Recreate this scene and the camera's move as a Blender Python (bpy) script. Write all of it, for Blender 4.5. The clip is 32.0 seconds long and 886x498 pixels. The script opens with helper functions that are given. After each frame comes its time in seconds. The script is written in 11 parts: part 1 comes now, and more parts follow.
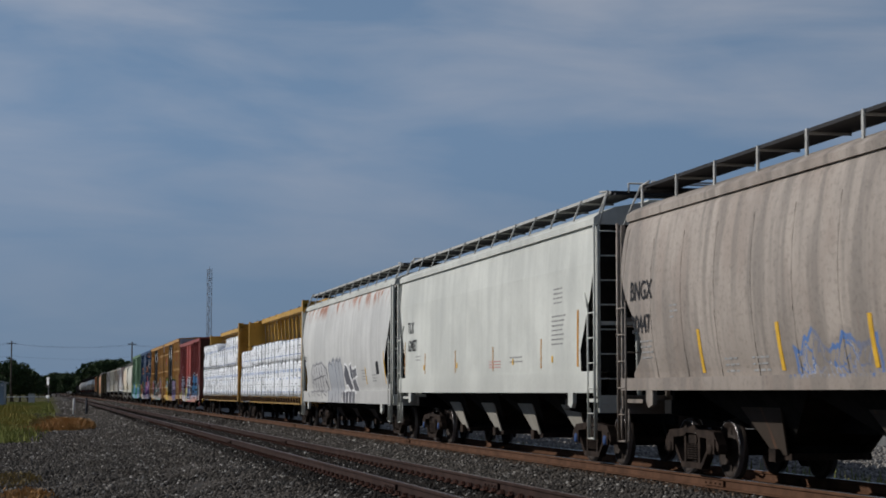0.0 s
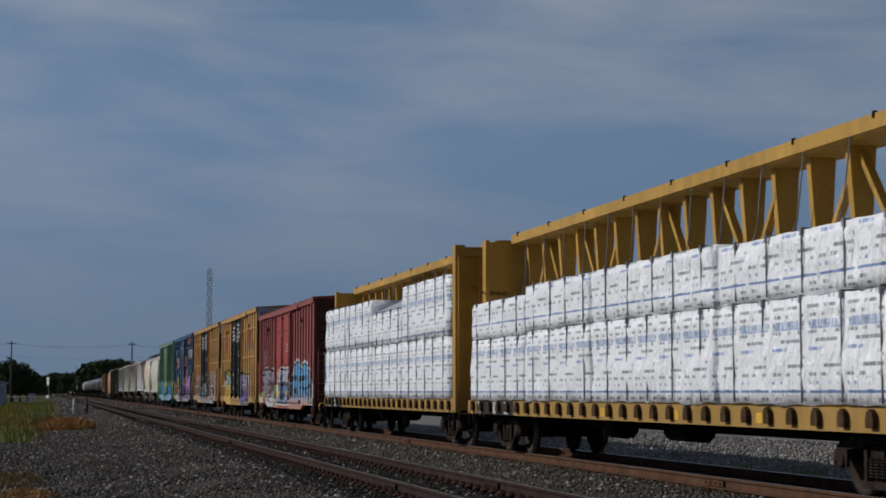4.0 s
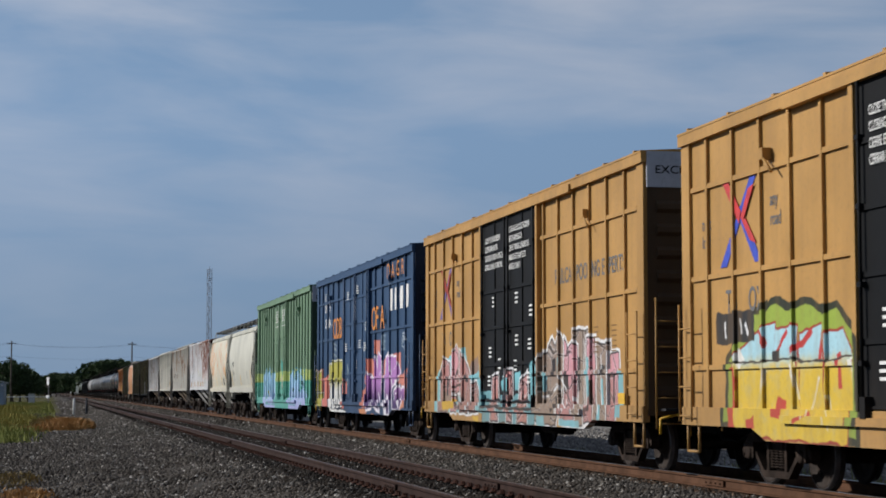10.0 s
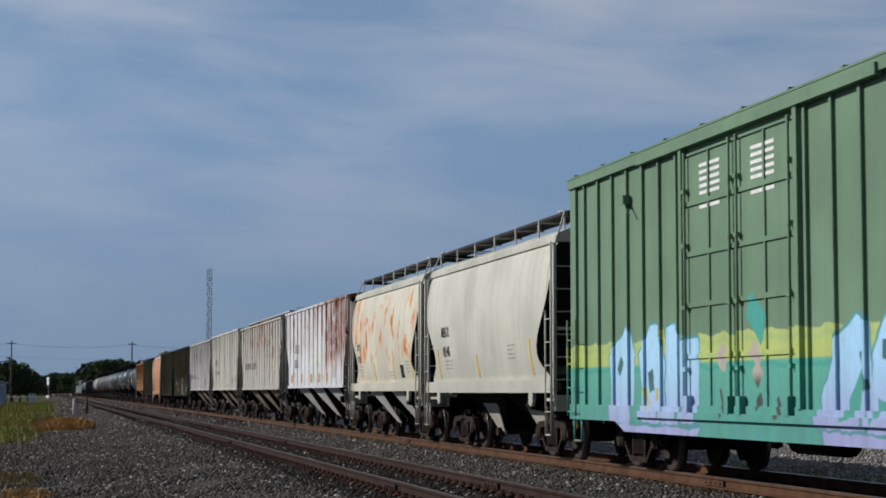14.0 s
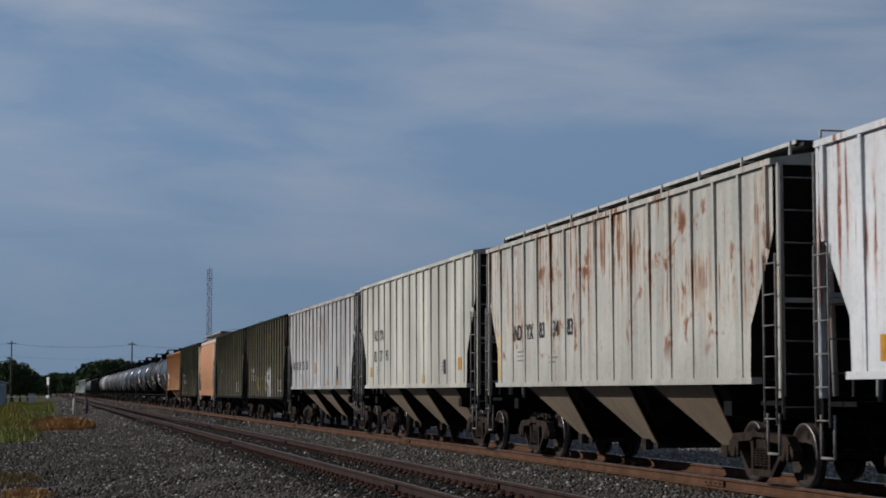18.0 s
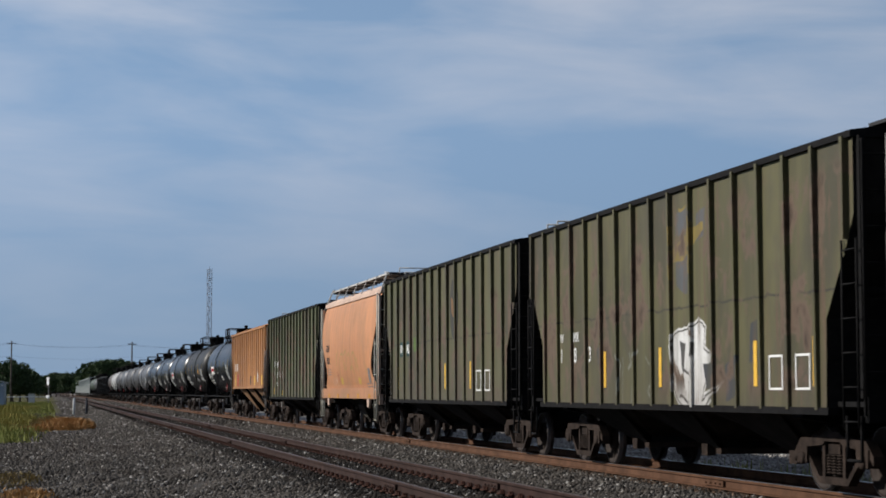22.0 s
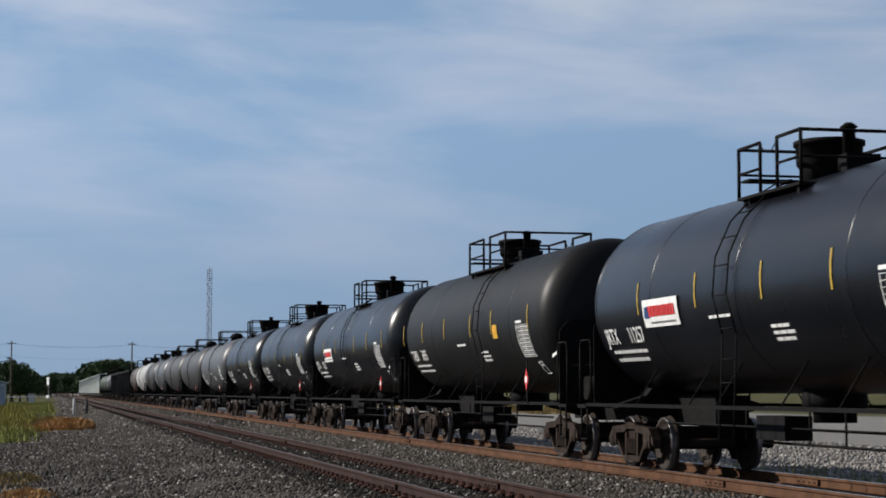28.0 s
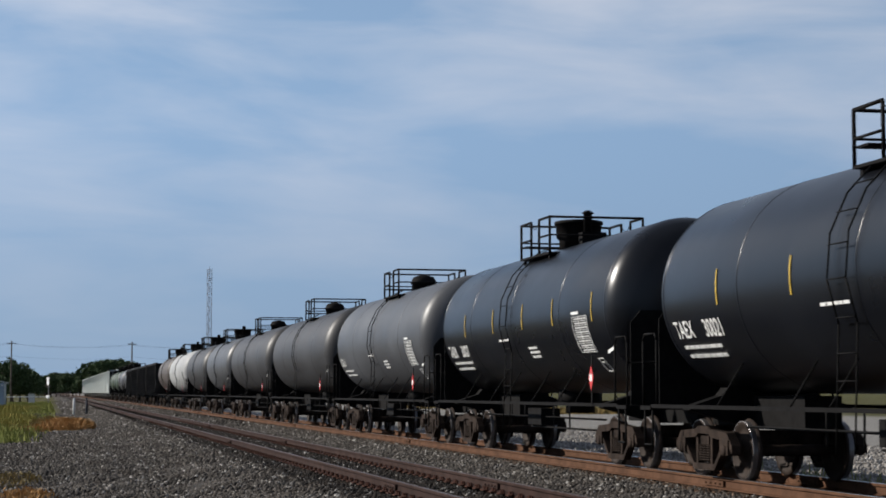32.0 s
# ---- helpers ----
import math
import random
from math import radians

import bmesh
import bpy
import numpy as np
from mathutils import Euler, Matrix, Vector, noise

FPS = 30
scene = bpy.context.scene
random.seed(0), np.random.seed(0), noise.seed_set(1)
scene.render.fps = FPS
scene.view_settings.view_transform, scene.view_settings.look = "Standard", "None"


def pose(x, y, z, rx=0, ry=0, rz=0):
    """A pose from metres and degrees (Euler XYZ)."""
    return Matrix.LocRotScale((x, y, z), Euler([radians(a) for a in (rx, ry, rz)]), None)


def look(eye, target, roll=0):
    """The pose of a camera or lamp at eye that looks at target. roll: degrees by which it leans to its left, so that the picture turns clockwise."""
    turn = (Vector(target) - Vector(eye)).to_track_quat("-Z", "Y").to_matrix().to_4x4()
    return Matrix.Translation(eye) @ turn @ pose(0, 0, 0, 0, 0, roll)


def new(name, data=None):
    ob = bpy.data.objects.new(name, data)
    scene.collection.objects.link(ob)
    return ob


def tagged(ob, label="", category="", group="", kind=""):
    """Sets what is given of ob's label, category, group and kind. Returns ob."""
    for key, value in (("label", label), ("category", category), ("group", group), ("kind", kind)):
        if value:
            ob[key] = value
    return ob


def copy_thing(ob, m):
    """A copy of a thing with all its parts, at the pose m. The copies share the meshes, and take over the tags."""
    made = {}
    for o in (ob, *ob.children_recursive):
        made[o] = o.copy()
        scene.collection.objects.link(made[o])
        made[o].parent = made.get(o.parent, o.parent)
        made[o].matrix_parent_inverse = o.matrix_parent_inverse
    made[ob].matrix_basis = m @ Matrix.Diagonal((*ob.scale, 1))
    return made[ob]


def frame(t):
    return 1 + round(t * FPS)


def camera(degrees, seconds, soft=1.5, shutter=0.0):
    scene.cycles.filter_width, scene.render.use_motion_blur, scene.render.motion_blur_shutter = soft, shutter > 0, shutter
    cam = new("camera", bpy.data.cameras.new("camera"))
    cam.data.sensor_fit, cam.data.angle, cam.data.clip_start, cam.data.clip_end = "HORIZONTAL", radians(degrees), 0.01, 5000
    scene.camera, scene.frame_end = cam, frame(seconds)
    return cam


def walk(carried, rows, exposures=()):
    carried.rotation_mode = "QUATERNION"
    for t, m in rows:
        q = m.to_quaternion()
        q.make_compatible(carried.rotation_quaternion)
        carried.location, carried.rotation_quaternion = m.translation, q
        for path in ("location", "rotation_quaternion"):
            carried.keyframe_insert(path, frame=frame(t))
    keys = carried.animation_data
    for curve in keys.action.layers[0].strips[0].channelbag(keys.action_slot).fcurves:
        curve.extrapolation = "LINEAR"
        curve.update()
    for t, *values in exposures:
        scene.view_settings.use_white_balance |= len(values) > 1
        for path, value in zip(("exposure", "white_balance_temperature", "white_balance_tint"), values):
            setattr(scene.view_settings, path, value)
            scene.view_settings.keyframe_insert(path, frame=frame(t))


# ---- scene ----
EXPOSURES = [(0.0, -0.46, 6500, 10), (1.0, -0.66, 6500, 10), (6.0, -0.68, 6500, 10), (8.0, -0.08, 6560, 10), (9.0, -0.05, 6560, 10), (13.0, -0.06, 6500, 10), (16.0, -0.34, 6500, 10),
             (18.0, -0.38, 6500, 10), (20.0, -0.30, 6550, 10), (22.0, 0.15, 6650, 10), (23.0, 0.18, 6650, 10), (26.0, 0.2, 6650, 10), (29.0, 0.33, 6750, 10), (32.0, 0.37, 6750, 10)]
SUN_POWER, SKY_STRENGTH, CLOUD = 4.75, 0.0615, 1.0
SKY_TINT, CLOUD_COL, HAZE_COL = (0.50, 0.55, 0.68, 1.0), (7.2, 8.1, 9.9, 1.0), (3.65, 5.75, 8.9, 1.0)
# Track frame: x across the tracks, y along them away from the camera, z = 0 at the rail heads.
TRAIN_X, SIDING_X = 10.65, 5.68
cam = camera(27.533, 32.0, soft=1.75, shutter=0.1)
VIEW = pose(0, 0, 1.273, 94.526, 0, -12.294)
walk(cam, [(0.0, VIEW), (32.0, VIEW)], EXPOSURES)

# world, sun
SUN_EL, SUN_AZ = radians(27), radians(301)
world = bpy.data.worlds.new("sky")
scene.world = world
world.use_nodes = True
wn = world.node_tree
wn.nodes.clear()


def wnode(kind, **vals):
    n = wn.nodes.new(kind)
    for i, v in vals.items():
        n.inputs[int(i[1:])].default_value = v
    return n


sky = wn.nodes.new("ShaderNodeTexSky")
sky.sky_type, sky.sun_disc, sky.sun_elevation, sky.sun_rotation = "NISHITA", False, SUN_EL, SUN_AZ
sky.air_density, sky.dust_density, sky.ozone_density = 1.0, 0.1, 3.0
tc = wn.nodes.new("ShaderNodeTexCoord")
sep = wn.nodes.new("ShaderNodeSeparateXYZ")
wn.links.new(tc.outputs["Generated"], sep.inputs[0])


def wmath(op, a, b=0.0):
    n = wn.nodes.new("ShaderNodeMath")
    n.operation = op
    for i, v in enumerate((a, b)):
        if isinstance(v, (int, float)):
            n.inputs[i].default_value = v
        else:
            wn.links.new(v, n.inputs[i])
    return n.outputs[0]


# thin streaked cloud: directions laid out by azimuth and height
az = wmath("ARCTAN2", sep.outputs[0], sep.outputs[1])
hz = wmath("MAXIMUM", sep.outputs[2], 0.0)
comb = wn.nodes.new("ShaderNodeCombineXYZ")
wn.links.new(wmath("ADD", wmath("MULTIPLY", az, 6.0), wmath("MULTIPLY", hz, 2.5)), comb.inputs[0])
wn.links.new(wmath("ADD", wmath("MULTIPLY", hz, 24.0), wmath("MULTIPLY", az, 0.8)), comb.inputs[1])
n1 = wn.nodes.new("ShaderNodeTexNoise")
n1.inputs["Scale"].default_value, n1.inputs["Detail"].default_value, n1.inputs["Roughness"].default_value = 1.15, 5, 0.5
n1.inputs["Distortion"].default_value = 0.35
wn.links.new(comb.outputs[0], n1.inputs["Vector"])
n2 = wn.nodes.new("ShaderNodeTexNoise")
n2.inputs["Scale"].default_value, n2.inputs["Detail"].default_value = 0.5, 2
wn.links.new(comb.outputs[0], n2.inputs["Vector"])
ramp = wn.nodes.new("ShaderNodeValToRGB")
ramp.color_ramp.elements[0].position, ramp.color_ramp.elements[1].position = 0.42, 0.63
wn.links.new(wmath("ADD", wmath("MULTIPLY", n1.outputs[0], 0.55), wmath("MULTIPLY", n2.outputs[0], 0.45)), ramp.inputs[0])
high = wmath("MINIMUM", wmath("ADD", wmath("MULTIPLY", hz, 3.6), 0.12), 0.9)
fac = wmath("MULTIPLY", wmath("MULTIPLY", ramp.outputs[0], high), CLOUD)
mixc = wn.nodes.new("ShaderNodeMix")
mixc.data_type = "RGBA"
wn.links.new(fac, mixc.inputs[0])
tint = wn.nodes.new("ShaderNodeMix")
tint.data_type, tint.blend_type = "RGBA", "MULTIPLY"
tint.inputs[0].default_value = 1.0
wn.links.new(sky.outputs[0], tint.inputs[6])
tint.inputs[7].default_value = SKY_TINT
# blue-grey haze low over the horizon
haze = wn.nodes.new("ShaderNodeMix")
haze.data_type = "RGBA"
low = wn.nodes.new("ShaderNodeMapRange")
low.interpolation_type = "SMOOTHSTEP"
wn.links.new(hz, low.inputs[0])
low.inputs[1].default_value, low.inputs[2].default_value, low.inputs[3].default_value, low.inputs[4].default_value = 0.12, 0.60, 0.92, 0.0
wn.links.new(low.outputs[0], haze.inputs[0])
wn.links.new(tint.outputs[2], haze.inputs[6])
# the sky is brighter towards the sun and deeper away from it
side = wmath("ADD", wmath("MULTIPLY", sep.outputs[0], math.sin(SUN_AZ)), wmath("MULTIPLY", sep.outputs[1], math.cos(SUN_AZ)))
glow = wmath("ADD", wmath("MULTIPLY", side, 0.32), 0.86)
hcol = wn.nodes.new("ShaderNodeVectorMath")
hcol.operation = "SCALE"
hcol.inputs[0].default_value = HAZE_COL[:3]
wn.links.new(glow, hcol.inputs[3])
wn.links.new(hcol.outputs[0], haze.inputs[7])
wn.links.new(haze.outputs[2], mixc.inputs[6])
ccol = wn.nodes.new("ShaderNodeVectorMath")
ccol.operation = "SCALE"
ccol.inputs[0].default_value = CLOUD_COL[:3]
wn.links.new(glow, ccol.inputs[3])
wn.links.new(ccol.outputs[0], mixc.inputs[7])
bg = wn.nodes.new("ShaderNodeBackground")
# greyer, dimmer air just over the horizon
dim = wn.nodes.new("ShaderNodeMix")
dim.data_type, dim.blend_type = "RGBA", "MULTIPLY"
near_h = wn.nodes.new("ShaderNodeMapRange")
near_h.interpolation_type = "SMOOTHSTEP"
wn.links.new(hz, near_h.inputs[0])
near_h.inputs[1].default_value, near_h.inputs[2].default_value, near_h.inputs[3].default_value, near_h.inputs[4].default_value = 0.0, 0.16, 1.0, 0.0
wn.links.new(near_h.outputs[0], dim.inputs[0])
wn.links.new(mixc.outputs[2], dim.inputs[6])
dim.inputs[7].default_value = (0.90, 0.86, 0.83, 1.0)
wn.links.new(dim.outputs[2], bg.inputs[0])
bg.inputs[1].default_value = SKY_STRENGTH
wo = wn.nodes.new("ShaderNodeOutputWorld")
wn.links.new(bg.outputs[0], wo.inputs[0])
lamp = new("sun", bpy.data.lights.new("sun", "SUN"))
lamp.data.energy, lamp.data.angle, lamp.data.color = SUN_POWER, radians(0.6), (1.0, 0.965, 0.92)
SUN_DIR = Vector((math.sin(SUN_AZ) * math.cos(SUN_EL), math.cos(SUN_AZ) * math.cos(SUN_EL), math.sin(SUN_EL)))
lamp.matrix_world = look((-60, 40, 60), Vector((-60, 40, 60)) - SUN_DIR)

# ---- materials ----


class Nodes:
    """Short forms for building one node material."""

    def __init__(self, name):
        self.m = bpy.data.materials.new(name)
        self.m.use_nodes = True
        self.t = self.m.node_tree
        self.b = self.t.nodes["Principled BSDF"]
        self.co = self.t.nodes.new("ShaderNodeTexCoord").outputs["Object"]
        self.hand = None

    def put(self, sock, v):
        if isinstance(v, bpy.types.NodeSocket):
            self.t.links.new(v, sock)
        elif isinstance(v, (tuple, list)):
            sock.default_value = (*v, 1.0) if len(v) == 3 and len(sock.default_value) == 4 else v
        else:
            sock.default_value = v

    def math(self, op, a, b=0.0, c=0.0):
        n = self.t.nodes.new("ShaderNodeMath")
        n.operation = op
        for i, v in enumerate((a, b, c)):
            self.put(n.inputs[i], v)
        return n.outputs[0]

    def scaled(self, s, off=(0, 0, 0), vec=None):
        n = self.t.nodes.new("ShaderNodeMapping")
        self.t.links.new(vec or self.co, n.inputs[0])
        n.inputs["Scale"].default_value, n.inputs["Location"].default_value = s, off
        return n.outputs[0]

    def noise(self, vec=None, scale=1.0, detail=3, rough=0.55, dist=0.0):
        n = self.t.nodes.new("ShaderNodeTexNoise")
        self.t.links.new(vec or self.co, n.inputs["Vector"])
        for k, v in (("Scale", scale), ("Detail", detail), ("Roughness", rough), ("Distortion", dist)):
            n.inputs[k].default_value = v
        return n.outputs[0]

    def voronoi(self, vec, scale, feature="F1", out=0):
        n = self.t.nodes.new("ShaderNodeTexVoronoi")
        n.feature = feature
        self.t.links.new(vec, n.inputs["Vector"])
        n.inputs["Scale"].default_value = scale
        return n.outputs[out]

    def ramp(self, fac, lo, hi):
        n = self.t.nodes.new("ShaderNodeMapRange")
        self.put(n.inputs[0], fac)
        n.inputs[1].default_value, n.inputs[2].default_value = lo, hi
        n.interpolation_type = "SMOOTHSTEP"
        return n.outputs[0]

    def mix(self, fac, a, b, kind="MIX"):
        n = self.t.nodes.new("ShaderNodeMix")
        n.data_type, n.blend_type = "RGBA", kind
        self.put(n.inputs[0], fac)
        self.put(n.inputs[6], a)
        self.put(n.inputs[7], b)
        return n.outputs[2]

    def xyz(self):
        n = self.t.nodes.new("ShaderNodeSeparateXYZ")
        self.t.links.new(self.co, n.inputs[0])
        return n.outputs

    def rand(self):
        return self.t.nodes.new("ShaderNodeObjectInfo").outputs["Random"]

    def done(self, col, rough=0.6, metal=0.0, bump=None, strength=0.3, dist=0.01, gloss=0.5):
        self.b.inputs["Specular IOR Level"].default_value = gloss
        self.put(self.b.inputs["Base Color"], col)
        self.put(self.b.inputs["Roughness"], rough)
        self.b.inputs["Metallic"].default_value = metal
        if bump is not None:
            n = self.t.nodes.new("ShaderNodeBump")
            n.inputs["Strength"].default_value, n.inputs["Distance"].default_value = strength, dist
            self.put(n.inputs["Height"], bump)
            self.t.links.new(n.outputs[0], self.b.inputs["Normal"])
        return self.m


RUST = (0.16, 0.062, 0.026)


def graffiti(n, col, y0, y1, z0, z1, tones, cell=1.0, seed=0.0, jag=0.35, line=(0.012, 0.012, 0.018), outline=0.085):
    """Spray paint over col inside a jagged patch of the car's side: upright letter shapes with dark outlines, white edge lines and a halo."""
    x, y, z = n.xyz()
    zig = n.math("PINGPONG", n.math("ADD", n.math("MULTIPLY", y, 1.15), seed), 0.5)
    soft = n.math("SUBTRACT", n.noise(n.scaled((0.0, 2.3, 0.6), (seed, seed, 0)), 1.5, 3), 0.35)
    drop = n.math("MULTIPLY", n.math("ADD", zig, soft), jag * 1.5)
    side = n.math("MULTIPLY", n.math("SUBTRACT", n.noise(n.scaled((0.0, 0.0, 2.6), (seed, seed, 0)), 1.5, 3), 0.5), jag)
    d = n.math("SUBTRACT", z1 + 0.12 * jag, n.math("ADD", z, drop))
    d = n.math("MINIMUM", d, n.math("MINIMUM", n.math("SUBTRACT", n.math("ADD", y, side), y0), n.math("SUBTRACT", y1, n.math("ADD", y, side))))
    inside = n.math("MULTIPLY", n.ramp(d, 0.0, 0.03), n.ramp(z, z0 - 0.12, z0 - 0.08))
    lean = n.math("ADD", y, n.math("MULTIPLY", n.math("PINGPONG", n.math("ADD", z, seed), 0.36), 0.55))
    pos = n.t.nodes.new("ShaderNodeCombineXYZ")
    n.put(pos.inputs[1], n.math("MULTIPLY", lean, 2.3 * cell))
    n.put(pos.inputs[2], n.math("ADD", n.math("MULTIPLY", z, 1.25 * cell), n.math("MULTIPLY", zig, 0.7)))
    pos.inputs[0].default_value = seed * 3.1
    bent = n.t.nodes.new("ShaderNodeMix")
    bent.data_type = "RGBA"
    bent.inputs[0].default_value = 0.16
    n1 = n.t.nodes.new("ShaderNodeTexNoise")
    n.t.links.new(pos.outputs[0], n1.inputs["Vector"])
    n1.inputs["Scale"].default_value, n1.inputs["Detail"].default_value = 2.2, 1.5
    n.t.links.new(pos.outputs[0], bent.inputs[6])
    n.t.links.new(n1.outputs["Color"], bent.inputs[7])
    v2 = bent.outputs[2]
    edge = n.voronoi(v2, 1.5, "DISTANCE_TO_EDGE")
    cellc = n.voronoi(v2, 1.5, "F1", 1)
    up = n.ramp(z, z0, z1)
    fill = n.mix(up, tones[0], tones[1])
    sepc = n.t.nodes.new("ShaderNodeSeparateColor")
    n.t.links.new(cellc, sepc.inputs[0])
    for i, tone in enumerate(tones[2:-1] if len(tones) > 3 else tones[2:]):
        fill = n.mix(n.math("GREATER_THAN", sepc.outputs[i % 3], 0.60), fill, tone)
    fill = n.mix(n.math("MULTIPLY", n.ramp(n.noise(v2, 2.6, 2), 0.42, 0.62), 0.35), fill, tones[1])
    white = n.math("MULTIPLY", n.ramp(edge, outline * 1.05, outline * 0.9), n.math("GREATER_THAN", sepc.outputs[1], 0.45 if outline > 0.06 else 2.0))
    fill = n.mix(n.math("MULTIPLY", white, 0.85), fill, (0.70, 0.70, 0.70))
    fill = n.mix(n.ramp(edge, outline * 0.72, outline * 0.5), fill, line)
    fill = n.mix(n.ramp(d, 0.17, 0.15), fill, line)
    fill = n.mix(n.ramp(d, 0.10, 0.08), fill, tones[-1])
    return n.mix(inside, col, fill)


OUTLINES = {}


def outline_group(shapes):
    """Node group: how far inside the nearest of these convex shapes a place (y, z, 1) lies."""
    key = tuple(shapes)
    if key in OUTLINES:
        return OUTLINES[key]
    g = bpy.data.node_groups.new("sprayed_outline", "ShaderNodeTree")
    g.interface.new_socket(name="Place", in_out="INPUT", socket_type="NodeSocketVector")
    g.interface.new_socket(name="Inside", in_out="OUTPUT", socket_type="NodeSocketFloat")
    src, out = g.nodes.new("NodeGroupInput"), g.nodes.new("NodeGroupOutput")

    def either(op, a, b):
        if a is None:
            return b
        m = g.nodes.new("ShaderNodeMath")
        m.operation = op
        g.links.new(a, m.inputs[0])
        g.links.new(b, m.inputs[1])
        return m.outputs[0]
    best = None
    for pts in shapes:
        inner = None
        for (a, b), (c, e) in zip(pts, pts[1:] + pts[:1]):
            run = math.hypot(c - a, e - b)
            ny, nz = -(e - b) / run, (c - a) / run
            dot = g.nodes.new("ShaderNodeVectorMath")
            dot.operation = "DOT_PRODUCT"
            g.links.new(src.outputs[0], dot.inputs[0])
            dot.inputs[1].default_value = (ny, nz, -(ny * a + nz * b))
            inner = either("MINIMUM", inner, dot.outputs["Value"])
        best = either("MAXIMUM", best, inner)
    g.links.new(best, out.inputs[0])
    OUTLINES[key] = g
    return g


def spray(n, col, shapes, top, bottom, turn, soft=0.25, line=None, width=0.05, halo=None, spread=0.1, busy=False):
    """Sprayed letter forms over col: flat convex shapes (y, z) on the car's side, filled from bottom to top tone, with an outline and a halo."""
    if n.hand is None:
        x, y, z = n.xyz()
        wob = n.t.nodes.new("ShaderNodeTexNoise")
        n.t.links.new(n.scaled((0.0, 1.0, 1.0)), wob.inputs["Vector"])
        wob.inputs["Scale"].default_value, wob.inputs["Detail"].default_value = 2.6, 2.0
        sep_w = n.t.nodes.new("ShaderNodeSeparateColor")
        n.t.links.new(wob.outputs["Color"], sep_w.inputs[0])
        c = n.t.nodes.new("ShaderNodeCombineXYZ")
        n.put(c.inputs[0], n.math("MULTIPLY_ADD", n.math("SUBTRACT", sep_w.outputs[0], 0.5), 0.16, y))
        n.put(c.inputs[1], n.math("MULTIPLY_ADD", n.math("SUBTRACT", sep_w.outputs[1], 0.5), 0.16, z))
        c.inputs[2].default_value = 1.0
        n.hand = (c.outputs[0], z, n.noise(None, 5.0, 4, 0.65))
    pos, z, cloud = n.hand
    grp = n.t.nodes.new("ShaderNodeGroup")
    grp.node_tree = outline_group(shapes)
    n.t.links.new(pos, grp.inputs[0])
    d = grp.outputs[0]
    reach = -width if line else 0.0
    if halo:
        col = n.mix(n.ramp(d, reach - spread - 0.015, reach - spread + 0.015), col, halo)
    if line:
        col = n.mix(n.ramp(d, reach - 0.012, reach + 0.012), col, line)
    fill = n.mix(n.ramp(n.math("MULTIPLY_ADD", n.math("SUBTRACT", cloud, 0.5), soft * 1.6, z), turn - soft, turn + soft), bottom, top)
    fill = n.mix(n.math("MULTIPLY", n.ramp(cloud, 0.45, 0.72), 0.22), fill, tuple(0.62 * v for v in top))
    if busy:
        # loose sprayed strokes inside the letters
        vor = n.voronoi(pos, 2.1, "DISTANCE_TO_EDGE")
        fill = n.mix(n.math("MULTIPLY", n.ramp(vor, 0.034, 0.022), 0.8), fill, line or halo)
        fill = n.mix(n.math("MULTIPLY", n.math("MULTIPLY", n.ramp(vor, 0.070, 0.060), n.ramp(vor, 0.036, 0.046)), 0.5), fill, (0.66, 0.66, 0.66))
    edge = width * 0.35 if line else 0.0
    return n.mix(n.ramp(d, edge - 0.012, edge + 0.012), col, fill)


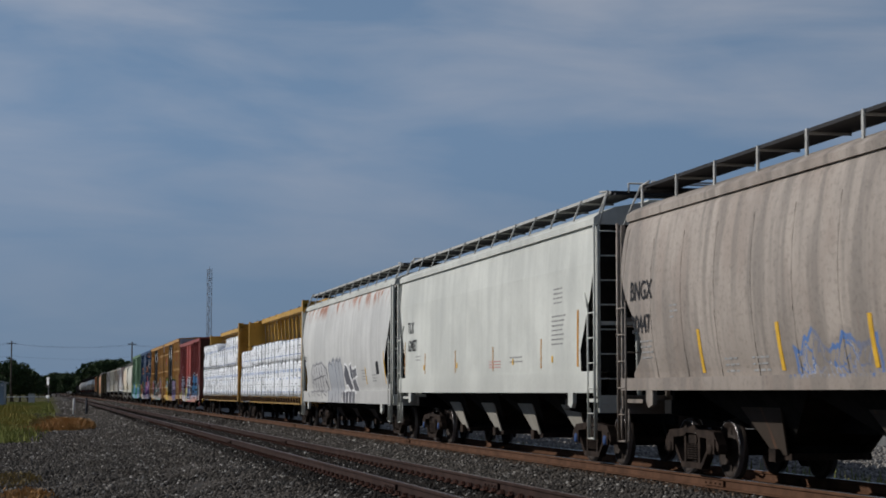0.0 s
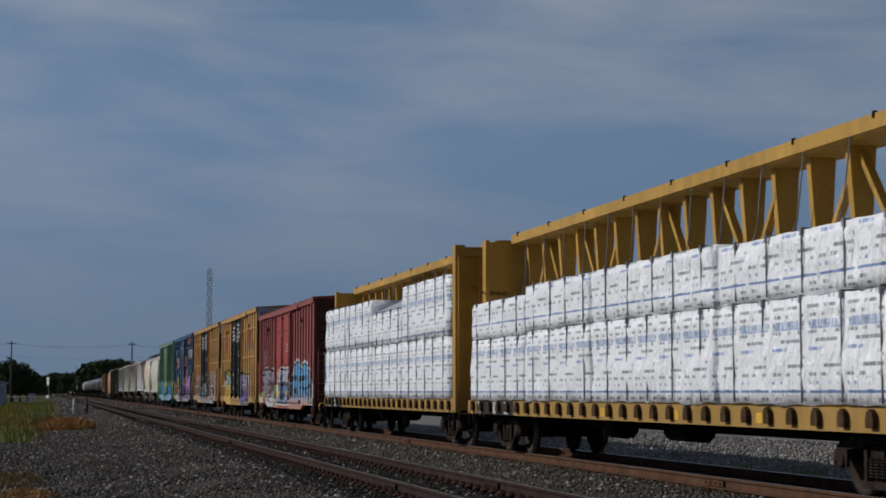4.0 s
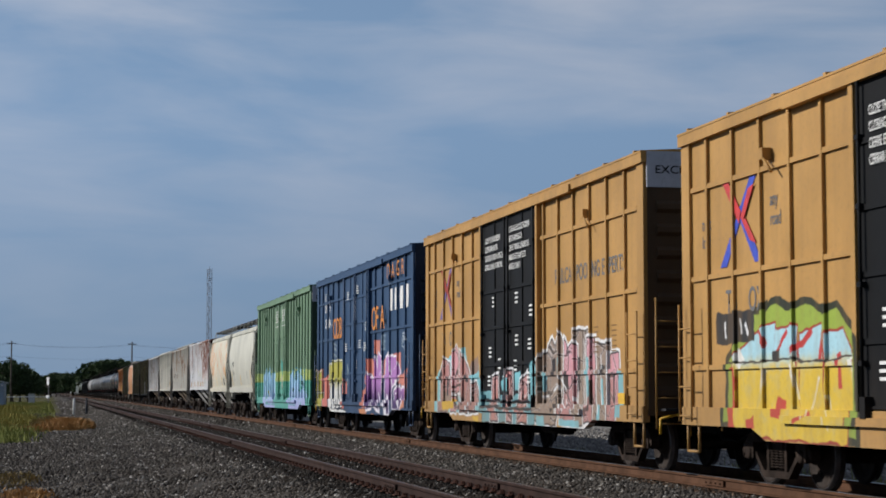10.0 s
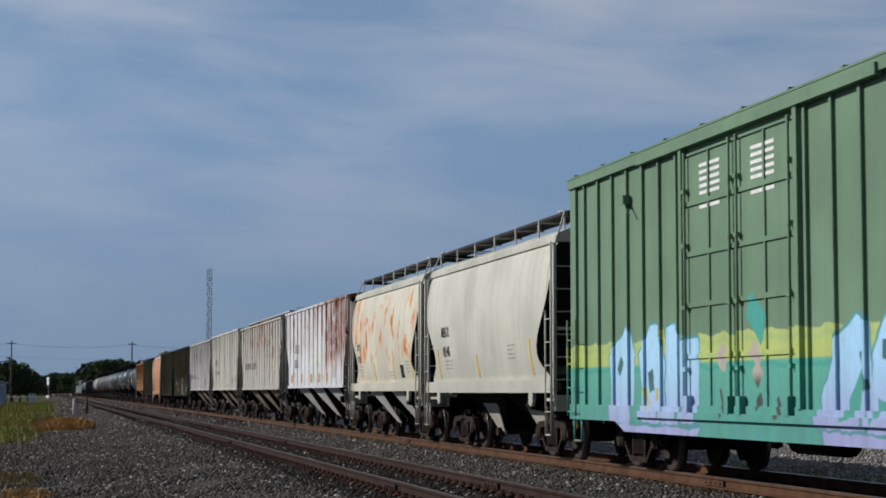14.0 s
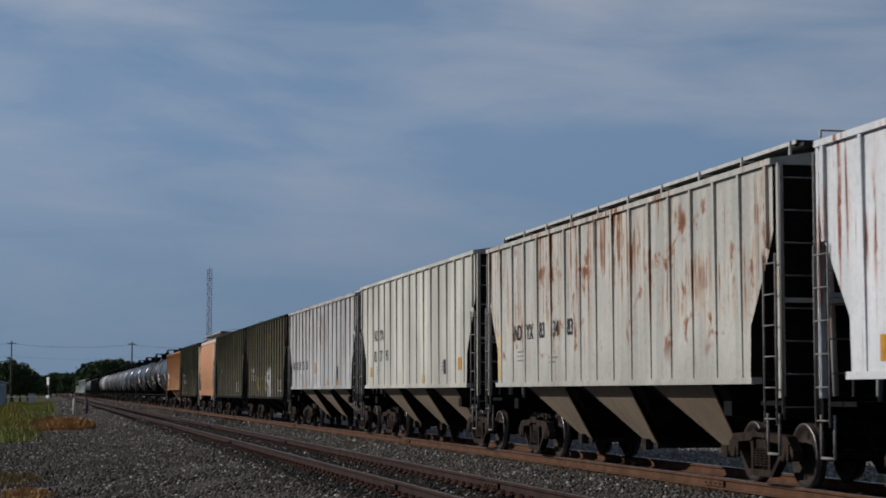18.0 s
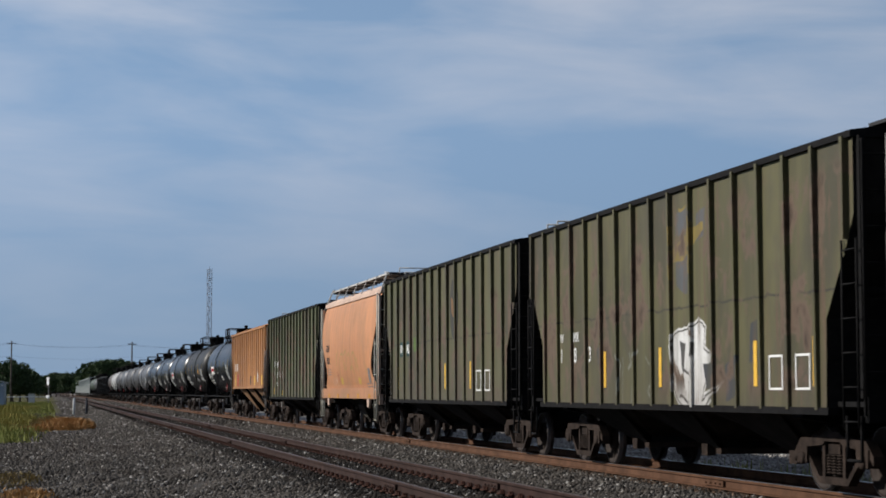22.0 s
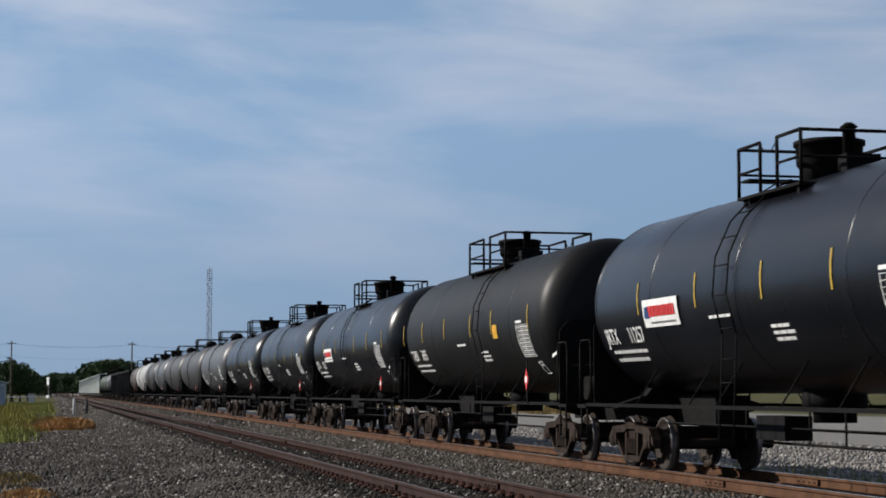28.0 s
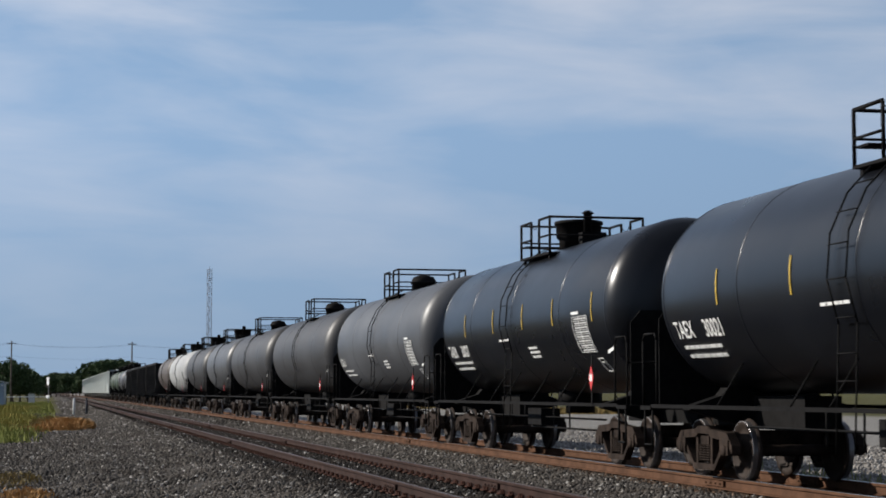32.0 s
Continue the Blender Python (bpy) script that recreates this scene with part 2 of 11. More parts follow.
def paint(name, colour, rust=0.1, streak=0.3, dirt=0.3, rough=0.5, pieces=(), rust_tone=RUST, low=0.0, patch=(), metal=0.0, blotch=0.0, blotch_tone=None, seed=0.0, panel=0.0, blots=None):
    """Car paint in the car's own space: fading, washed streaks, rust and road dirt; pieces are spray-painted patches."""
    n = Nodes(name)
    x, y, z = n.xyz()
    big = n.noise(n.scaled((1, 0.6, 0.6), (seed, seed, seed)), 0.9, 4)
    fine = n.noise(None, 14.0, 4, 0.65)
    runs = n.noise(n.scaled((1, 6.0, 0.22), (seed * 2, seed, 0)), 1.6, 4, 0.6)
    runs2 = n.noise(n.scaled((1, 2.2, 0.16), (seed, seed * 3, 0)), 1.5, 3)
    pale = tuple(min(1, c * 1.22 + 0.015 * min(1, 4 * max(colour))) for c in colour)
    deep = tuple(c * 0.74 for c in colour)
    col = n.mix(n.ramp(big, 0.35, 0.68), deep, pale)
    col = n.mix(0.6, col, colour)
    if blotch:
        col = n.mix(n.math("MULTIPLY", n.ramp(n.noise(n.scaled((1, 0.9, 0.5), (seed, 3 + seed, 5)), 1.1, 4, 0.6), 0.46, 0.64), blotch), col, blotch_tone)
    if panel:
        # each sheet between two posts has faded by its own amount
        w = n.t.nodes.new("ShaderNodeTexWhiteNoise")
        w.noise_dimensions = "1D"
        n.put(w.inputs["W"], n.math("ADD", n.math("FLOOR", n.math("DIVIDE", n.math("ADD", y, 40.0), panel)), seed))
        col = n.mix(n.math("MULTIPLY", w.outputs[0], 0.34 if max(colour) > 0.15 else 0.30), col, tuple(c * 0.45 for c in colour))
        col = n.mix(n.math("MULTIPLY", n.ramp(w.outputs[0], 0.35, 0.0), 0.25 if max(colour) > 0.15 else 0.22), col, tuple(min(1, c * 1.5) for c in colour))
    for p in pieces:
        col = spray(n, col, **p) if isinstance(p, dict) else graffiti(n, col, *p)
    col = n.mix(n.math("MULTIPLY", n.ramp(runs2, 0.42, 0.64), streak), col, tuple(c * 0.52 + 0.012 * min(1, 4 * max(colour)) for c in colour))
    col = n.mix(n.math("MULTIPLY", n.ramp(fine, 0.47, 0.74), 0.03 + dirt * 0.6), col, (0.06, 0.048, 0.037) if max(colour) > 0.03 else (0.022, 0.019, 0.016))
    if rust:
        spot = n.math("MULTIPLY", n.ramp(runs, 0.72 - 0.34 * rust, 0.80 - 0.22 * rust), n.ramp(n.noise(n.scaled((1, 0.5, 0.4), (7 + seed, seed, 2)), 1.0, 3), 0.62 - 0.3 * rust, 0.72 - 0.2 * rust))
        flecks = n.math("MULTIPLY", n.ramp(n.noise(None, 5.0, 5, 0.7), 0.66 - 0.1 * rust, 0.74), 0.8)
        tone = n.mix(fine, rust_tone, tuple(min(1, c * 2.1 + 0.02) for c in rust_tone))
        col = n.mix(n.math("MAXIMUM", spot, n.math("MULTIPLY", flecks, min(1, rust * 1.6))), col, tone)
    for (py0, py1, pz0, pz1, amount) in patch:
        zone = n.math("MULTIPLY", n.math("MULTIPLY", n.ramp(y, py0, py0 + 0.5), n.ramp(y, py1, py1 - 0.5)),
                      n.math("MULTIPLY", n.ramp(n.math("ADD", z, n.math("MULTIPLY", runs, 1.6)), pz0 + 0.5, pz0 + 1.4), n.ramp(z, pz1 + 0.2, pz1)))
        zone = n.math("MULTIPLY", zone, n.ramp(n.math("ADD", n.math("MULTIPLY", runs, 0.62), n.math("MULTIPLY", big, 0.38)), 0.63 - amount * 0.24, 0.68 - amount * 0.20))
        tone = n.mix(n.noise(n.scaled((1, 5, 0.5)), 2.0, 4), tuple(c * 0.55 for c in rust_tone), tuple(min(1, c * 1.35 + 0.006) for c in rust_tone))
        tone = n.mix(n.ramp(zone, 0.30, 0.9), (rust_tone[0] * 2.1 + 0.05, rust_tone[1] * 2.2 + 0.03, rust_tone[2] * 1.6 + 0.006), tone)
        zone = n.math("MULTIPLY", zone, n.ramp(n.noise(n.scaled((1, 1.6, 0.7), (3 + seed, seed, 1)), 2.4, 5, 0.68), 0.34, 0.52))
        col = n.mix(zone, col, tone)
    if blots:
        zl, zh, amount = blots
        spots = n.noise(n.scaled((1, 1.0, 0.8), (seed, 2.0, 9.0)), 1.7, 5, 0.62, 0.4)
        win = n.math("MULTIPLY", n.ramp(z, zl, zl + 0.5), n.ramp(z, zh, zh - 0.5))
        win = n.math("MULTIPLY", win, n.ramp(spots, 0.66 - 0.16 * amount, 0.74 - 0.14 * amount))
        col = n.mix(win, col, n.mix(n.ramp(spots, 0.56, 0.72), tuple(min(1, c * 1.7 + 0.02) for c in rust_tone), tuple(c * 0.75 for c in rust_tone)))
    splash = n.math("MULTIPLY", n.ramp(n.math("ADD", z, n.math("MULTIPLY", n.math("SUBTRACT", runs2, 0.5), 1.6)), 2.1, 0.9), 0.12 + dirt * 0.45 + low)
    col = n.mix(splash, col, (0.11, 0.085, 0.065) if max(colour) > 0.15 else (0.055, 0.042, 0.032))
    r = n.math("ADD", rough, n.math("MULTIPLY", n.math("SUBTRACT", big, 0.5), 0.3))
    bump = n.math("ADD", n.math("MULTIPLY", n.noise(n.scaled((1, 0.9, 0.7)), 1.7, 2), 2.0), n.math("MULTIPLY", fine, 0.08))
    return n.done(col, r, metal, bump, 0.5, 0.012, 0.22 if max(colour) > 0.03 else 0.08)


def plain(name, colour, rough=0.7, metal=0.0, vary=0.25, scale=6.0):
    n = Nodes(name)
    a = n.noise(None, scale, 4, 0.6)
    b = n.noise(None, scale * 7, 3)
    f = n.math("ADD", n.math("MULTIPLY", a, 0.7), n.math("MULTIPLY", b, 0.3))
    col = n.mix(n.ramp(f, 0.3, 0.7), tuple(c * (1 - vary) for c in colour), tuple(min(1, c * (1 + vary)) for c in colour))
    return n.done(col, rough, metal, b, 0.25, 0.004, 0.06 if rough > 0.72 else 0.12 if rough > 0.55 else 0.35)


BLACK = plain("sooty_black_steel", (0.007, 0.0066, 0.0066), 0.75, 0.0, 0.4)
TRUCK_MAT = plain("greasy_brown_cast_steel", (0.027, 0.019, 0.015), 0.78, 0.0, 0.65, 3.0)
WHEEL_MAT = plain("dull_wheel_steel", (0.026, 0.018, 0.014), 0.7, 0.0, 0.35)
TREAD = plain("polished_wheel_tread", (0.20, 0.19, 0.19), 0.38, 0.8, 0.2)
GRATE = plain("dark_galvanised_grating", (0.028, 0.028, 0.03), 0.7)
STEEL_PALE = plain("pale_grey_painted_steel", (0.40, 0.40, 0.38), 0.6)
WHITE_INK = plain("white_stencil_paint", (0.66, 0.66, 0.64), 0.6, 0, 0.12)
BLACK_INK = plain("black_stencil_paint", (0.02, 0.02, 0.022), 0.6)
YELLOW_INK = plain("yellow_reflective_tape", (0.62, 0.36, 0.03), 0.5, 0, 0.2)
RED_INK = plain("red_paint", (0.5, 0.03, 0.03), 0.5)
BLUE_CAP = plain("blue_bearing_paint", (0.02, 0.05, 0.14), 0.6)
FAINT_INK = plain("faint_grey_stencil_paint", (0.27, 0.27, 0.265), 0.6)
GREY_INK = plain("thin_grey_stencil_paint", (0.14, 0.14, 0.14), 0.6)
ORANGE_INK = plain("orange_paint", (0.55, 0.21, 0.05), 0.6)

# ---- mesh helpers ----


class Shape:
    """Collects vertices and faces for one mesh."""

    def __init__(self):
        self.v, self.f, self.smooth = [], [], set()

    def add(self, verts, faces, smooth=False):
        o = len(self.v)
        self.v.extend(verts)
        for f in faces:
            if smooth:
                self.smooth.add(len(self.f))
            self.f.append(tuple(i + o for i in f))
        return self

    def box(self, x0, x1, y0, y1, z0, z1):
        x0, x1 = min(x0, x1), max(x0, x1)
        y0, y1 = min(y0, y1), max(y0, y1)
        z0, z1 = min(z0, z1), max(z0, z1)
        v = [(x0, y0, z0), (x1, y0, z0), (x1, y1, z0), (x0, y1, z0), (x0, y0, z1), (x1, y0, z1), (x1, y1, z1), (x0, y1, z1)]
        return self.add(v, [(3, 2, 1, 0), (4, 5, 6, 7), (0, 1, 5, 4), (1, 2, 6, 5), (2, 3, 7, 6), (3, 0, 4, 7)])

    def prism(self, poly, a, b, axis="y"):
        """Closed outline swept from a to b. axis x: outline in (y, z); y: (x, z); z: (x, y)."""
        def at(p, s):
            return {"x": (s, p[0], p[1]), "y": (p[0], s, p[1]), "z": (p[0], p[1], s)}[axis]
        n = len(poly)
        v = [at(p, a) for p in poly] + [at(p, b) for p in poly]
        f = [(i, (i + 1) % n, n + (i + 1) % n, n + i) for i in range(n)] + [tuple(range(n - 1, -1, -1)), tuple(range(n, 2 * n))]
        return self.add(v, f)

    def bar(self, p, q, r, n=6, smooth=True):
        p, q = Vector(p), Vector(q)
        d = (q - p).normalized()
        a = d.orthogonal().normalized()
        b = d.cross(a)
        ring = [a * math.cos(2 * math.pi * i / n) * r + b * math.sin(2 * math.pi * i / n) * r for i in range(n)]
        v = [tuple(p + e) for e in ring] + [tuple(q + e) for e in ring]
        o = len(self.v)
        self.add(v, [(i, (i + 1) % n, n + (i + 1) % n, n + i) for i in range(n)], smooth)
        self.f += [tuple(o + i for i in range(n - 1, -1, -1)), tuple(o + n + i for i in range(n))]
        return self

    def path(self, pts, r, n=6):
        for p, q in zip(pts, pts[1:]):
            self.bar(p, q, r, n)
        return self

    def lathe(self, prof, centre=(0, 0, 0), axis="y", n=24, smooth=True, ends=True):
        """prof: (radius, place along the axis) from end to end."""
        cx, cy, cz = centre
        v, f = [], []
        for r, s in prof:
            for i in range(n):
                c, w = math.cos(2 * math.pi * i / n) * r, math.sin(2 * math.pi * i / n) * r
                v.append({"x": (cx + s, cy + c, cz + w), "y": (cx + c, cy + s, cz + w), "z": (cx + c, cy + w, cz + s)}[axis])
        for k in range(len(prof) - 1):
            for i in range(n):
                j = (i + 1) % n
                f.append((k * n + i, k * n + j, (k + 1) * n + j, (k + 1) * n + i))
        if ends:
            f.append(tuple(range(n - 1, -1, -1)))
            f.append(tuple((len(prof) - 1) * n + i for i in range(n)))
        return self.add(v, f, smooth)

    def loft(self, slices):
        """slices: (z, half width, y from, y to) from bottom to top."""
        v, f = [], []
        for z, hx, ya, yb in slices:
            v += [(-hx, ya, z), (hx, ya, z), (hx, yb, z), (-hx, yb, z)]
        for k in range(len(slices) - 1):
            for i in range(4):
                j = (i + 1) % 4
                f.append((4 * k + i, 4 * k + j, 4 * k + 4 + j, 4 * k + 4 + i))
        f += [(3, 2, 1, 0), tuple(4 * (len(slices) - 1) + i for i in range(4))]
        return self.add(v, f)

    def mesh(self, name, material):
        me = bpy.data.meshes.new(name)
        me.from_pydata(self.v, [], self.f)
        bm = bmesh.new()
        bm.from_mesh(me)
        bmesh.ops.recalc_face_normals(bm, faces=bm.faces)
        bm.to_mesh(me)
        bm.free()
        if self.smooth:
            for i in self.smooth:
                me.polygons[i].use_smooth = True
        me.materials.append(material)
        return me


def part(name, shape, material, parent, label="", place=None):
    """One mesh object under a thing or under a part."""
    me = shape if isinstance(shape, bpy.types.Mesh) else shape.mesh(name, material)
    ob = new(name, me)
    ob.parent = parent
    if place is not None:
        ob.matrix_basis = place
    if label:
        tagged(ob, label)
    return ob


def thing(name, label, category, group="", kind="", at=None):
    ob = new(name)
    ob.empty_display_size = 0.3
    if at is not None:
        ob.matrix_basis = at
    return tagged(ob, label, category, group, kind)


def solid(name, shape, material, label, category="", group="", kind="", at=None):
    ob = new(name, shape if isinstance(shape, bpy.types.Mesh) else shape.mesh(name, material))
    if at is not None:
        ob.matrix_basis = at
    return tagged(ob, label, category, group, kind)


LETTER_CACHE = {}


def letters(text, size, material, parent, x, y, z, name="lettering", squeeze=1.0, spread=1.0):
    """Flat stencilled words on the side that faces -x; y is where the words begin (they run towards -y)."""
    key = (text, material.name, spread)
    if key not in LETTER_CACHE:
        cu = bpy.data.curves.new("lettering", "FONT")
        cu.body, cu.size, cu.space_character, cu.extrude = text, 1.0, spread, 0.0
        cu.offset = 0.004 if material is ORANGE_INK else 0.012
        ob = bpy.data.objects.new("lettering", cu)
        me = bpy.data.meshes.new_from_object(ob)
        bpy.data.objects.remove(ob)
        me.name = "lettering"
        me.materials.clear()
        me.materials.append(material)
        LETTER_CACHE[key] = me
    ob = new(name, LETTER_CACHE[key])
    ob.parent = parent
    ob.matrix_basis = Matrix.Translation((x, y, z)) @ pose(0, 0, 0, 90, 0, -90) @ Matrix.Diagonal((size * squeeze, size, size, 1))
    return ob


def mark(name, material, parent, x, y0, y1, z0, z1, t=0.004):
    """A thin painted or stuck-on rectangle on the near side."""
    return part(name, Shape().box(x - t, x + 0.002, y0, y1, z0, z1), material, parent)

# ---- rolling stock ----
# near-black for hopper ends: shade put into the colour, along with grime
END_SHADE_GRIME = plain("shaded_grimy_car_end", (0.012, 0.011, 0.010), 0.85, 0, 0.5, 2.0)
# black that puts the shade under the hoppers into the slope sheets' colour
BAY_SHADE = plain("shade_black_slope_sheet", (0.016, 0.0145, 0.013), 0.85, 0, 0.5, 2.0)
WALLS = {}
TRAIN = []          # (thing, y at the start)
WHEELSETS = []


def build_truck(cap=BLUE_CAP):
    """A three-piece truck: two side frames on springs, a bolster, two wheelsets; origin on the rail heads."""
    t = new("truck")
    for s in (-1, 1):
        sh = Shape()
        x0, x1 = s * 0.98 - 0.07, s * 0.98 + 0.07
        # frame as a ring of struts so that light passes through its windows
        top = [(-1.16, 0.44), (-0.96, 0.62), (-0.3, 0.66), (-0.22, 0.71), (0.22, 0.71), (0.3, 0.66), (0.96, 0.62), (1.16, 0.44)]
        for (a, b), (c, d) in zip(top, top[1:]):
            sh.prism([(a, b - 0.055), (c, d - 0.055), (c, d + 0.065), (a, b + 0.065)], x0, x1, "x")
        low = [(-0.84, 0.54), (-0.42, 0.17), (0.42, 0.17), (0.84, 0.54)]
        for (a, b), (c, d) in zip(low, low[1:]):
            sh.prism([(a, b - 0.05), (c, d - 0.05), (c, d + 0.04), (a, b + 0.04)], x0 + 0.01, x1 - 0.01, "x")
        for yc in (-0.30, 0.30):
            sh.box(x0 + 0.02, x1 - 0.02, yc - 0.04, yc + 0.04, 0.2, 0.64)
        for yc in (-0.89, 0.89):
            sh.prism([(yc - 0.17, 0.58), (yc - 0.15, 0.36), (yc - 0.10, 0.36), (yc - 0.09, 0.50), (yc + 0.09, 0.50), (yc + 0.10, 0.36), (yc + 0.15, 0.36), (yc + 0.17, 0.58)], x0 - 0.02, x1 + 0.02, "x")
        part("side_frame", sh, TRUCK_MAT, t)
        coil = [(0.05, 0.24)]
        for k in range(7):
            z = 0.25 + k * 0.036
            coil += [(0.05, z), (0.075, z + 0.009), (0.075, z + 0.018), (0.05, z + 0.027)]
        for yc in (-0.155, 0.0, 0.155):
            part("spring", Shape().lathe(coil, (s * 0.98, yc, 0), "z", 10), TRUCK_MAT, t)
        for yc in (-0.89, 0.89):
            c = Shape().lathe([(0.085, 0), (0.09, s * 0.02), (0.088, s * 0.05), (0.05, s * 0.06), (0.02, s * 0.06)], (s * 1.03, yc, 0.43), "x", 14)
            part("bearing_cap", c, cap if cap else TRUCK_MAT, t)
    part("bolster", Shape().prism([(-1.02, 0.50), (-0.5, 0.42), (0.5, 0.42), (1.02, 0.50), (1.02, 0.62), (0.4, 0.70), (-0.4, 0.70), (-1.02, 0.62)], -0.17, 0.17, "y"), TRUCK_MAT, t)
    part("brake_beam", Shape().bar((-0.8, -0.42, 0.36), (0.8, -0.42, 0.36), 0.04).bar((-0.8, 0.42, 0.36), (0.8, 0.42, 0.36), 0.04), BLACK, t)
    for yc in (-0.89, 0.89):
        w = Shape()
        for s in (-1, 1):
            a = s * 0.70
            w.lathe([(0.14, a - s * 0.03), (0.155, a - s * 0.02), (0.33, a + s * 0.012), (0.37, a - s * 0.055), (0.455, a - s * 0.055), (0.462, a - s * 0.035),
                     (0.432, a - s * 0.02), (0.428, a + s * 0.075), (0.38, a + s * 0.075), (0.35, a + s * 0.035), (0.19, a + s * 0.03), (0.16, a + s * 0.09), (0.08, a + s * 0.09)], (0, 0, 0), "x", 28)
        w.lathe([(0.08, -0.95), (0.08, 0.95)], (0, 0, 0), "x", 10)
        # lightening marks on the plate, so that the turning shows
        for s in (-1, 1):
            for k in range(2):
                w.box(s * 0.735 - 0.012, s * 0.735 + 0.012, -0.03, 0.03, 0.22 if k else -0.32, 0.32 if k else -0.22)
        ob = part("wheelset", w, WHEEL_MAT, t, place=pose(0, yc, 0.43))
        tr = Shape()
        for s in (-1, 1):
            a = s * 0.70
            tr.lathe([(0.4315, a - s * 0.018), (0.4295, a + s * 0.068), (0.427, a + s * 0.0772), (0.417, a + s * 0.0774)], (0, 0, 0), "x", 28, ends=False)
        band = tr.mesh("tread", TREAD)
        ob.data.materials.append(TREAD)
        bm = bmesh.new()
        bm.from_mesh(ob.data)
        k = len(bm.faces)
        bm.from_mesh(band)
        bm.faces.ensure_lookup_table()
        for f in bm.faces[k:]:
            f.material_index = 1
        bm.to_mesh(ob.data)
        bm.free()
    return t


TRUCKS = {}


def trucks(car, places, cap="plain"):
    for yc in places:
        if cap not in TRUCKS:
            TRUCKS[cap] = build_truck({"plain": None, "blue": BLUE_CAP}[cap])
            t = TRUCKS[cap]
            t.matrix_basis = pose(0, yc, 0)
        else:
            t = copy_thing(TRUCKS[cap], pose(0, yc, 0))
        t.parent = car


def couplers(car, half, z=0.85):
    for s in (-1, 1):
        c = Shape().box(-0.09, 0.09, s * (half - 0.5), s * (half + 0.22), z - 0.09, z + 0.09)
        c.box(-0.16, 0.14, s * (half + 0.18), s * (half + 0.42), z - 0.16, z + 0.16)
        c.box(-0.17, -0.05, s * (half + 0.36), s * (half + 0.5), z - 0.12, z + 0.12)
        part("coupler", c, TRUCK_MAT, car)
        h = Shape().path([(-0.35, s * (half - 0.1), z - 0.05), (-0.38, s * (half + 0.2), z - 0.3), (-0.2, s * (half + 0.42), z - 0.35), (0.0, s * (half + 0.5), z - 0.2)], 0.025, 6)
        part("air_hose", h, BLACK, car)


def ladder(car, x, y, z0, z1, along, mat, width=0.42, name="ladder", step=0.36):
    """Ladder in the plane x (along='y') or y (along='x')."""
    s = Shape()
    h = width / 2
    if along == "y":
        a, b = (x, y - h), (x, y + h)
    else:
        a, b = (x - h, y), (x + h, y)
    s.bar((*a, z0), (*a, z1), 0.015).bar((*b, z0), (*b, z1), 0.015)
    z = z0 + 0.08
    while z < z1:
        s.bar((*a, z), (*b, z), 0.011)
        z += step
    return part(name, s, mat, car)


def new_car(name, label, category, front, rear, group="freight train"):
    car = thing(name, label, category, group, at=pose(TRAIN_X, (front + rear) / 2, 0))
    TRAIN.append((car, (front + rear) / 2))
    return car, (rear - front) / 2


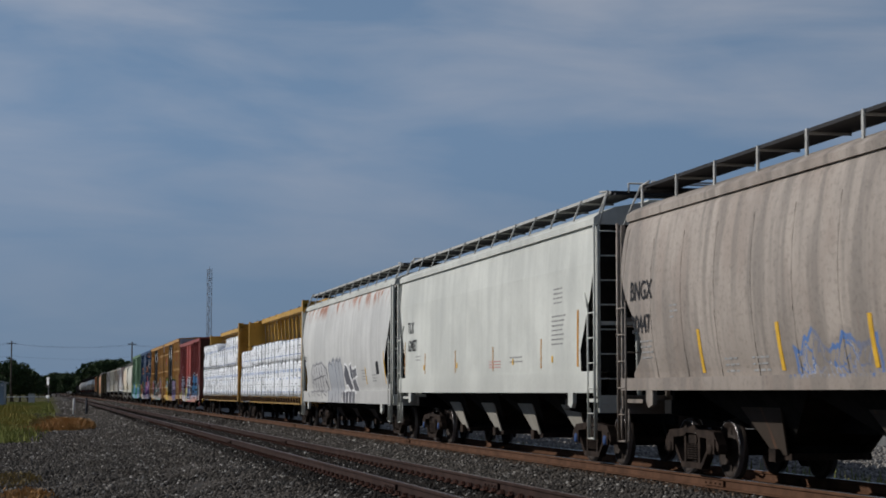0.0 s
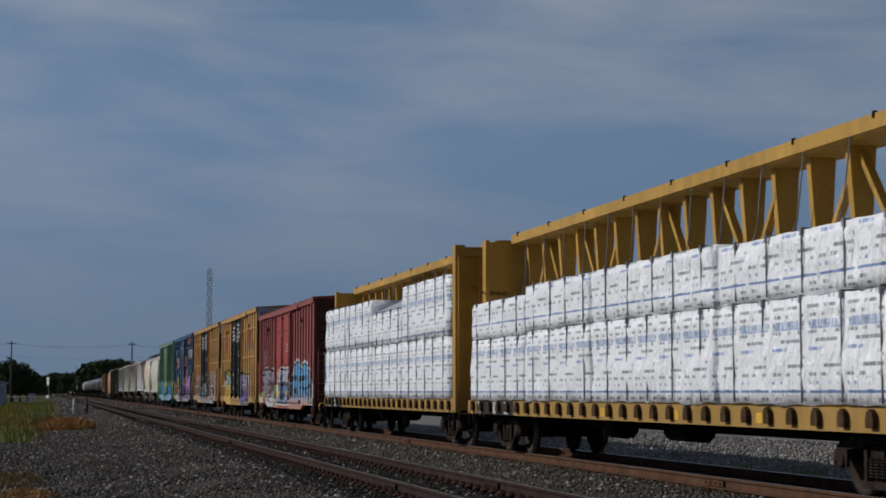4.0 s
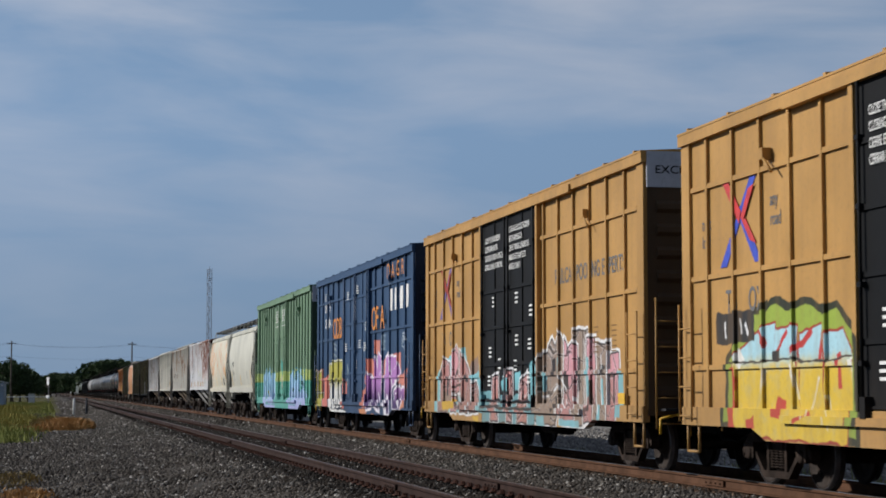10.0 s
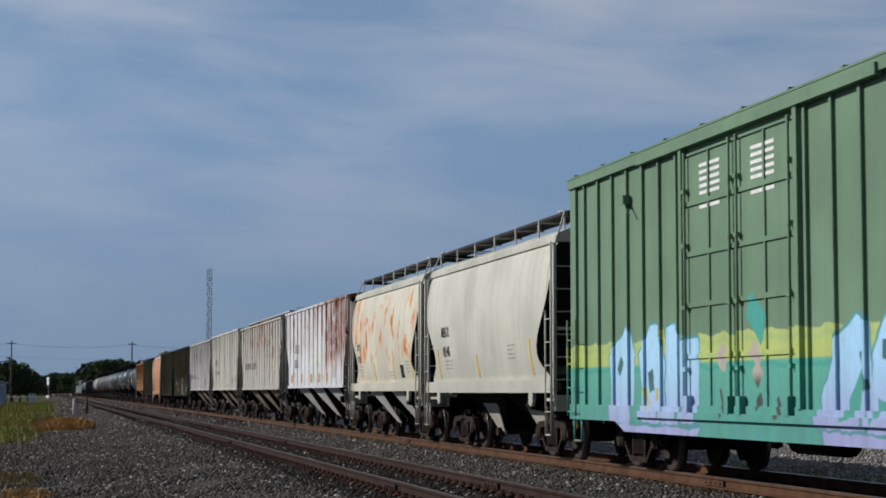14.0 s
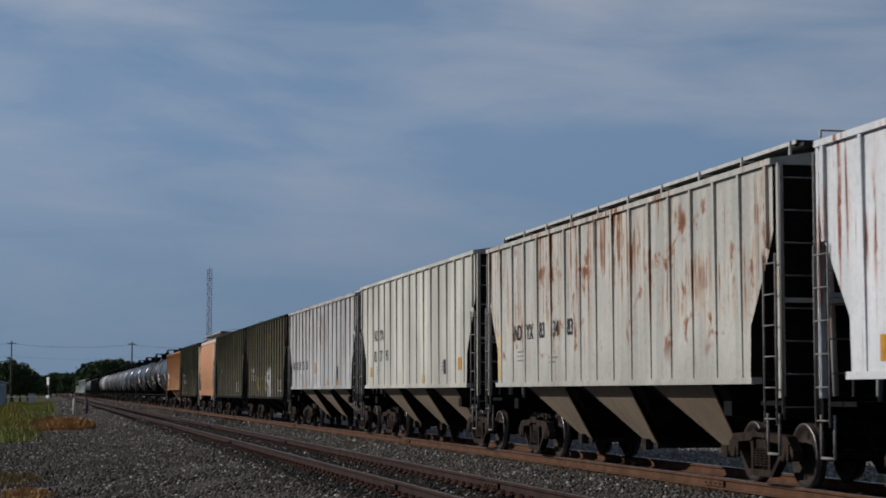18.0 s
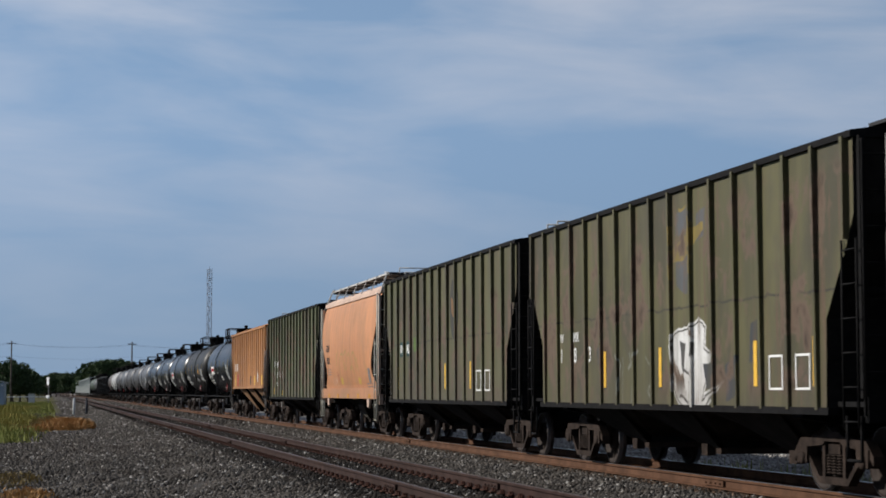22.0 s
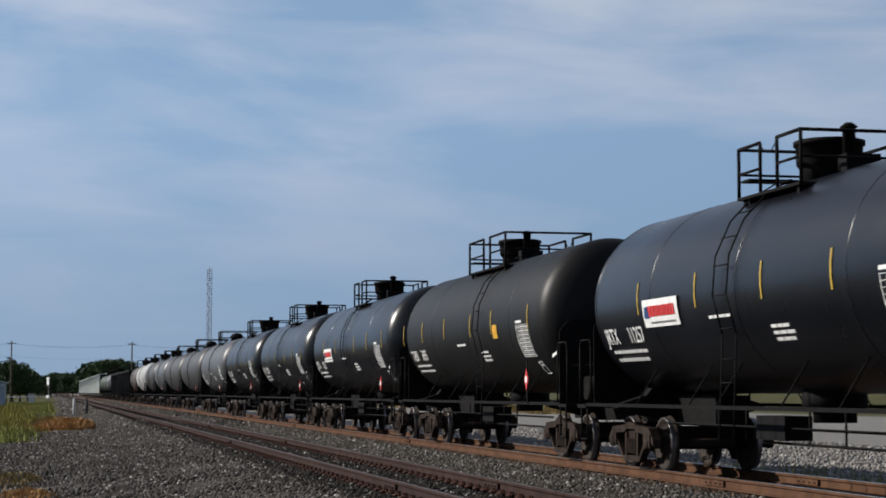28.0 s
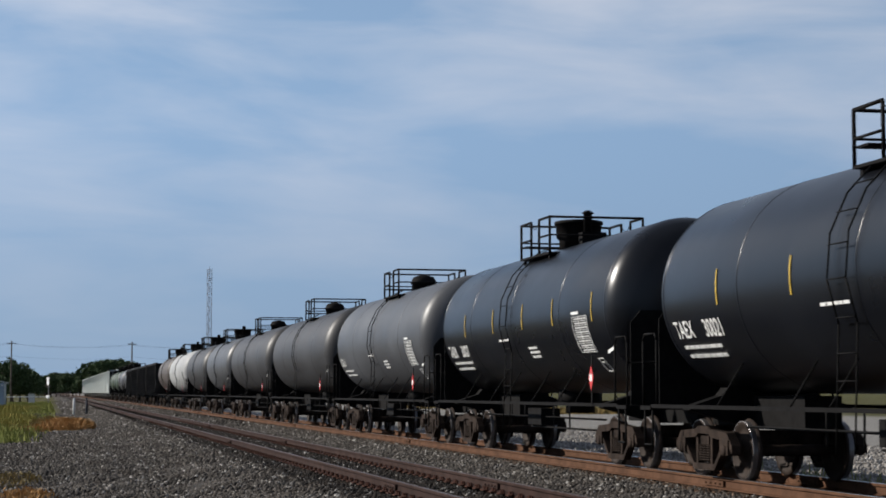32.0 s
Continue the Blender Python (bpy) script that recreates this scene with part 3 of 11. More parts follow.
def hopper(label, front, rear, skin, *, style="rib", zt=4.27, zb=1.44, ribs=17, bays=3, trim=None, walk_style="low", cap="plain", marks=(), sill=False, chute=None, rib_skin=None, tape=(), wide=1.54, seams=0, end_skin=None, steps=None, chute_out=False, skirt=0.36):
    """Covered hopper car: lofted body with raked ends, side posts, discharge bays, roof, running boards, end ladders."""
    car, h = new_car("covered_hopper", label, "hopper car", front, rear)
    trim = trim or skin
    steps = steps or trim
    if style == "rib":
        sl = [(zb, wide - 0.03, -h + 1.05, h - 1.05), (zb + 0.02, wide, -h + 1.05, h - 1.05), (2.15, wide, -h + 1.02, h - 1.02), (3.05, wide, -h + 0.38, h - 0.38), (3.35, wide, -h + 0.22, h - 0.22), (zt, wide, -h + 0.22, h - 0.22)]
    elif style == "curve":
        sl = [(zb, wide - 0.10, -h + 0.55, h - 0.55)]
        for i in range(1, 24):
            u = i / 24
            z = zb + (zt - zb) * u
            bulge = math.sin(math.pi * min(1, u * 0.93 + 0.05)) ** 0.7
            end = 0.2 + 1.0 * math.exp(-((u - 0.2) / 0.30) ** 2) - 0.42 * math.exp(-(u / 0.10) ** 2)
            sl.append((z, wide - 0.17 + 0.21 * bulge, -h + end, h - end))
        sl.append((zt, wide - 0.17, -h + 0.2, h - 0.2))
    else:  # smooth straight sides that lean in a little towards the top
        sl = [(zb, wide, -h + 0.95, h - 0.95), (2.0, wide, -h + 1.0, h - 1.0), (2.9, wide - 0.01, -h + 0.45, h - 0.45), (3.5, wide - 0.02, -h + 0.2, h - 0.2), (zt, wide - 0.07, -h + 0.2, h - 0.2)]
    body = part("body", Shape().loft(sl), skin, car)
    body.data.materials.append(end_skin or END_SHADE_GRIME)
    # faces turned to the car's ends take the end colour with its painted shade
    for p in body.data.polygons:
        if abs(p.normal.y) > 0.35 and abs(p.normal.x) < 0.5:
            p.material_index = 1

    def wall_x(z):
        for (za, xa, *_), (zc, xc, *_) in zip(sl, sl[1:]):
            if za <= z <= zc:
                return xa + (xc - xa) * (z - za) / (zc - za)
        return sl[-1][1]

    def end_y(z):
        for (za, _, _, ya), (zc, _, _, yc) in zip(sl, sl[1:]):
            if za <= z <= zc:
                return ya + (yc - ya) * (z - za) / (zc - za)
        return h - 0.3
    # side posts or weld seams
    count = ribs if style == "rib" else seams
    for i in range(count):
        y = -(h - 0.40) + (2 * h - 0.80) * i / (count - 1)
        w, d = (0.040, 0.072 if trim is BLACK else 0.045) if style == "rib" else (0.014, 0.007)
        z0 = zb
        while abs(y) > end_y(z0) - 0.02 and z0 < zt - 0.3:
            z0 += 0.1
        zs = [z0, zt - 0.03] if style == "rib" else [z0 + (zt - z0) * k / 6 for k in range(7)]
        for s in (-1, 1):
            sh = Shape()
            for za, zc in zip(zs, zs[1:]):
                xa, xc = wall_x(za), wall_x(zc)
                v = [(s * (xa - 0.01), y - w, za), (s * (xa + d), y - w * 0.92, za), (s * (xa + d), y + w * 0.92, za), (s * (xa - 0.01), y + w, za),
                     (s * (xc - 0.01), y - w, zc), (s * (xc + d), y - w * 0.92, zc), (s * (xc + d), y + w * 0.92, zc), (s * (xc - 0.01), y + w, zc)]
                sh.add(v, [(0, 1, 5, 4), (1, 2, 6, 5), (2, 3, 7, 6), (0, 3, 2, 1), (4, 5, 6, 7)])
            part("side_post" if style == "rib" else "weld_seam", sh, rib_skin or skin, car)
    # eave, roof
    xe = sl[-1][1]
    top = 0.16 if style == "rib" else 0.44
    if style == "rib":
        roof = [(-xe - 0.05, zt - 0.06), (-xe - 0.05, zt + 0.02), (-xe * 0.62, zt + top * 0.72), (0, zt + top), (xe * 0.62, zt + top * 0.72), (xe + 0.05, zt + 0.02), (xe + 0.05, zt - 0.06)]
    else:
        half = [(xe + 0.06, zt - 0.01), (xe + 0.065, zt + 0.10), (xe - 0.02, zt + 0.17), (xe - 0.32, zt + 0.30), (0.55, zt + 0.40)]
        roof = [(-a, b) for a, b in half] + [(0, zt + top)] + half[::-1]
    part("roof", Shape().prism(roof, -h + 0.18, h - 0.18, "y"), trim, car)
    hatch = Shape()
    part("hatch_cover", hatch.prism([(-0.3, zt + top - 0.02), (0.3, zt + top - 0.02), (0.26, zt + top + 0.09), (-0.26, zt + top + 0.09)], -h + 1.0, h - 1.0, "y"), trim, car)
    # running boards on brackets: upright posts ("post"), posts that lean in ("high"), flat on the roof ("low"), at the ends alone ("ends")
    zw = zt + {"low": 0.12, "ends": 0.18, "none": 0.2, "mid": 0.25}.get(walk_style, 0.56)
    xo = 1.30 if walk_style == "low" else 1.22
    pale = trim if walk_style == "low" else STEEL_PALE
    if walk_style in ("low", "mid", "high", "post"):
        foot = {"low": xo + 0.12, "mid": xo, "high": xo + 0.17, "post": xo}[walk_style]
        n = max(6, int(h * 2 / 1.45))
        for s in (-1, 1):
            part("running_board", Shape().box(s * (xo - 0.60), s * (xo - 0.02), -h + 0.2, h - 0.2, zw - 0.02, zw + 0.02), GRATE, car)
            part("running_board_edge", Shape().box(s * (xo - 0.018), s * xo, -h + 0.2, h - 0.2, zw - 0.03, zw + 0.02), GRATE if walk_style == "post" else pale, car)
            for i in range(n):
                y = -h + 0.35 + (2 * h - 0.7) * i / (n - 1)
                w = 0.028 if walk_style == "post" else 0.017
                zr = zt + (0.02 if style == "rib" else 0.14)
                sup = Shape().prism([(s * (foot + 0.03), zr), (s * foot, zr), (s * xo, zw + 0.02), (s * (xo + 0.026), zw + 0.02)], y - w, y + w, "y")
                sup.box(s * (xo - 0.6), s * xo, y - 0.02, y + 0.02, zw - 0.055, zw - 0.022)
                part("running_board_bracket", sup, pale, car)
    if walk_style != "none":
        for s in (-1, 1):
            g = Shape().box(-xo + 0.05, xo - 0.05, s * (h - 0.55), s * (h - 0.05), zw - 0.066, zw - 0.024)
            part("end_running_board", g, GRATE, car)
            loop = Shape().path([(-0.95, s * (h - 0.02), zw - 0.03), (-0.95, s * (h - 0.02), zw + 0.13), (0.95, s * (h - 0.02), zw + 0.13), (0.95, s * (h - 0.02), zw - 0.03)], 0.016)
            part("roof_grab_iron", loop, pale, car)
            if style != "rib":
                for sx in (-1, 1):
                    part("end_handrail", Shape().path([(sx * (wide - 0.06), s * (h - 0.12), zt - 0.1), (sx * 1.24, s * (h - 0.3), zw + 0.02), (sx * 1.24, s * (h - 0.75), zw + 0.05)], 0.017), pale, car)
    # side sill and centre sill
    if sill:
        for s in (-1, 1):
            part("side_sill", Shape().box(s * (wide - 0.10), s * (wide + 0.015), -h + 0.2, h - 0.2, zb - skirt, zb + 0.012), skin, car)
            for sy in (-1, 1):
                pad = Shape().prism([(sy * (h - 1.75), zb - skirt), (sy * (h - 1.45), zb - skirt), (sy * (h - 1.45), zb - skirt - 0.18), (sy * (h - 1.55), zb - skirt - 0.27), (sy * (h - 1.75), zb - skirt - 0.22)], s * (wide - 0.06), s * (wide + 0.01), "x")
                part("jacking_pad", pad, trim, car)
    else:
        for s in (-1, 1):
            part("side_sill", Shape().box(s * (wide - 0.12), s * (wide + 0.03), -h + 0.95, h - 0.95, zb - 0.06, zb + 0.03), trim, car)
    part("centre_sill", Shape().box(-0.18, 0.18, -h - 0.02, h + 0.02, 0.72, 1.05), BLACK, car)
    # discharge bays
    span = 2 * h - 4.6 if bays > 2 else 2 * h - 4.2
    pitch = span / bays
    for b in range(bays):
        yc = -span / 2 + pitch * (b + 0.5)
        hw = pitch / 2 - 0.02
        zz = zb - (skirt - 0.02 if sill else 0.0)
        v = []
        for z, hx, hy in ((zz, wide - (0.5 if sill else 0.16), hw), (zz - 0.05, wide - (0.5 if sill else 0.17), hw * 0.98), (0.52, 0.50, 0.24), (0.40, 0.50, 0.24)):
            v += [(-hx, yc - hy, z), (hx, yc - hy, z), (hx, yc + hy, z), (-hx, yc + hy, z)]
        f = []
        for k in range(3):
            for i in range(4):
                j = (i + 1) % 4
                f.append((4 * k + i, 4 * k + j, 4 * k + 4 + j, 4 * k + 4 + i))
        f += [(0, 1, 2, 3), (12, 13, 14, 15)]
        # bay painted black in place of shade; its side sheets keep the chute paint
        bay = part("discharge_bay", Shape().add(v, f), BAY_SHADE, car)
        for s in (-1, 1):
            # light side sheet that tapers from the sill to the gate, with an edge flange
            xo, xi, wo = (wide - 0.10, 0.75, 0.50) if chute_out else (wide - 0.42, 0.62, 0.55) if sill else (wide - 0.09, 0.58, 0.70)
            q = [(xo, yc - hw * wo, zz + 0.3 * bool(sill and not chute_out) - 0.01), (xo, yc + hw * wo, zz + 0.3 * bool(sill and not chute_out) - 0.01), (xi, yc + 0.16, 0.40), (xi, yc - 0.30, 0.40)]
            o = [(s * a, c, d) for a, c, d in q]
            w = [(s * (a - 0.03), c, d - 0.01) for a, c, d in q]
            sheet = Shape().add(o + w, [(0, 1, 2, 3), (7, 6, 5, 4), (0, 4, 5, 1), (1, 5, 6, 2), (2, 6, 7, 3), (3, 7, 4, 0)])
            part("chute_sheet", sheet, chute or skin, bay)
        g = Shape().box(-0.60, 0.60, yc - 0.40, yc + 0.40, 0.33, 0.42).box(-0.72, -0.58, yc - 0.12, yc + 0.12, 0.30, 0.48)
        part("outlet_gate", g, TRUCK_MAT, car)
    # end gear: end sill, posts, ladders, platform
    for s in (-1, 1):
        e = Shape().box(-wide + 0.05, wide - 0.05, s * (h - 0.14), s * (h - 0.02), 0.92, 1.22)
        e.box(-wide + 0.1, wide - 0.1, s * (h - 0.95), s * (h - 0.14), 1.10, 1.16)
        part("end_sill", e, trim if sill else BLACK, car)
        for sx in (-1, 1):
            part("corner_post", Shape().box(sx * (wide - 0.09), sx * (wide - 0.02), s * (h - 0.16), s * (h - 0.09), 1.2, zt - 0.05), trim, car)
            part("end_brace", Shape().bar((sx * 0.75, s * (h - 0.12), 1.15), (sx * 0.75, s * (h - 0.3), zt - 0.6), 0.04), trim, car)
        part("end_crossbar", Shape().box(-wide + 0.1, wide - 0.1, s * (h - 0.15), s * (h - 0.08), 2.42, 2.48), trim, car)
        for sx in (-1, 1):
            if style == "rib":
                ladder(car, sx * (wide + 0.03), s * (h - 0.30), 0.85, 3.05, "y", steps, 0.40, step=0.4)
            else:
                x = sx * (wide + 0.02)
                side = Shape().path([(x, s * (h - 0.08), 0.47), (x, s * (h - 0.08), zt - 0.02)], 0.022).path([(x, s * (h - 0.48), 0.47), (x, s * (h - 0.48), 2.72), (x - sx * 0.02, s * (h - 0.75), 3.0)], 0.017)
                for k in range(6):
                    side.bar((x, s * (h - 0.48), 0.48 + 0.43 * k), (x, s * (h - 0.08), 0.48 + 0.43 * k), 0.012)
                part("ladder", side, steps, car)
        ladder(car, -wide + 0.26, s * (h - 0.02), 1.0, zt - 0.1, "x", steps, 0.48, step=0.42)
        for sx in (-1, 1):
            x = sx * (wide - 0.02)
            part("sill_step", Shape().path([(x, s * (h - 0.52), 1.0), (x, s * (h - 0.52), 0.48), (x, s * (h - 0.14), 0.48), (x, s * (h - 0.14), 1.0)], 0.02), steps, car)
        bolster = Shape().prism([(-wide + 0.1, 0.95), (-wide + 0.1, 1.15), (wide - 0.1, 1.15), (wide - 0.1, 0.95), (0.3, 0.76), (-0.3, 0.76)], s * (h - 2.0), s * (h - 2.3), "y")
        part("body_bolster", bolster, BLACK, car)
        slope = Shape().box(-1.0, 1.0, s * (h - 1.15), s * (h - 1.05), 1.1, 2.2)
        part("end_bulkhead", slope, BLACK, car)
    rig = Shape().bar((-0.55, h - 0.6, 1.35), (0.35, h - 0.6, 1.35), 0.2, 12)
    part("air_reservoir", rig, BLACK, car)
    wheel = Shape().lathe([(0.27, 0), (0.28, 0.02), (0.27, 0.04)], (0.5, -h + 0.05, 2.3), "y", 18)
    part("brake_wheel", wheel, BLACK, car)
    couplers(car, h)
    trucks(car, (-h + 2.0, h - 2.0), cap)
    xs = -(wide + 0.003)
    for m in marks:
        text, y, z, size, ink = m
        off = 0.012
        ob = letters(text, size, ink, car, 0, 0, 0)
        lean = (wall_x(z + size * 0.7) - wall_x(z)) / (size * 0.7)
        ob.matrix_basis = Matrix.Translation((-wall_x(z) - off, y, z)) @ pose(0, 0, 0, 0, -math.degrees(math.atan(lean)), 0) @ pose(0, 0, 0, 90, 0, -90) @ Matrix.Diagonal((size * 0.9, size, size, 1))
    for (kind, ink, y, z0, w, hh) in tape:
        strip = Shape()
        cuts = 4 if style == "curve" else 1
        for c in range(cuts):
            za, zc = z0 + hh * c / cuts, z0 + hh * (c + 1) / cuts
            xa, xc = -wall_x(za), -wall_x(zc)
            strip.prism([(xa - 0.007, za), (xa + 0.01, za), (xc + 0.01, zc), (xc - 0.007, zc)], y, y + w, "y")
        part(kind, strip, ink, car)
    WALLS[car.name] = wall_x
    return car


def boxcar(label, front, rear, skin, *, zt=5.05, door=None, door_z=(1.05, 4.75), door_y=(-1.2, 2.6), rib_rows=(1.62, 2.9, 4.2), posts=16, end_skin=None, end_top=None, cap="plain", roof=None, flat_door=False, gear=None, low_y=(-5.2, 5.2)):
    """High-cube boxcar with outside posts, twin plug doors, corrugated ends, ladders and a fish-belly side sill."""
    car, h = new_car("boxcar", label, "boxcar", front, rear)
    wide = 1.48
    part("body", Shape().box(-wide, wide, -h + 0.02, h - 0.02, 1.0, zt), skin, car)
    gear = gear or skin
    d0, d1 = door_y
    for s in (-1, 1):
        # top chord and side sill with a deeper middle
        part("top_chord", Shape().box(s * wide, s * (wide + 0.09), -h, h, zt - 0.16, zt + 0.03), skin, car)
        prof = [(-h + 0.05, 0.80), (low_y[0] - 0.5, 0.80), (low_y[0], 0.64), (low_y[1], 0.64), (low_y[1] + 0.5, 0.80), (h - 0.05, 0.80), (h - 0.05, 1.06), (-h + 0.05, 1.06)]
        part("side_sill", Shape().prism(prof, s * (wide - 0.04), s * (wide + 0.075), "x"), skin, car)
        ys = [-h + 0.06 + (2 * h - 0.12) * i / (posts - 1) for i in range(posts)]
        for i, y in enumerate(ys):
            if d0 - 0.05 < y < d1 + 0.05:
                continue
            w = 0.16 if i in (0, posts - 1) else 0.035
            yy = y + (0.14 if i == 0 else -0.14 if i == posts - 1 else 0)
            part("side_post", Shape().box(s * (wide - 0.01), s * (wide + 0.048), yy - w, yy + w, 1.06, zt - 0.16), skin, car)
        for z in rib_rows:
            for a, b in ((-h + 0.4, d0 - 0.1), (d1 + 0.1, h - 0.4)):
                part("side_rail", Shape().box(s * (wide - 0.01), s * (wide + 0.040), a, b, z - 0.035, z + 0.035), skin, car)
        # door posts, doors
        for y in (d0 - 0.06, d1 + 0.06):
            part("door_post", Shape().box(s * (wide - 0.01), s * (wide + 0.10), y - 0.06, y + 0.06, 1.06, zt - 0.16), skin, car)
        part("door_rail", Shape().box(s * (wide + 0.03), s * (wide + 0.14), d0 - 3.0, d1 + 2.2, 0.88, 0.98), skin, car)
        part("door_hood", Shape().box(s * (wide + 0.02), s * (wide + 0.13), d0 - 2.4, d1 + 2.0, zt - 0.20, zt - 0.06), skin, car)
        mid = (d0 + d1) / 2
        for a, b in ((d0 + 0.02, mid - 0.015), (mid + 0.015, d1 - 0.02)):
            dm = door or skin
            dob = part("door", Shape().box(s * (wide - 0.01), s * (wide + 0.045), a, b, door_z[0], door_z[1]), dm, car)
            rows = 5
            for k in range(rows + 1):
                z = door_z[0] + (door_z[1] - door_z[0]) * k / rows
                part("door_stiffener", Shape().box(s * (wide + 0.04), s * (wide + 0.075), a, b, max(door_z[0], z - 0.035), min(door_z[1], z + 0.035)), dm, dob)
            if not flat_door:
                part("door_stiffener", Shape().box(s * (wide + 0.04), s * (wide + 0.07), (a + b) / 2 - 0.03, (a + b) / 2 + 0.03, door_z[0], door_z[1]), dm, dob)
            for y in (a + 0.12, b - 0.12):
                part("lock_bar", Shape().bar((s * (wide + 0.10), y, door_z[0] - 0.05), (s * (wide + 0.10), y, door_z[1] + 0.02), 0.022), dm, dob)
                for z in (1.6, 2.5, 3.4, 4.2):
                    part("lock_bracket", Shape().box(s * (wide + 0.04), s * (wide + 0.13), y - 0.05, y + 0.05, z - 0.03, z + 0.03), dm, dob)
            for y in (a + 0.2, b - 0.2):
                part("door_roller", Shape().box(s * (wide + 0.05), s * (wide + 0.15), y - 0.07, y + 0.07, 0.97, 1.22), dm, dob)
        # small fittings on the side
        for y in (-h + 3.1, h - 3.3):
            part("lever_bracket", Shape().box(s * (wide + 0.01), s * (wide + 0.14), y - 0.07, y + 0.07, zt - 0.75, zt - 0.6).bar((s * (wide + 0.12), y, zt - 0.7), (s * (wide + 0.12), y - 0.32, zt - 0.95), 0.02), gear, car)
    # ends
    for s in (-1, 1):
        # end_skin is the side colour with the end's shade painted in
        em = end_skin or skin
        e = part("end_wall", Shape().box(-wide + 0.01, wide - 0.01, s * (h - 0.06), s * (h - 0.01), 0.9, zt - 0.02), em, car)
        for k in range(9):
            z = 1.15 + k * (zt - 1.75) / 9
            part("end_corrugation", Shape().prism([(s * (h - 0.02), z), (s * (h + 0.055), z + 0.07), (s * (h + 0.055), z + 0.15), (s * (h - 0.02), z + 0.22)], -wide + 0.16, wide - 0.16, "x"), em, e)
        if end_top:
            part("end_plate", Shape().box(-wide, wide, s * (h - 0.01), s * (h + 0.02), zt - 0.55, zt + 0.02), end_top, e)
        ladder(car, -wide + 0.35, s * (h + 0.10), 0.7, 2.75, "x", gear, 0.5, step=0.4)
        for sx in (-1, 1):
            ladder(car, sx * (wide + 0.14), s * (h - 0.38), 0.85, 2.55, "y", gear, 0.5, step=0.42)
            x = sx * (wide + 0.02)
            part("sill_step", Shape().path([(x, s * (h - 0.62), 0.85), (x, s * (h - 0.62), 0.42), (x, s * (h - 0.16), 0.42), (x, s * (h - 0.16), 0.85)], 0.022), gear, car)
        part("end_platform", Shape().box(-1.3, 1.3, s * (h + 0.02), s * (h + 0.3), 0.98, 1.02), GRATE, car)
        part("uncoupling_lever", Shape().path([(-1.35, s * (h + 0.18), 0.62), (-1.35, s * (h + 0.2), 0.86), (-1.1, s * (h + 0.22), 0.92), (-0.1, s * (h + 0.3), 0.9)], 0.02), YELLOW_INK, car)
        part("body_bolster", Shape().prism([(-wide + 0.05, 0.85), (-wide + 0.05, 1.02), (wide - 0.05, 1.02), (wide - 0.05, 0.85), (0.3, 0.72), (-0.3, 0.72)], s * (h - 2.1), s * (h - 2.45), "y"), BLACK, car)
    part("roof", Shape().prism([(-wide - 0.1, zt), (-wide - 0.1, zt + 0.03), (0, zt + 0.13), (wide + 0.1, zt + 0.03), (wide + 0.1, zt)], -h, h, "y"), roof or skin, car)
    for i in range(11):
        y = -h + 0.4 + (2 * h - 0.8) * i / 10
        part("roof_seam", Shape().prism([(-wide - 0.08, zt + 0.02), (-wide - 0.08, zt + 0.07), (0, zt + 0.17), (wide + 0.08, zt + 0.07), (wide + 0.08, zt + 0.02)], y - 0.04, y + 0.04, "y"), roof or skin, car)
    part("underframe", Shape().box(-0.35, 0.35, -h, h, 0.62, 0.99).box(-1.2, 1.2, -h + 3.6, h - 3.6, 0.86, 0.99), BLACK, car)
    part("brake_cylinder", Shape().bar((-0.7, -1.4, 0.62), (-0.7, 0.2, 0.62), 0.18, 10), BLACK, car)
    couplers(car, h + 0.1)
    trucks(car, (-h + 2.3, h - 2.3), cap)
    return car, h, wide


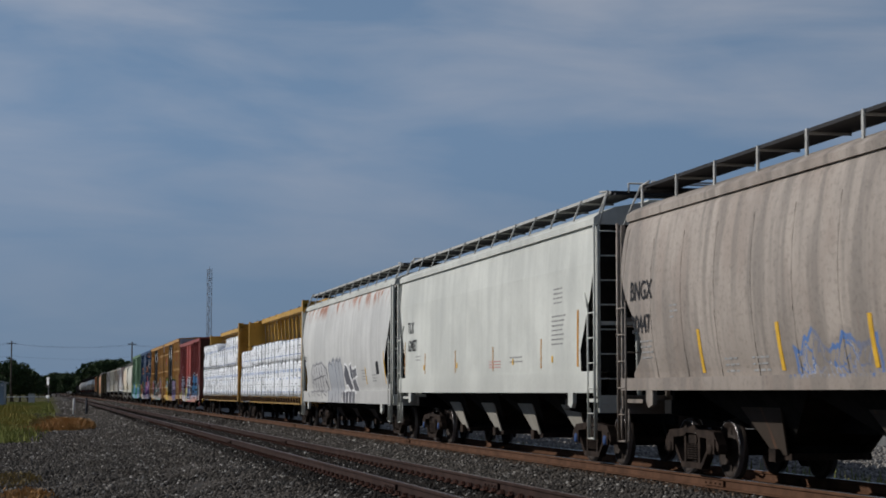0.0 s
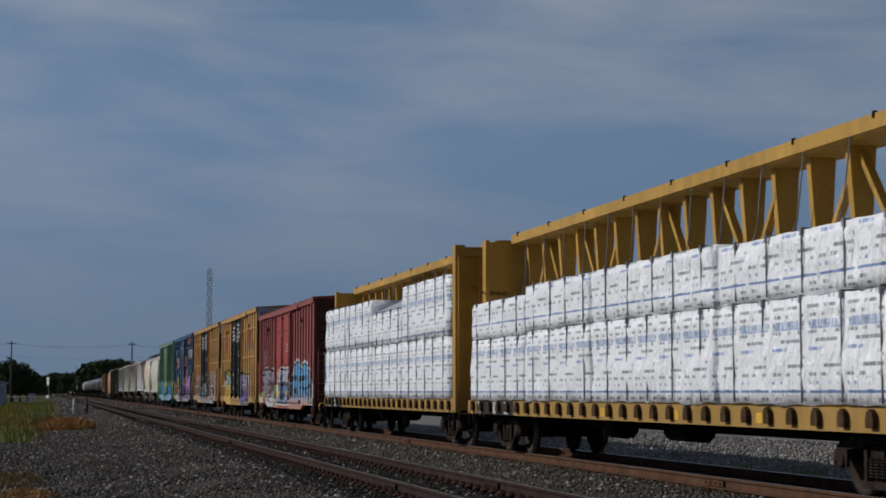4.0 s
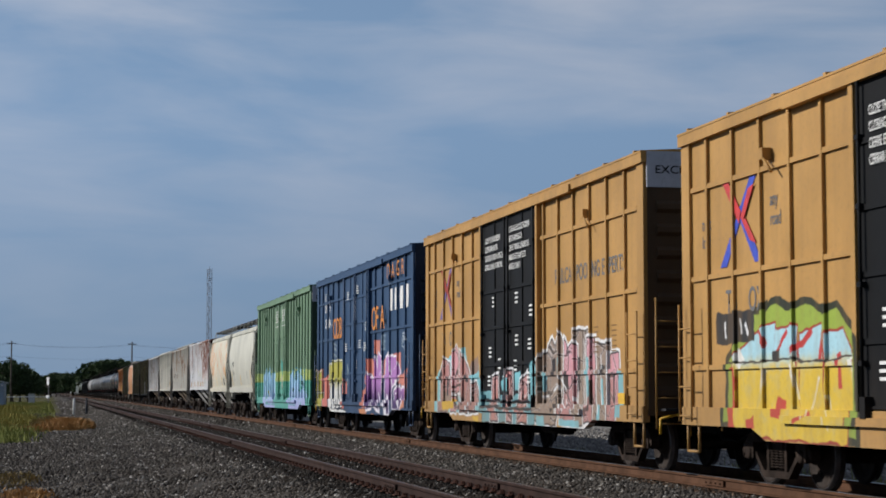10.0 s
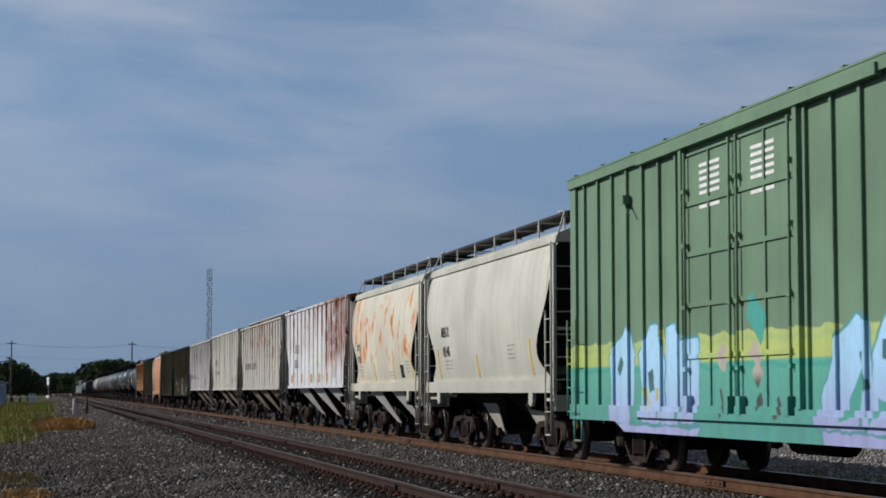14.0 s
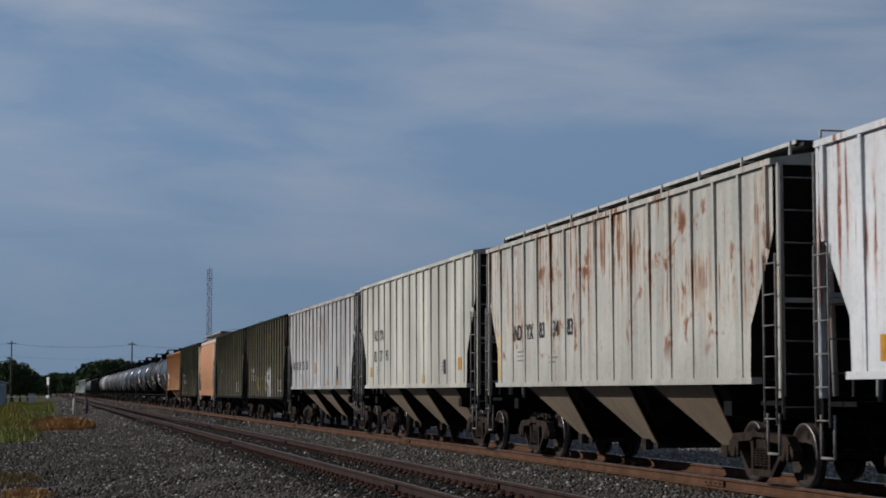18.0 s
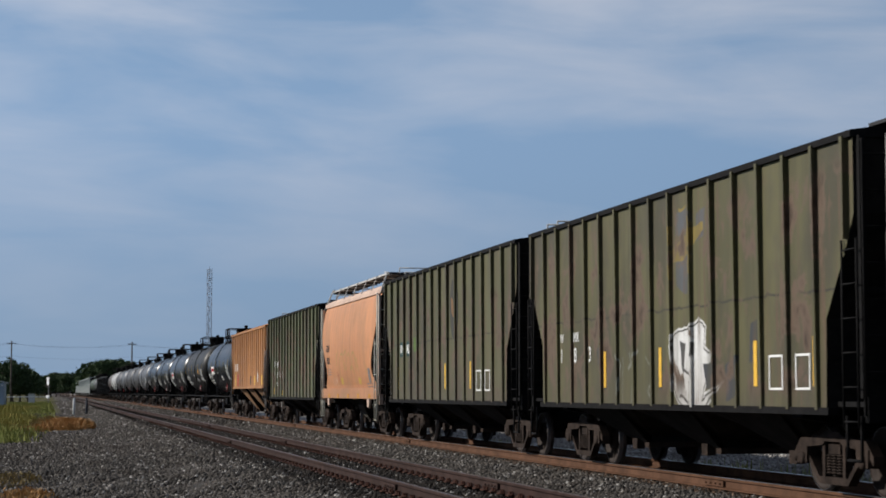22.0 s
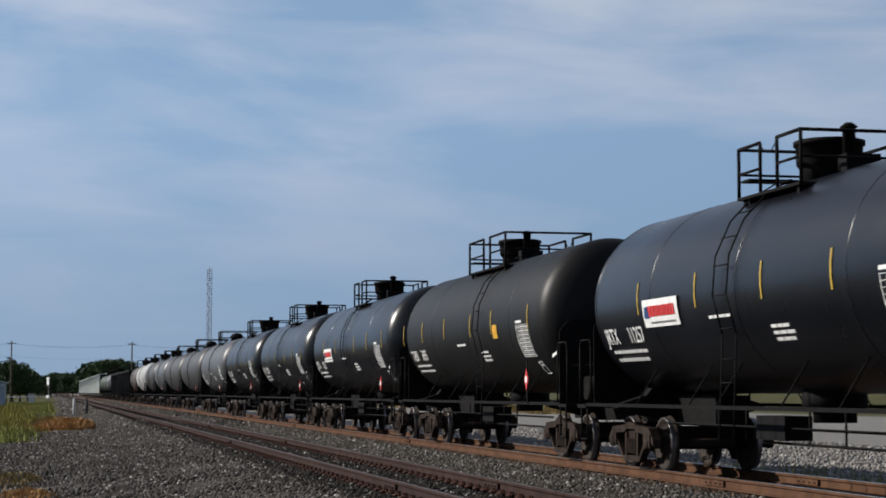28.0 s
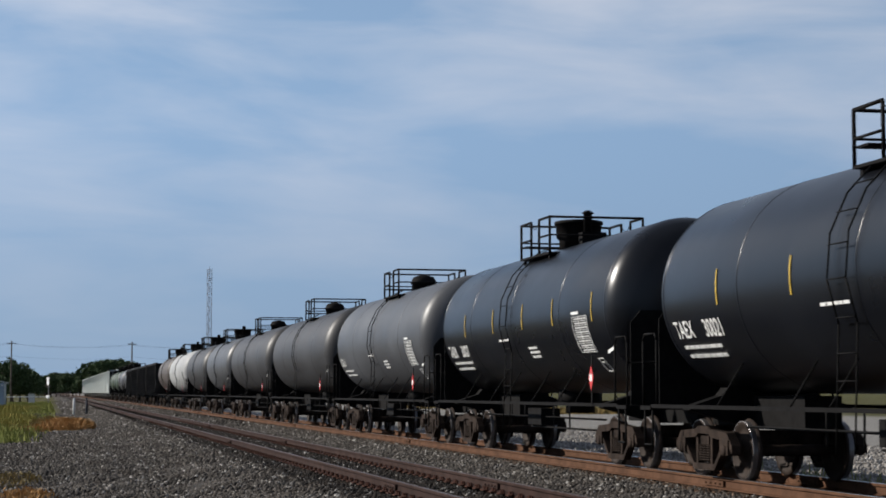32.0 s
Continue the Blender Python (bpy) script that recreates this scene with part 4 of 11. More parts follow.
def tank_car(label, front, rear, skin, *, r=1.50, zc=2.75, gear=BLACK, cap="plain", dome="tall", seam=True, cage=(-1.1, 1.1), climb=0.35, near=0.42, placard=1.85, box_mat=None, marks=(), marker=True):
    """Tank car: welded shell with dished heads on stub sills; bolsters, side rail, ladders, platform and protective housing."""
    car, h = new_car("tank_car", label, "tank car", front, rear)
    L = h - 0.42
    prof = []
    for i in range(9):
        a = math.pi / 2 * i / 8
        prof.append((max(0.02, r * math.sin(a)), -L + 0.72 * (1 - math.cos(a))))
    back = [(q, -y) for q, y in reversed(prof)]
    prof = [(q, y + near - 0.42) for q, y in prof] + [(r, -L * 0.5), (r, 0), (r, L * 0.5)] + back
    part("shell", Shape().lathe(prof, (0, 0, zc), "y", 56), skin, car)
    if seam:
        for y in (-L * 0.5, 0.0, L * 0.5, -L + 0.32 + near, L - 0.74):
            part("shell_band", Shape().lathe([(r - 0.005, y - 0.02), (r + 0.004, y - 0.015), (r + 0.004, y + 0.015), (r - 0.005, y + 0.02)], (0, 0, zc), "y", 56), skin, car)
    for s in (-1, 1):
        yb = h - 1.6 if s > 0 else -h + 2.0
        sad = Shape().prism([(-1.30, 1.0), (-1.30, 1.06), (-0.80, 1.22), (-0.7, 1.34), (0.7, 1.34), (0.80, 1.22), (1.30, 1.06), (1.30, 1.0), (0.3, 0.74), (-0.3, 0.74)], yb - 0.14, yb + 0.14, "y")
        part("bolster", sad, gear, car)
        part("stub_sill", Shape().box(-0.28, 0.28, s * (h - 3.6), s * h, 0.76, 1.22), gear, car)
        pl = Shape().box(-1.5, 1.5, s * (h - 0.52), s * (h - 0.02), 1.0, 1.06)
        part("end_platform", pl, gear, car)
        for sx in (-1, 1):
            x = sx * 1.46
            rail = Shape().path([(x, s * (h - 0.06), 1.05), (x, s * (h - 0.06), 2.08), (x, s * (h - 0.14), 2.18), (x, s * (h - 0.62), 2.18), (x, s * (h - 0.70), 2.08), (x, s * (h - 0.70), 1.05)], 0.016)
            part("end_handrail", rail, gear, car)
            part("sill_step", Shape().path([(x, s * (h - 0.5), 1.0), (x, s * (h - 0.5), 0.46), (x, s * (h - 0.14), 0.46), (x, s * (h - 0.14), 1.0)], 0.018), gear, car)
        part("end_crossrail", Shape().path([(-1.46, s * (h - 0.06), 1.75), (1.46, s * (h - 0.06), 1.75)], 0.014), gear, car)
        part("head_shield", Shape().prism([(-1.30, 1.06), (1.30, 1.06), (1.30, 2.42), (1.12, 2.62), (-1.12, 2.62), (-1.30, 2.42)], s * (L + 0.05) + (near - 0.42) * (s < 0), s * (L + 0.075) + (near - 0.42) * (s < 0), "y"), gear, car)
    for sx in (-1, 1):
        part("side_rail", Shape().box(sx * 1.43, sx * 1.49, -h + 0.5, h - 0.5, 1.03, 1.085), gear, car)
        for y in (-L * 0.62, -L * 0.45, -L * 0.2, L * 0.12, L * 0.28, L * 0.62):
            if front < 450:
                part("rail_stay", Shape().bar((sx * 1.45, y, 1.07), (sx * (r * 0.70), y, zc - r * 0.705), 0.013), gear, car)
    # rods and brake pipes below the shell
    rods = Shape().bar((-0.9, -h + 3.0, 0.78), (-0.9, h - 3.0, 0.78), 0.02).bar((-0.9, -h + 3.0, 0.58), (-0.9, 0.6, 0.58), 0.02)
    rods.box(-1.0, -0.6, -0.5, 0.5, 0.62, 0.95)
    for y in (-2.2, -1.1, 1.1, 2.2):
        rods.bar((-0.9, y, 0.58), (-0.9, y, 1.05), 0.016)
    part("brake_rigging", rods, gear, car)
    part("bottom_outlet", Shape().lathe([(0.3, 0.85), (0.3, 1.0), (0.45, 1.05), (0.45, 1.35)], (0, 0.1, 0), "z", 14), gear, car)
    # ladders at the middle
    for sx in (-1, 1):
        lad = Shape()
        for dy in (-0.26, 0.26):
            pts = [(sx * 1.5, dy + climb, 0.55)] + [(sx * (r + 0.09) * math.cos(a), dy + climb, zc + (r + 0.09) * math.sin(a)) for a in [radians(v) for v in (-25, -5, 15, 35, 52, 68)]]
            lad.path(pts, 0.012)
        for v in (-58, -40, -22, -5, 10, 25, 40, 54, 68):
            if v < -25:
                c = (sx * 1.47, zc + (r + 0.09) * math.sin(radians(v)))
            else:
                c = (sx * (r + 0.09) * math.cos(radians(v)), zc + (r + 0.09) * math.sin(radians(v)))
            lad.bar((c[0], climb - 0.26, c[1]), (c[0], climb + 0.26, c[1]), 0.009)
        part("ladder", lad, gear, car)
    zt, RAIL = zc + r, 0.50
    # top platform and fittings
    if cage:
        c0, c1 = cage
        for sx in (-1, 1):
            part("top_platform", Shape().box(sx * 0.55, sx * 1.0, c0, c1, zt - 0.24, zt - 0.20), gear, car)
            for y in (c0 + 0.15, c1 - 0.15):
                part("platform_stay", Shape().box(sx * 0.9, sx * 0.95, y - 0.04, y + 0.04, zt - 0.45, zt - 0.24), gear, car)
            x, gap = sx * 0.97, (c0 + c1) / 2
            for a, b in ((gap + 0.3, c1), (c0, gap - 0.3)):
                rail = Shape().path([(x, a, zt - 0.22), (x, a, zt + RAIL), (x, b, zt + RAIL), (x, b, zt - 0.22)], 0.026).bar((x, a, zt + 0.14), (x, b, zt + 0.14), 0.02)
                part("platform_rail", rail, gear, car)
            if front < 470:
                part("safety_chain", Shape().path([(x, gap + 0.3, zt + RAIL - 0.04), (x, gap + 0.1, zt + RAIL - 0.16), (x, gap - 0.1, zt + RAIL - 0.16), (x, gap - 0.3, zt + RAIL - 0.04)], 0.008, 4), gear, car)
        for y in (c0, c1):
            part("platform_rail", Shape().bar((-0.97, y, zt + RAIL), (0.97, y, zt + RAIL), 0.024).bar((-0.97, y, zt + 0.14), (0.97, y, zt + 0.14), 0.018), gear, car)
        part("cross_platform", Shape().box(-0.95, 0.95, c1 - 0.35, c1, zt + 0.02, zt + 0.05), gear, car)
    if dome == "tall":
        part("protective_housing", Shape().lathe([(0.40, -0.1), (0.40, 0.12), (0.43, 0.16), (0.46, 0.20), (0.47, 0.46), (0.50, 0.46), (0.50, 0.52), (0.44, 0.54), (0.2, 0.56)], (0, cage[1] - 0.95, zt), "z", 24), gear, car)
        part("vent_valve", Shape().lathe([(0.09, -0.1), (0.09, 0.62), (0.13, 0.64), (0.05, 0.70)], (0.0, cage[1] - 1.6, zt), "z", 10), gear, car)
        part("valve_box", Shape().box(-0.25, 0.25, cage[1] - 2.05, cage[1] - 1.78, zt - 0.1, zt + 0.22), gear, car)
    else:
        part("manway", Shape().lathe([(0.34, -0.1), (0.34, 0.14), (0.38, 0.16), (0.38, 0.22), (0.30, 0.36), (0.1, 0.42)], (0, 0.1, zt), "z", 20), gear, car)
        part("vent_valve", Shape().lathe([(0.10, -0.1), (0.10, 0.3), (0.14, 0.34), (0.05, 0.4)], (0.1, 0.8, zt), "z", 10), gear, car)
    if marker:
        q = -h + placard
        sg = part("placard_holder", Shape().prism([(q - 0.03, 1.05), (q + 0.03, 1.05), (q + 0.03, 1.9), (q - 0.03, 1.9)], -1.515, -1.50, "x"), BLACK, car, "black placard bracket")
        part("placard", Shape().prism([(q, 1.30), (q + 0.14, 1.52), (q, 1.74), (q - 0.14, 1.52)], -1.525, -1.517, "x"), RED_INK, sg, "red diamond hazard placard")
        part("placard_panel", Shape().box(-1.531, -1.5265, q - 0.07, q + 0.07, 1.46, 1.58), WHITE_INK, sg)
        part("data_plate", Shape().prism([(-h + 0.95, 1.98), (-h + 1.25, 1.92), (-h + 1.25, 1.98), (-h + 0.95, 2.04)], -1.40, -1.39, "x"), WHITE_INK, car)
        part("reservoir", Shape().bar((-0.9, -h + 0.75, 1.35), (-0.2, -h + 0.75, 1.35), 0.22, 12), gear, car)
    couplers(car, h, 0.88)
    trucks(car, (-h + 2.0, h - 1.6), cap)
    return car, h


def curved_patch(name, parent, mat, *areas, r=1.50, zc=2.75, lift=0.012):
    """Painted patches (y from, y to, z from, z to) that follow the shell of a tank on the near side, as one mesh."""
    s = Shape()
    for y0, y1, z0, z1 in areas:
        a0, a1 = math.asin((z0 - zc) / r), math.asin((z1 - zc) / r)
        n = max(2, int((a1 - a0) / 0.12) + 1)
        v, f = [], []
        for i in range(n + 1):
            a = a0 + (a1 - a0) * i / n
            for k in (lift - 0.008, lift):
                for y in (y0, y1):
                    v.append((-(r + k) * math.cos(a), y, zc + (r + k) * math.sin(a)))
        for i in range(n):
            b = 4 * i
            f += [(b + 2, b + 3, b + 7, b + 6), (b, b + 4, b + 5, b + 1), (b, b + 2, b + 6, b + 4), (b + 1, b + 5, b + 7, b + 3)]
        f += [(0, 1, 3, 2), (4 * n, 4 * n + 2, 4 * n + 3, 4 * n + 1)]
        s.add(v, f)
    ob = part(name, s, mat, parent)
    return tagged(ob, kind="stuff") if len(areas) > 1 else ob


def tank_letters(text, size, mat, car, y, z, r=1.50, zc=2.75):
    a = math.asin((z + size * 0.35 - zc) / r)
    ob = letters(text, size, mat, car, 0, 0, 0)
    c = Vector((-(r + 0.014) * math.cos(a), y, zc + (r + 0.014) * math.sin(a)))
    ob.matrix_basis = Matrix.Translation(c) @ pose(0, 0, 0, 0, math.degrees(a), 0) @ Matrix.Translation((0, 0, -size * 0.35)) @ pose(0, 0, 0, 90, 0, -90) @ Matrix.Diagonal((size * 0.8, size, size, 1))
    return ob

# ---- ground ----


def gravel_material():
    n = Nodes("gravel_and_soil")
    x, y, z = n.xyz()
    big = n.noise(None, 0.22, 4)
    mid = n.noise(None, 2.2, 4, 0.65)
    cell = n.t.nodes.new("ShaderNodeTexVoronoi")
    n.t.links.new(n.co, cell.inputs["Vector"])
    cell.inputs["Scale"].default_value = 17.0
    tone = n.t.nodes.new("ShaderNodeSeparateColor")
    n.t.links.new(cell.outputs["Color"], tone.inputs[0])
    stone = n.mix(tone.outputs[0], (0.020, 0.0175, 0.016), (0.105, 0.094, 0.082))
    stone = n.mix(n.ramp(tone.outputs[1], 0.93, 0.97), stone, (0.36, 0.34, 0.31))
    stone = n.mix(n.math("MULTIPLY", n.ramp(mid, 0.35, 0.75), 0.55), stone, (0.045, 0.034, 0.026))
    # oily strip between the siding's rails, rust dust beside the running rails
    near = n.math("ABSOLUTE", n.math("SUBTRACT", x, SIDING_X))
    oil = n.math("MULTIPLY", n.ramp(n.math("ADD", near, n.math("MULTIPLY", mid, 0.8)), 2.0, 1.3), n.ramp(n.noise(n.scaled((1.2, 0.35, 1)), 1.6, 4), 0.25, 0.45))
    stone = n.mix(n.math("MULTIPLY", oil, 0.92), stone, (0.011, 0.010, 0.0095))
    dust = n.math("MULTIPLY", n.ramp(n.math("ABSOLUTE", n.math("SUBTRACT", x, TRAIN_X)), 1.5, 1.1), 0.85)
    stone = n.mix(dust, stone, n.mix(mid, (0.050, 0.028, 0.018), (0.115, 0.066, 0.042)))
    # pale yard gravel beyond the train, then weeds and fields
    yard = n.math("MULTIPLY", n.ramp(n.math("ADD", x, n.math("MULTIPLY", mid, 1.0)), 12.8, 13.6), 0.75)
    stone = n.mix(yard, stone, n.mix(mid, (0.20, 0.19, 0.175), (0.32, 0.31, 0.285)))
    grass = n.mix(n.noise(None, 0.9, 5, 0.7), (0.042, 0.047, 0.016), (0.10, 0.088, 0.034))
    edge = n.math("ADD", x, n.math("MULTIPLY", n.math("SUBTRACT", big, 0.5), 5.0))
    left = n.math("MULTIPLY", n.ramp(n.math("SUBTRACT", edge, n.math("MULTIPLY", n.math("MINIMUM", y, 300.0), 0.006)), 0.6, -0.6), n.ramp(n.math("ADD", y, n.math("MULTIPLY", mid, 40.0)), 100.0, 150.0))
    right = n.ramp(edge, 62.0, 72.0)
    field = n.ramp(n.math("ABSOLUTE", n.math("SUBTRACT", x, 8.0)), 55.0, 65.0)
    col = n.mix(n.math("MAXIMUM", n.math("MAXIMUM", left, right), field), stone, grass)
    bump = n.math("ADD", n.math("MULTIPLY", cell.outputs["Distance"], -1.0), n.math("MULTIPLY", mid, 0.6))
    return n.done(col, 0.9, 0.0, bump, 0.8, 0.05, 0.1)


GROUND = gravel_material()


def ground_z(x):
    pts = [(-3000, -0.75), (-8, -0.70), (-1, -0.55), (2.6, -0.48), (4.2, -0.235), (7.2, -0.235), (8.2, -0.30), (9.2, -0.225), (12.2, -0.225), (13.8, -0.55), (30, -0.75), (3000, -0.8)]
    for (a, za), (b, zb) in zip(pts, pts[1:]):
        if a <= x <= b:
            return za + (zb - za) * (x - a) / (b - a)
    return -0.8


def ground_sheet():
    xs = [-3000, -600, -120, -40, -20, -8] + [round(-6 + 0.5 * i, 2) for i in range(45)] + [18, 22, 30, 45, 80, 200, 700, 3000]
    ys = [-600, -100, -20, 0, 10] + [14 + 1.0 * i for i in range(76)] + [95, 105, 120, 140, 170, 210, 260, 330, 420, 560, 800, 1200, 2000, 3200, 4800]
    v = []
    for y in ys:
        for x in xs:
            z = ground_z(x)
            if -7 < x < 17 and 10 < y < 95:
                z += 0.05 * (noise.noise((x * 0.5, y * 0.5, 0)) + 0.5 * noise.noise((x * 1.7, y * 1.7, 3))) * (0.35 if 4 < x < 12.5 else 1)
            v.append((x, y, z))
    w = len(xs)
    f = [(j * w + i, j * w + i + 1, (j + 1) * w + i + 1, (j + 1) * w + i) for j in range(len(ys) - 1) for i in range(w - 1)]
    me = bpy.data.meshes.new("ground")
    me.from_pydata(v, [], f)
    for p in me.polygons:
        p.use_smooth = True
    me.materials.append(GROUND)
    return solid("ground", me, GROUND, "grey crushed-stone trackside ground turning to rough grass", "ground", kind="structure")


ground_sheet()


def stone_material(name, lo, hi, odd):
    n = Nodes(name)
    g = n.t.nodes.new("ShaderNodeNewGeometry").outputs["Random Per Island"]
    f = n.noise(None, 30.0, 3)
    col = n.mix(g, lo, hi)
    col = n.mix(n.ramp(g, 0.93, 0.96), col, odd)
    col = n.mix(n.math("MULTIPLY", n.ramp(n.noise(None, 0.7, 4), 0.4, 0.7), 0.45), col, (0.050, 0.037, 0.027))
    col = n.mix(n.math("MULTIPLY", f, 0.4), col, lo)
    return n.done(col, 0.85, 0, f, 0.4, 0.01, 0.12)


BALLAST = stone_material("crushed_ballast", (0.022, 0.0195, 0.0175), (0.150, 0.136, 0.120), (0.40, 0.38, 0.35))
DUSTY = stone_material("rust_dusted_ballast", (0.034, 0.022, 0.015), (0.105, 0.066, 0.043), (0.18, 0.12, 0.08))
OILY = stone_material("oily_ballast", (0.007, 0.0065, 0.006), (0.028, 0.024, 0.021), (0.30, 0.29, 0.27))
PALE = stone_material("pale_yard_gravel", (0.14, 0.13, 0.12), (0.36, 0.34, 0.31), (0.5, 0.48, 0.45))


def stones(name, label, material, count, xr, yr, size, seed, keep=None):
    """Many small broken stones in one mesh, thicker towards the camera."""
    rng = np.random.RandomState(seed)
    u = rng.rand(count)
    y = yr[0] + (yr[1] - yr[0]) * u ** 1.35
    x = xr[0] + (xr[1] - xr[0]) * rng.rand(count)
    if keep is not None:
        ok = keep(x, y, rng)
        x, y = x[ok], y[ok]
    n = len(x)
    gz = np.array([ground_z(a) for a in x])
    r = size * (0.55 + 0.75 * rng.rand(n)) * (0.8 + y / 90.0)
    base = np.array([(1, 0, 0), (0, 1, 0), (-1, 0, 0), (0, -1, 0), (0.2, 0.1, 0.8), (0, 0, -0.8)], float)
    tri = np.array([(0, 1, 4), (1, 2, 4), (2, 3, 4), (3, 0, 4), (1, 0, 5), (2, 1, 5), (3, 2, 5), (0, 3, 5)])
    a = rng.rand(n) * 6.283
    jit = base[None] * (0.7 + 0.6 * rng.rand(n, 6, 1)) + (rng.rand(n, 6, 3) - 0.5) * 0.5
    c, s = np.cos(a)[:, None], np.sin(a)[:, None]
    px = jit[:, :, 0] * c - jit[:, :, 1] * s
    py = jit[:, :, 0] * s + jit[:, :, 1] * c
    tilt = (rng.rand(n, 1) - 0.5) * 1.2
    pz = jit[:, :, 2] + px * tilt
    v = np.stack([px * r[:, None] + x[:, None], py * r[:, None] + y[:, None], pz * r[:, None] + (gz + r * 0.25)[:, None]], -1).reshape(-1, 3)
    f = (tri[None] + (np.arange(n) * 6)[:, None, None]).reshape(-1, 3)
    me = bpy.data.meshes.new(name)
    me.vertices.add(len(v))
    me.vertices.foreach_set("co", v.ravel())
    me.loops.add(len(f) * 3)
    me.loops.foreach_set("vertex_index", f.ravel())
    me.polygons.add(len(f))
    me.polygons.foreach_set("loop_start", np.arange(len(f)) * 3)
    me.update(calc_edges=True)
    me.materials.append(material)
    return solid(name, me, material, label, "gravel", kind="stuff")


def left_bank(x, y, rng):
    return (x > -0.035 * y - 0.5) & ((x > -0.6 + 1.6 * rng.rand(len(x)) - 0.02 * (y - 66)) | (y < 66 + 20 * rng.rand(len(x))))


stones("shoulder_gravel", "grey and brown crushed stone beside the siding", BALLAST, 90000, (-4.6, 4.3), (20, 150), 0.034, 3, left_bank)
stones("far_shoulder_gravel", "grey-brown crushed stone further along the siding", BALLAST, 26000, (-1.5, 9.4), (80, 300), 0.042, 9, lambda x, y, r: (x > 1.2 + 0.4 * r.rand(len(x))) & ((x < 4.1) | (x > 7.3)))
stones("track_ballast", "grey crushed stone between the two tracks", BALLAST, 46000, (6.55, 9.75), (18, 80), 0.036, 4)
stones("siding_ballast", "dark oily ballast with pale chips in the siding", OILY, 44000, (4.15, 7.2), (18, 95), 0.034, 5)
stones("main_track_ballast", "rust-dusted ballast under the running track", DUSTY, 42000, (9.45, 12.3), (15, 90), 0.036, 6)
stones("yard_gravel", "pale limestone gravel of the yard beyond", PALE, 22000, (13.4, 30.0), (24, 95), 0.045, 7)

# ---- tracks ----
RAIL_RUST = plain("rusty_rail_flank", (0.086, 0.044, 0.026), 0.8, 0.0, 0.3, 3.0)
RAIL_DULL = plain("dull_brown_rail_flank", (0.034, 0.020, 0.0165), 0.8, 0.0, 0.35, 3.0)
RAIL_TOP = plain("worn_bright_rail_head", (0.45, 0.45, 0.46), 0.28, 0.9, 0.15)
RAIL_TOP_DULL = plain("hazed_rail_head", (0.085, 0.062, 0.055), 0.5, 0.3, 0.4)
TIE_MAT = plain("weathered_creosote_timber", (0.020, 0.015, 0.012), 0.9, 0.0, 0.5, 5.0)
PLATE_MAT = plain("rusted_tie_plate", (0.060, 0.028, 0.020), 0.85, 0.0, 0.3)

RAIL_PROF = [(-0.07, -0.172), (0.07, -0.172), (0.07, -0.16), (0.012, -0.14), (0.010, -0.05), (0.036, -0.04), (0.038, -0.012), (0.028, -0.003), (-0.028, -0.003), (-0.038, -0.012), (-0.036, -0.04), (-0.010, -0.05), (-0.012, -0.14), (-0.07, -0.16)]


def track(name, label, xc, flank, head, seed, sink=0.0):
    t = thing(name, label, "railway track", kind="structure")
    rng = random.Random(seed)
    for s in (-1, 1):
        x = xc + s * 0.755
        part("rail", Shape().prism([(x + a, b) for a, b in RAIL_PROF], -120, 1600, "y"), flank, t)
        part("rail_head", Shape().box(x - 0.027, x + 0.027, -120, 1600, -0.004, 0.0), head, t, "bright worn running surface")
        for yj in range(26, 200, 24 if s > 0 else 24):
            j = Shape().box(x - 0.045 - 0.006, x - 0.012, yj - 0.4, yj + 0.4, -0.135, -0.05).box(x + 0.012, x + 0.051, yj - 0.4, yj + 0.4, -0.135, -0.05)
            for k in (-0.3, -0.1, 0.1, 0.3):
                j.bar((x - 0.075, yj + k, -0.092), (x + 0.075, yj + k, -0.092), 0.016, 6)
            part("joint_bar", j, flank, t)
    ties = []
    for k in range(3):
        sh = Shape()
        a, b = 0.105 + 0.006 * k, -0.172 - 0.004 * k
        sh.prism([(-1.29, b - 0.16), (1.28, b - 0.16), (1.29, b - 0.012), (1.27, b), (-1.27, b), (-1.29, b - 0.012)], -a, a, "y")
        ties.append(sh.mesh("tie", TIE_MAT))
    y, i, rest = 14.0, 0, Shape()
    plates = Shape()
    while y < 420:
        if i < 290:
            part("tie", ties[i % 3], TIE_MAT, t, place=pose(xc + rng.uniform(-0.04, 0.04), y, sink + rng.uniform(-0.014, 0.004), 0, 0, rng.uniform(-1.2, 1.2)))
        else:
            rest.box(xc - 1.29, xc + 1.29, y - 0.11, y + 0.11, -0.33, -0.174)
        if y < 90 and flank is RAIL_DULL:
            for s in (-1, 1):
                x = xc + s * 0.755
                plates.box(x - 0.16, x + 0.16, y - 0.095, y + 0.095, -0.174, -0.158)
                for sx in (-1, 1):
                    for dy in (-0.06, 0.06):
                        plates.box(x + sx * 0.085 - 0.014, x + sx * 0.085 + 0.014, y + dy - 0.016, y + dy + 0.016, -0.16, -0.118)
                # rail anchors clipped to the foot beside the tie
                plates.box(x - 0.10, x - 0.035, y + 0.105, y + 0.135, -0.175, -0.115)
        y += 0.51 + rng.uniform(-0.02, 0.02)
        i += 1
    tagged(part("far_ties", rest, TIE_MAT, t), kind="stuff")
    tagged(part("tie_plates_and_spikes", plates, PLATE_MAT, t), kind="stuff")
    return t


track("siding_track", "siding of dull brown rails on half-buried timber ties", SIDING_X, RAIL_DULL, RAIL_TOP_DULL, 11, -0.035)
track("main_track", "running track of rusty rails on timber ties", TRAIN_X, RAIL_RUST, RAIL_TOP, 12, -0.03)

# ---- plants ----


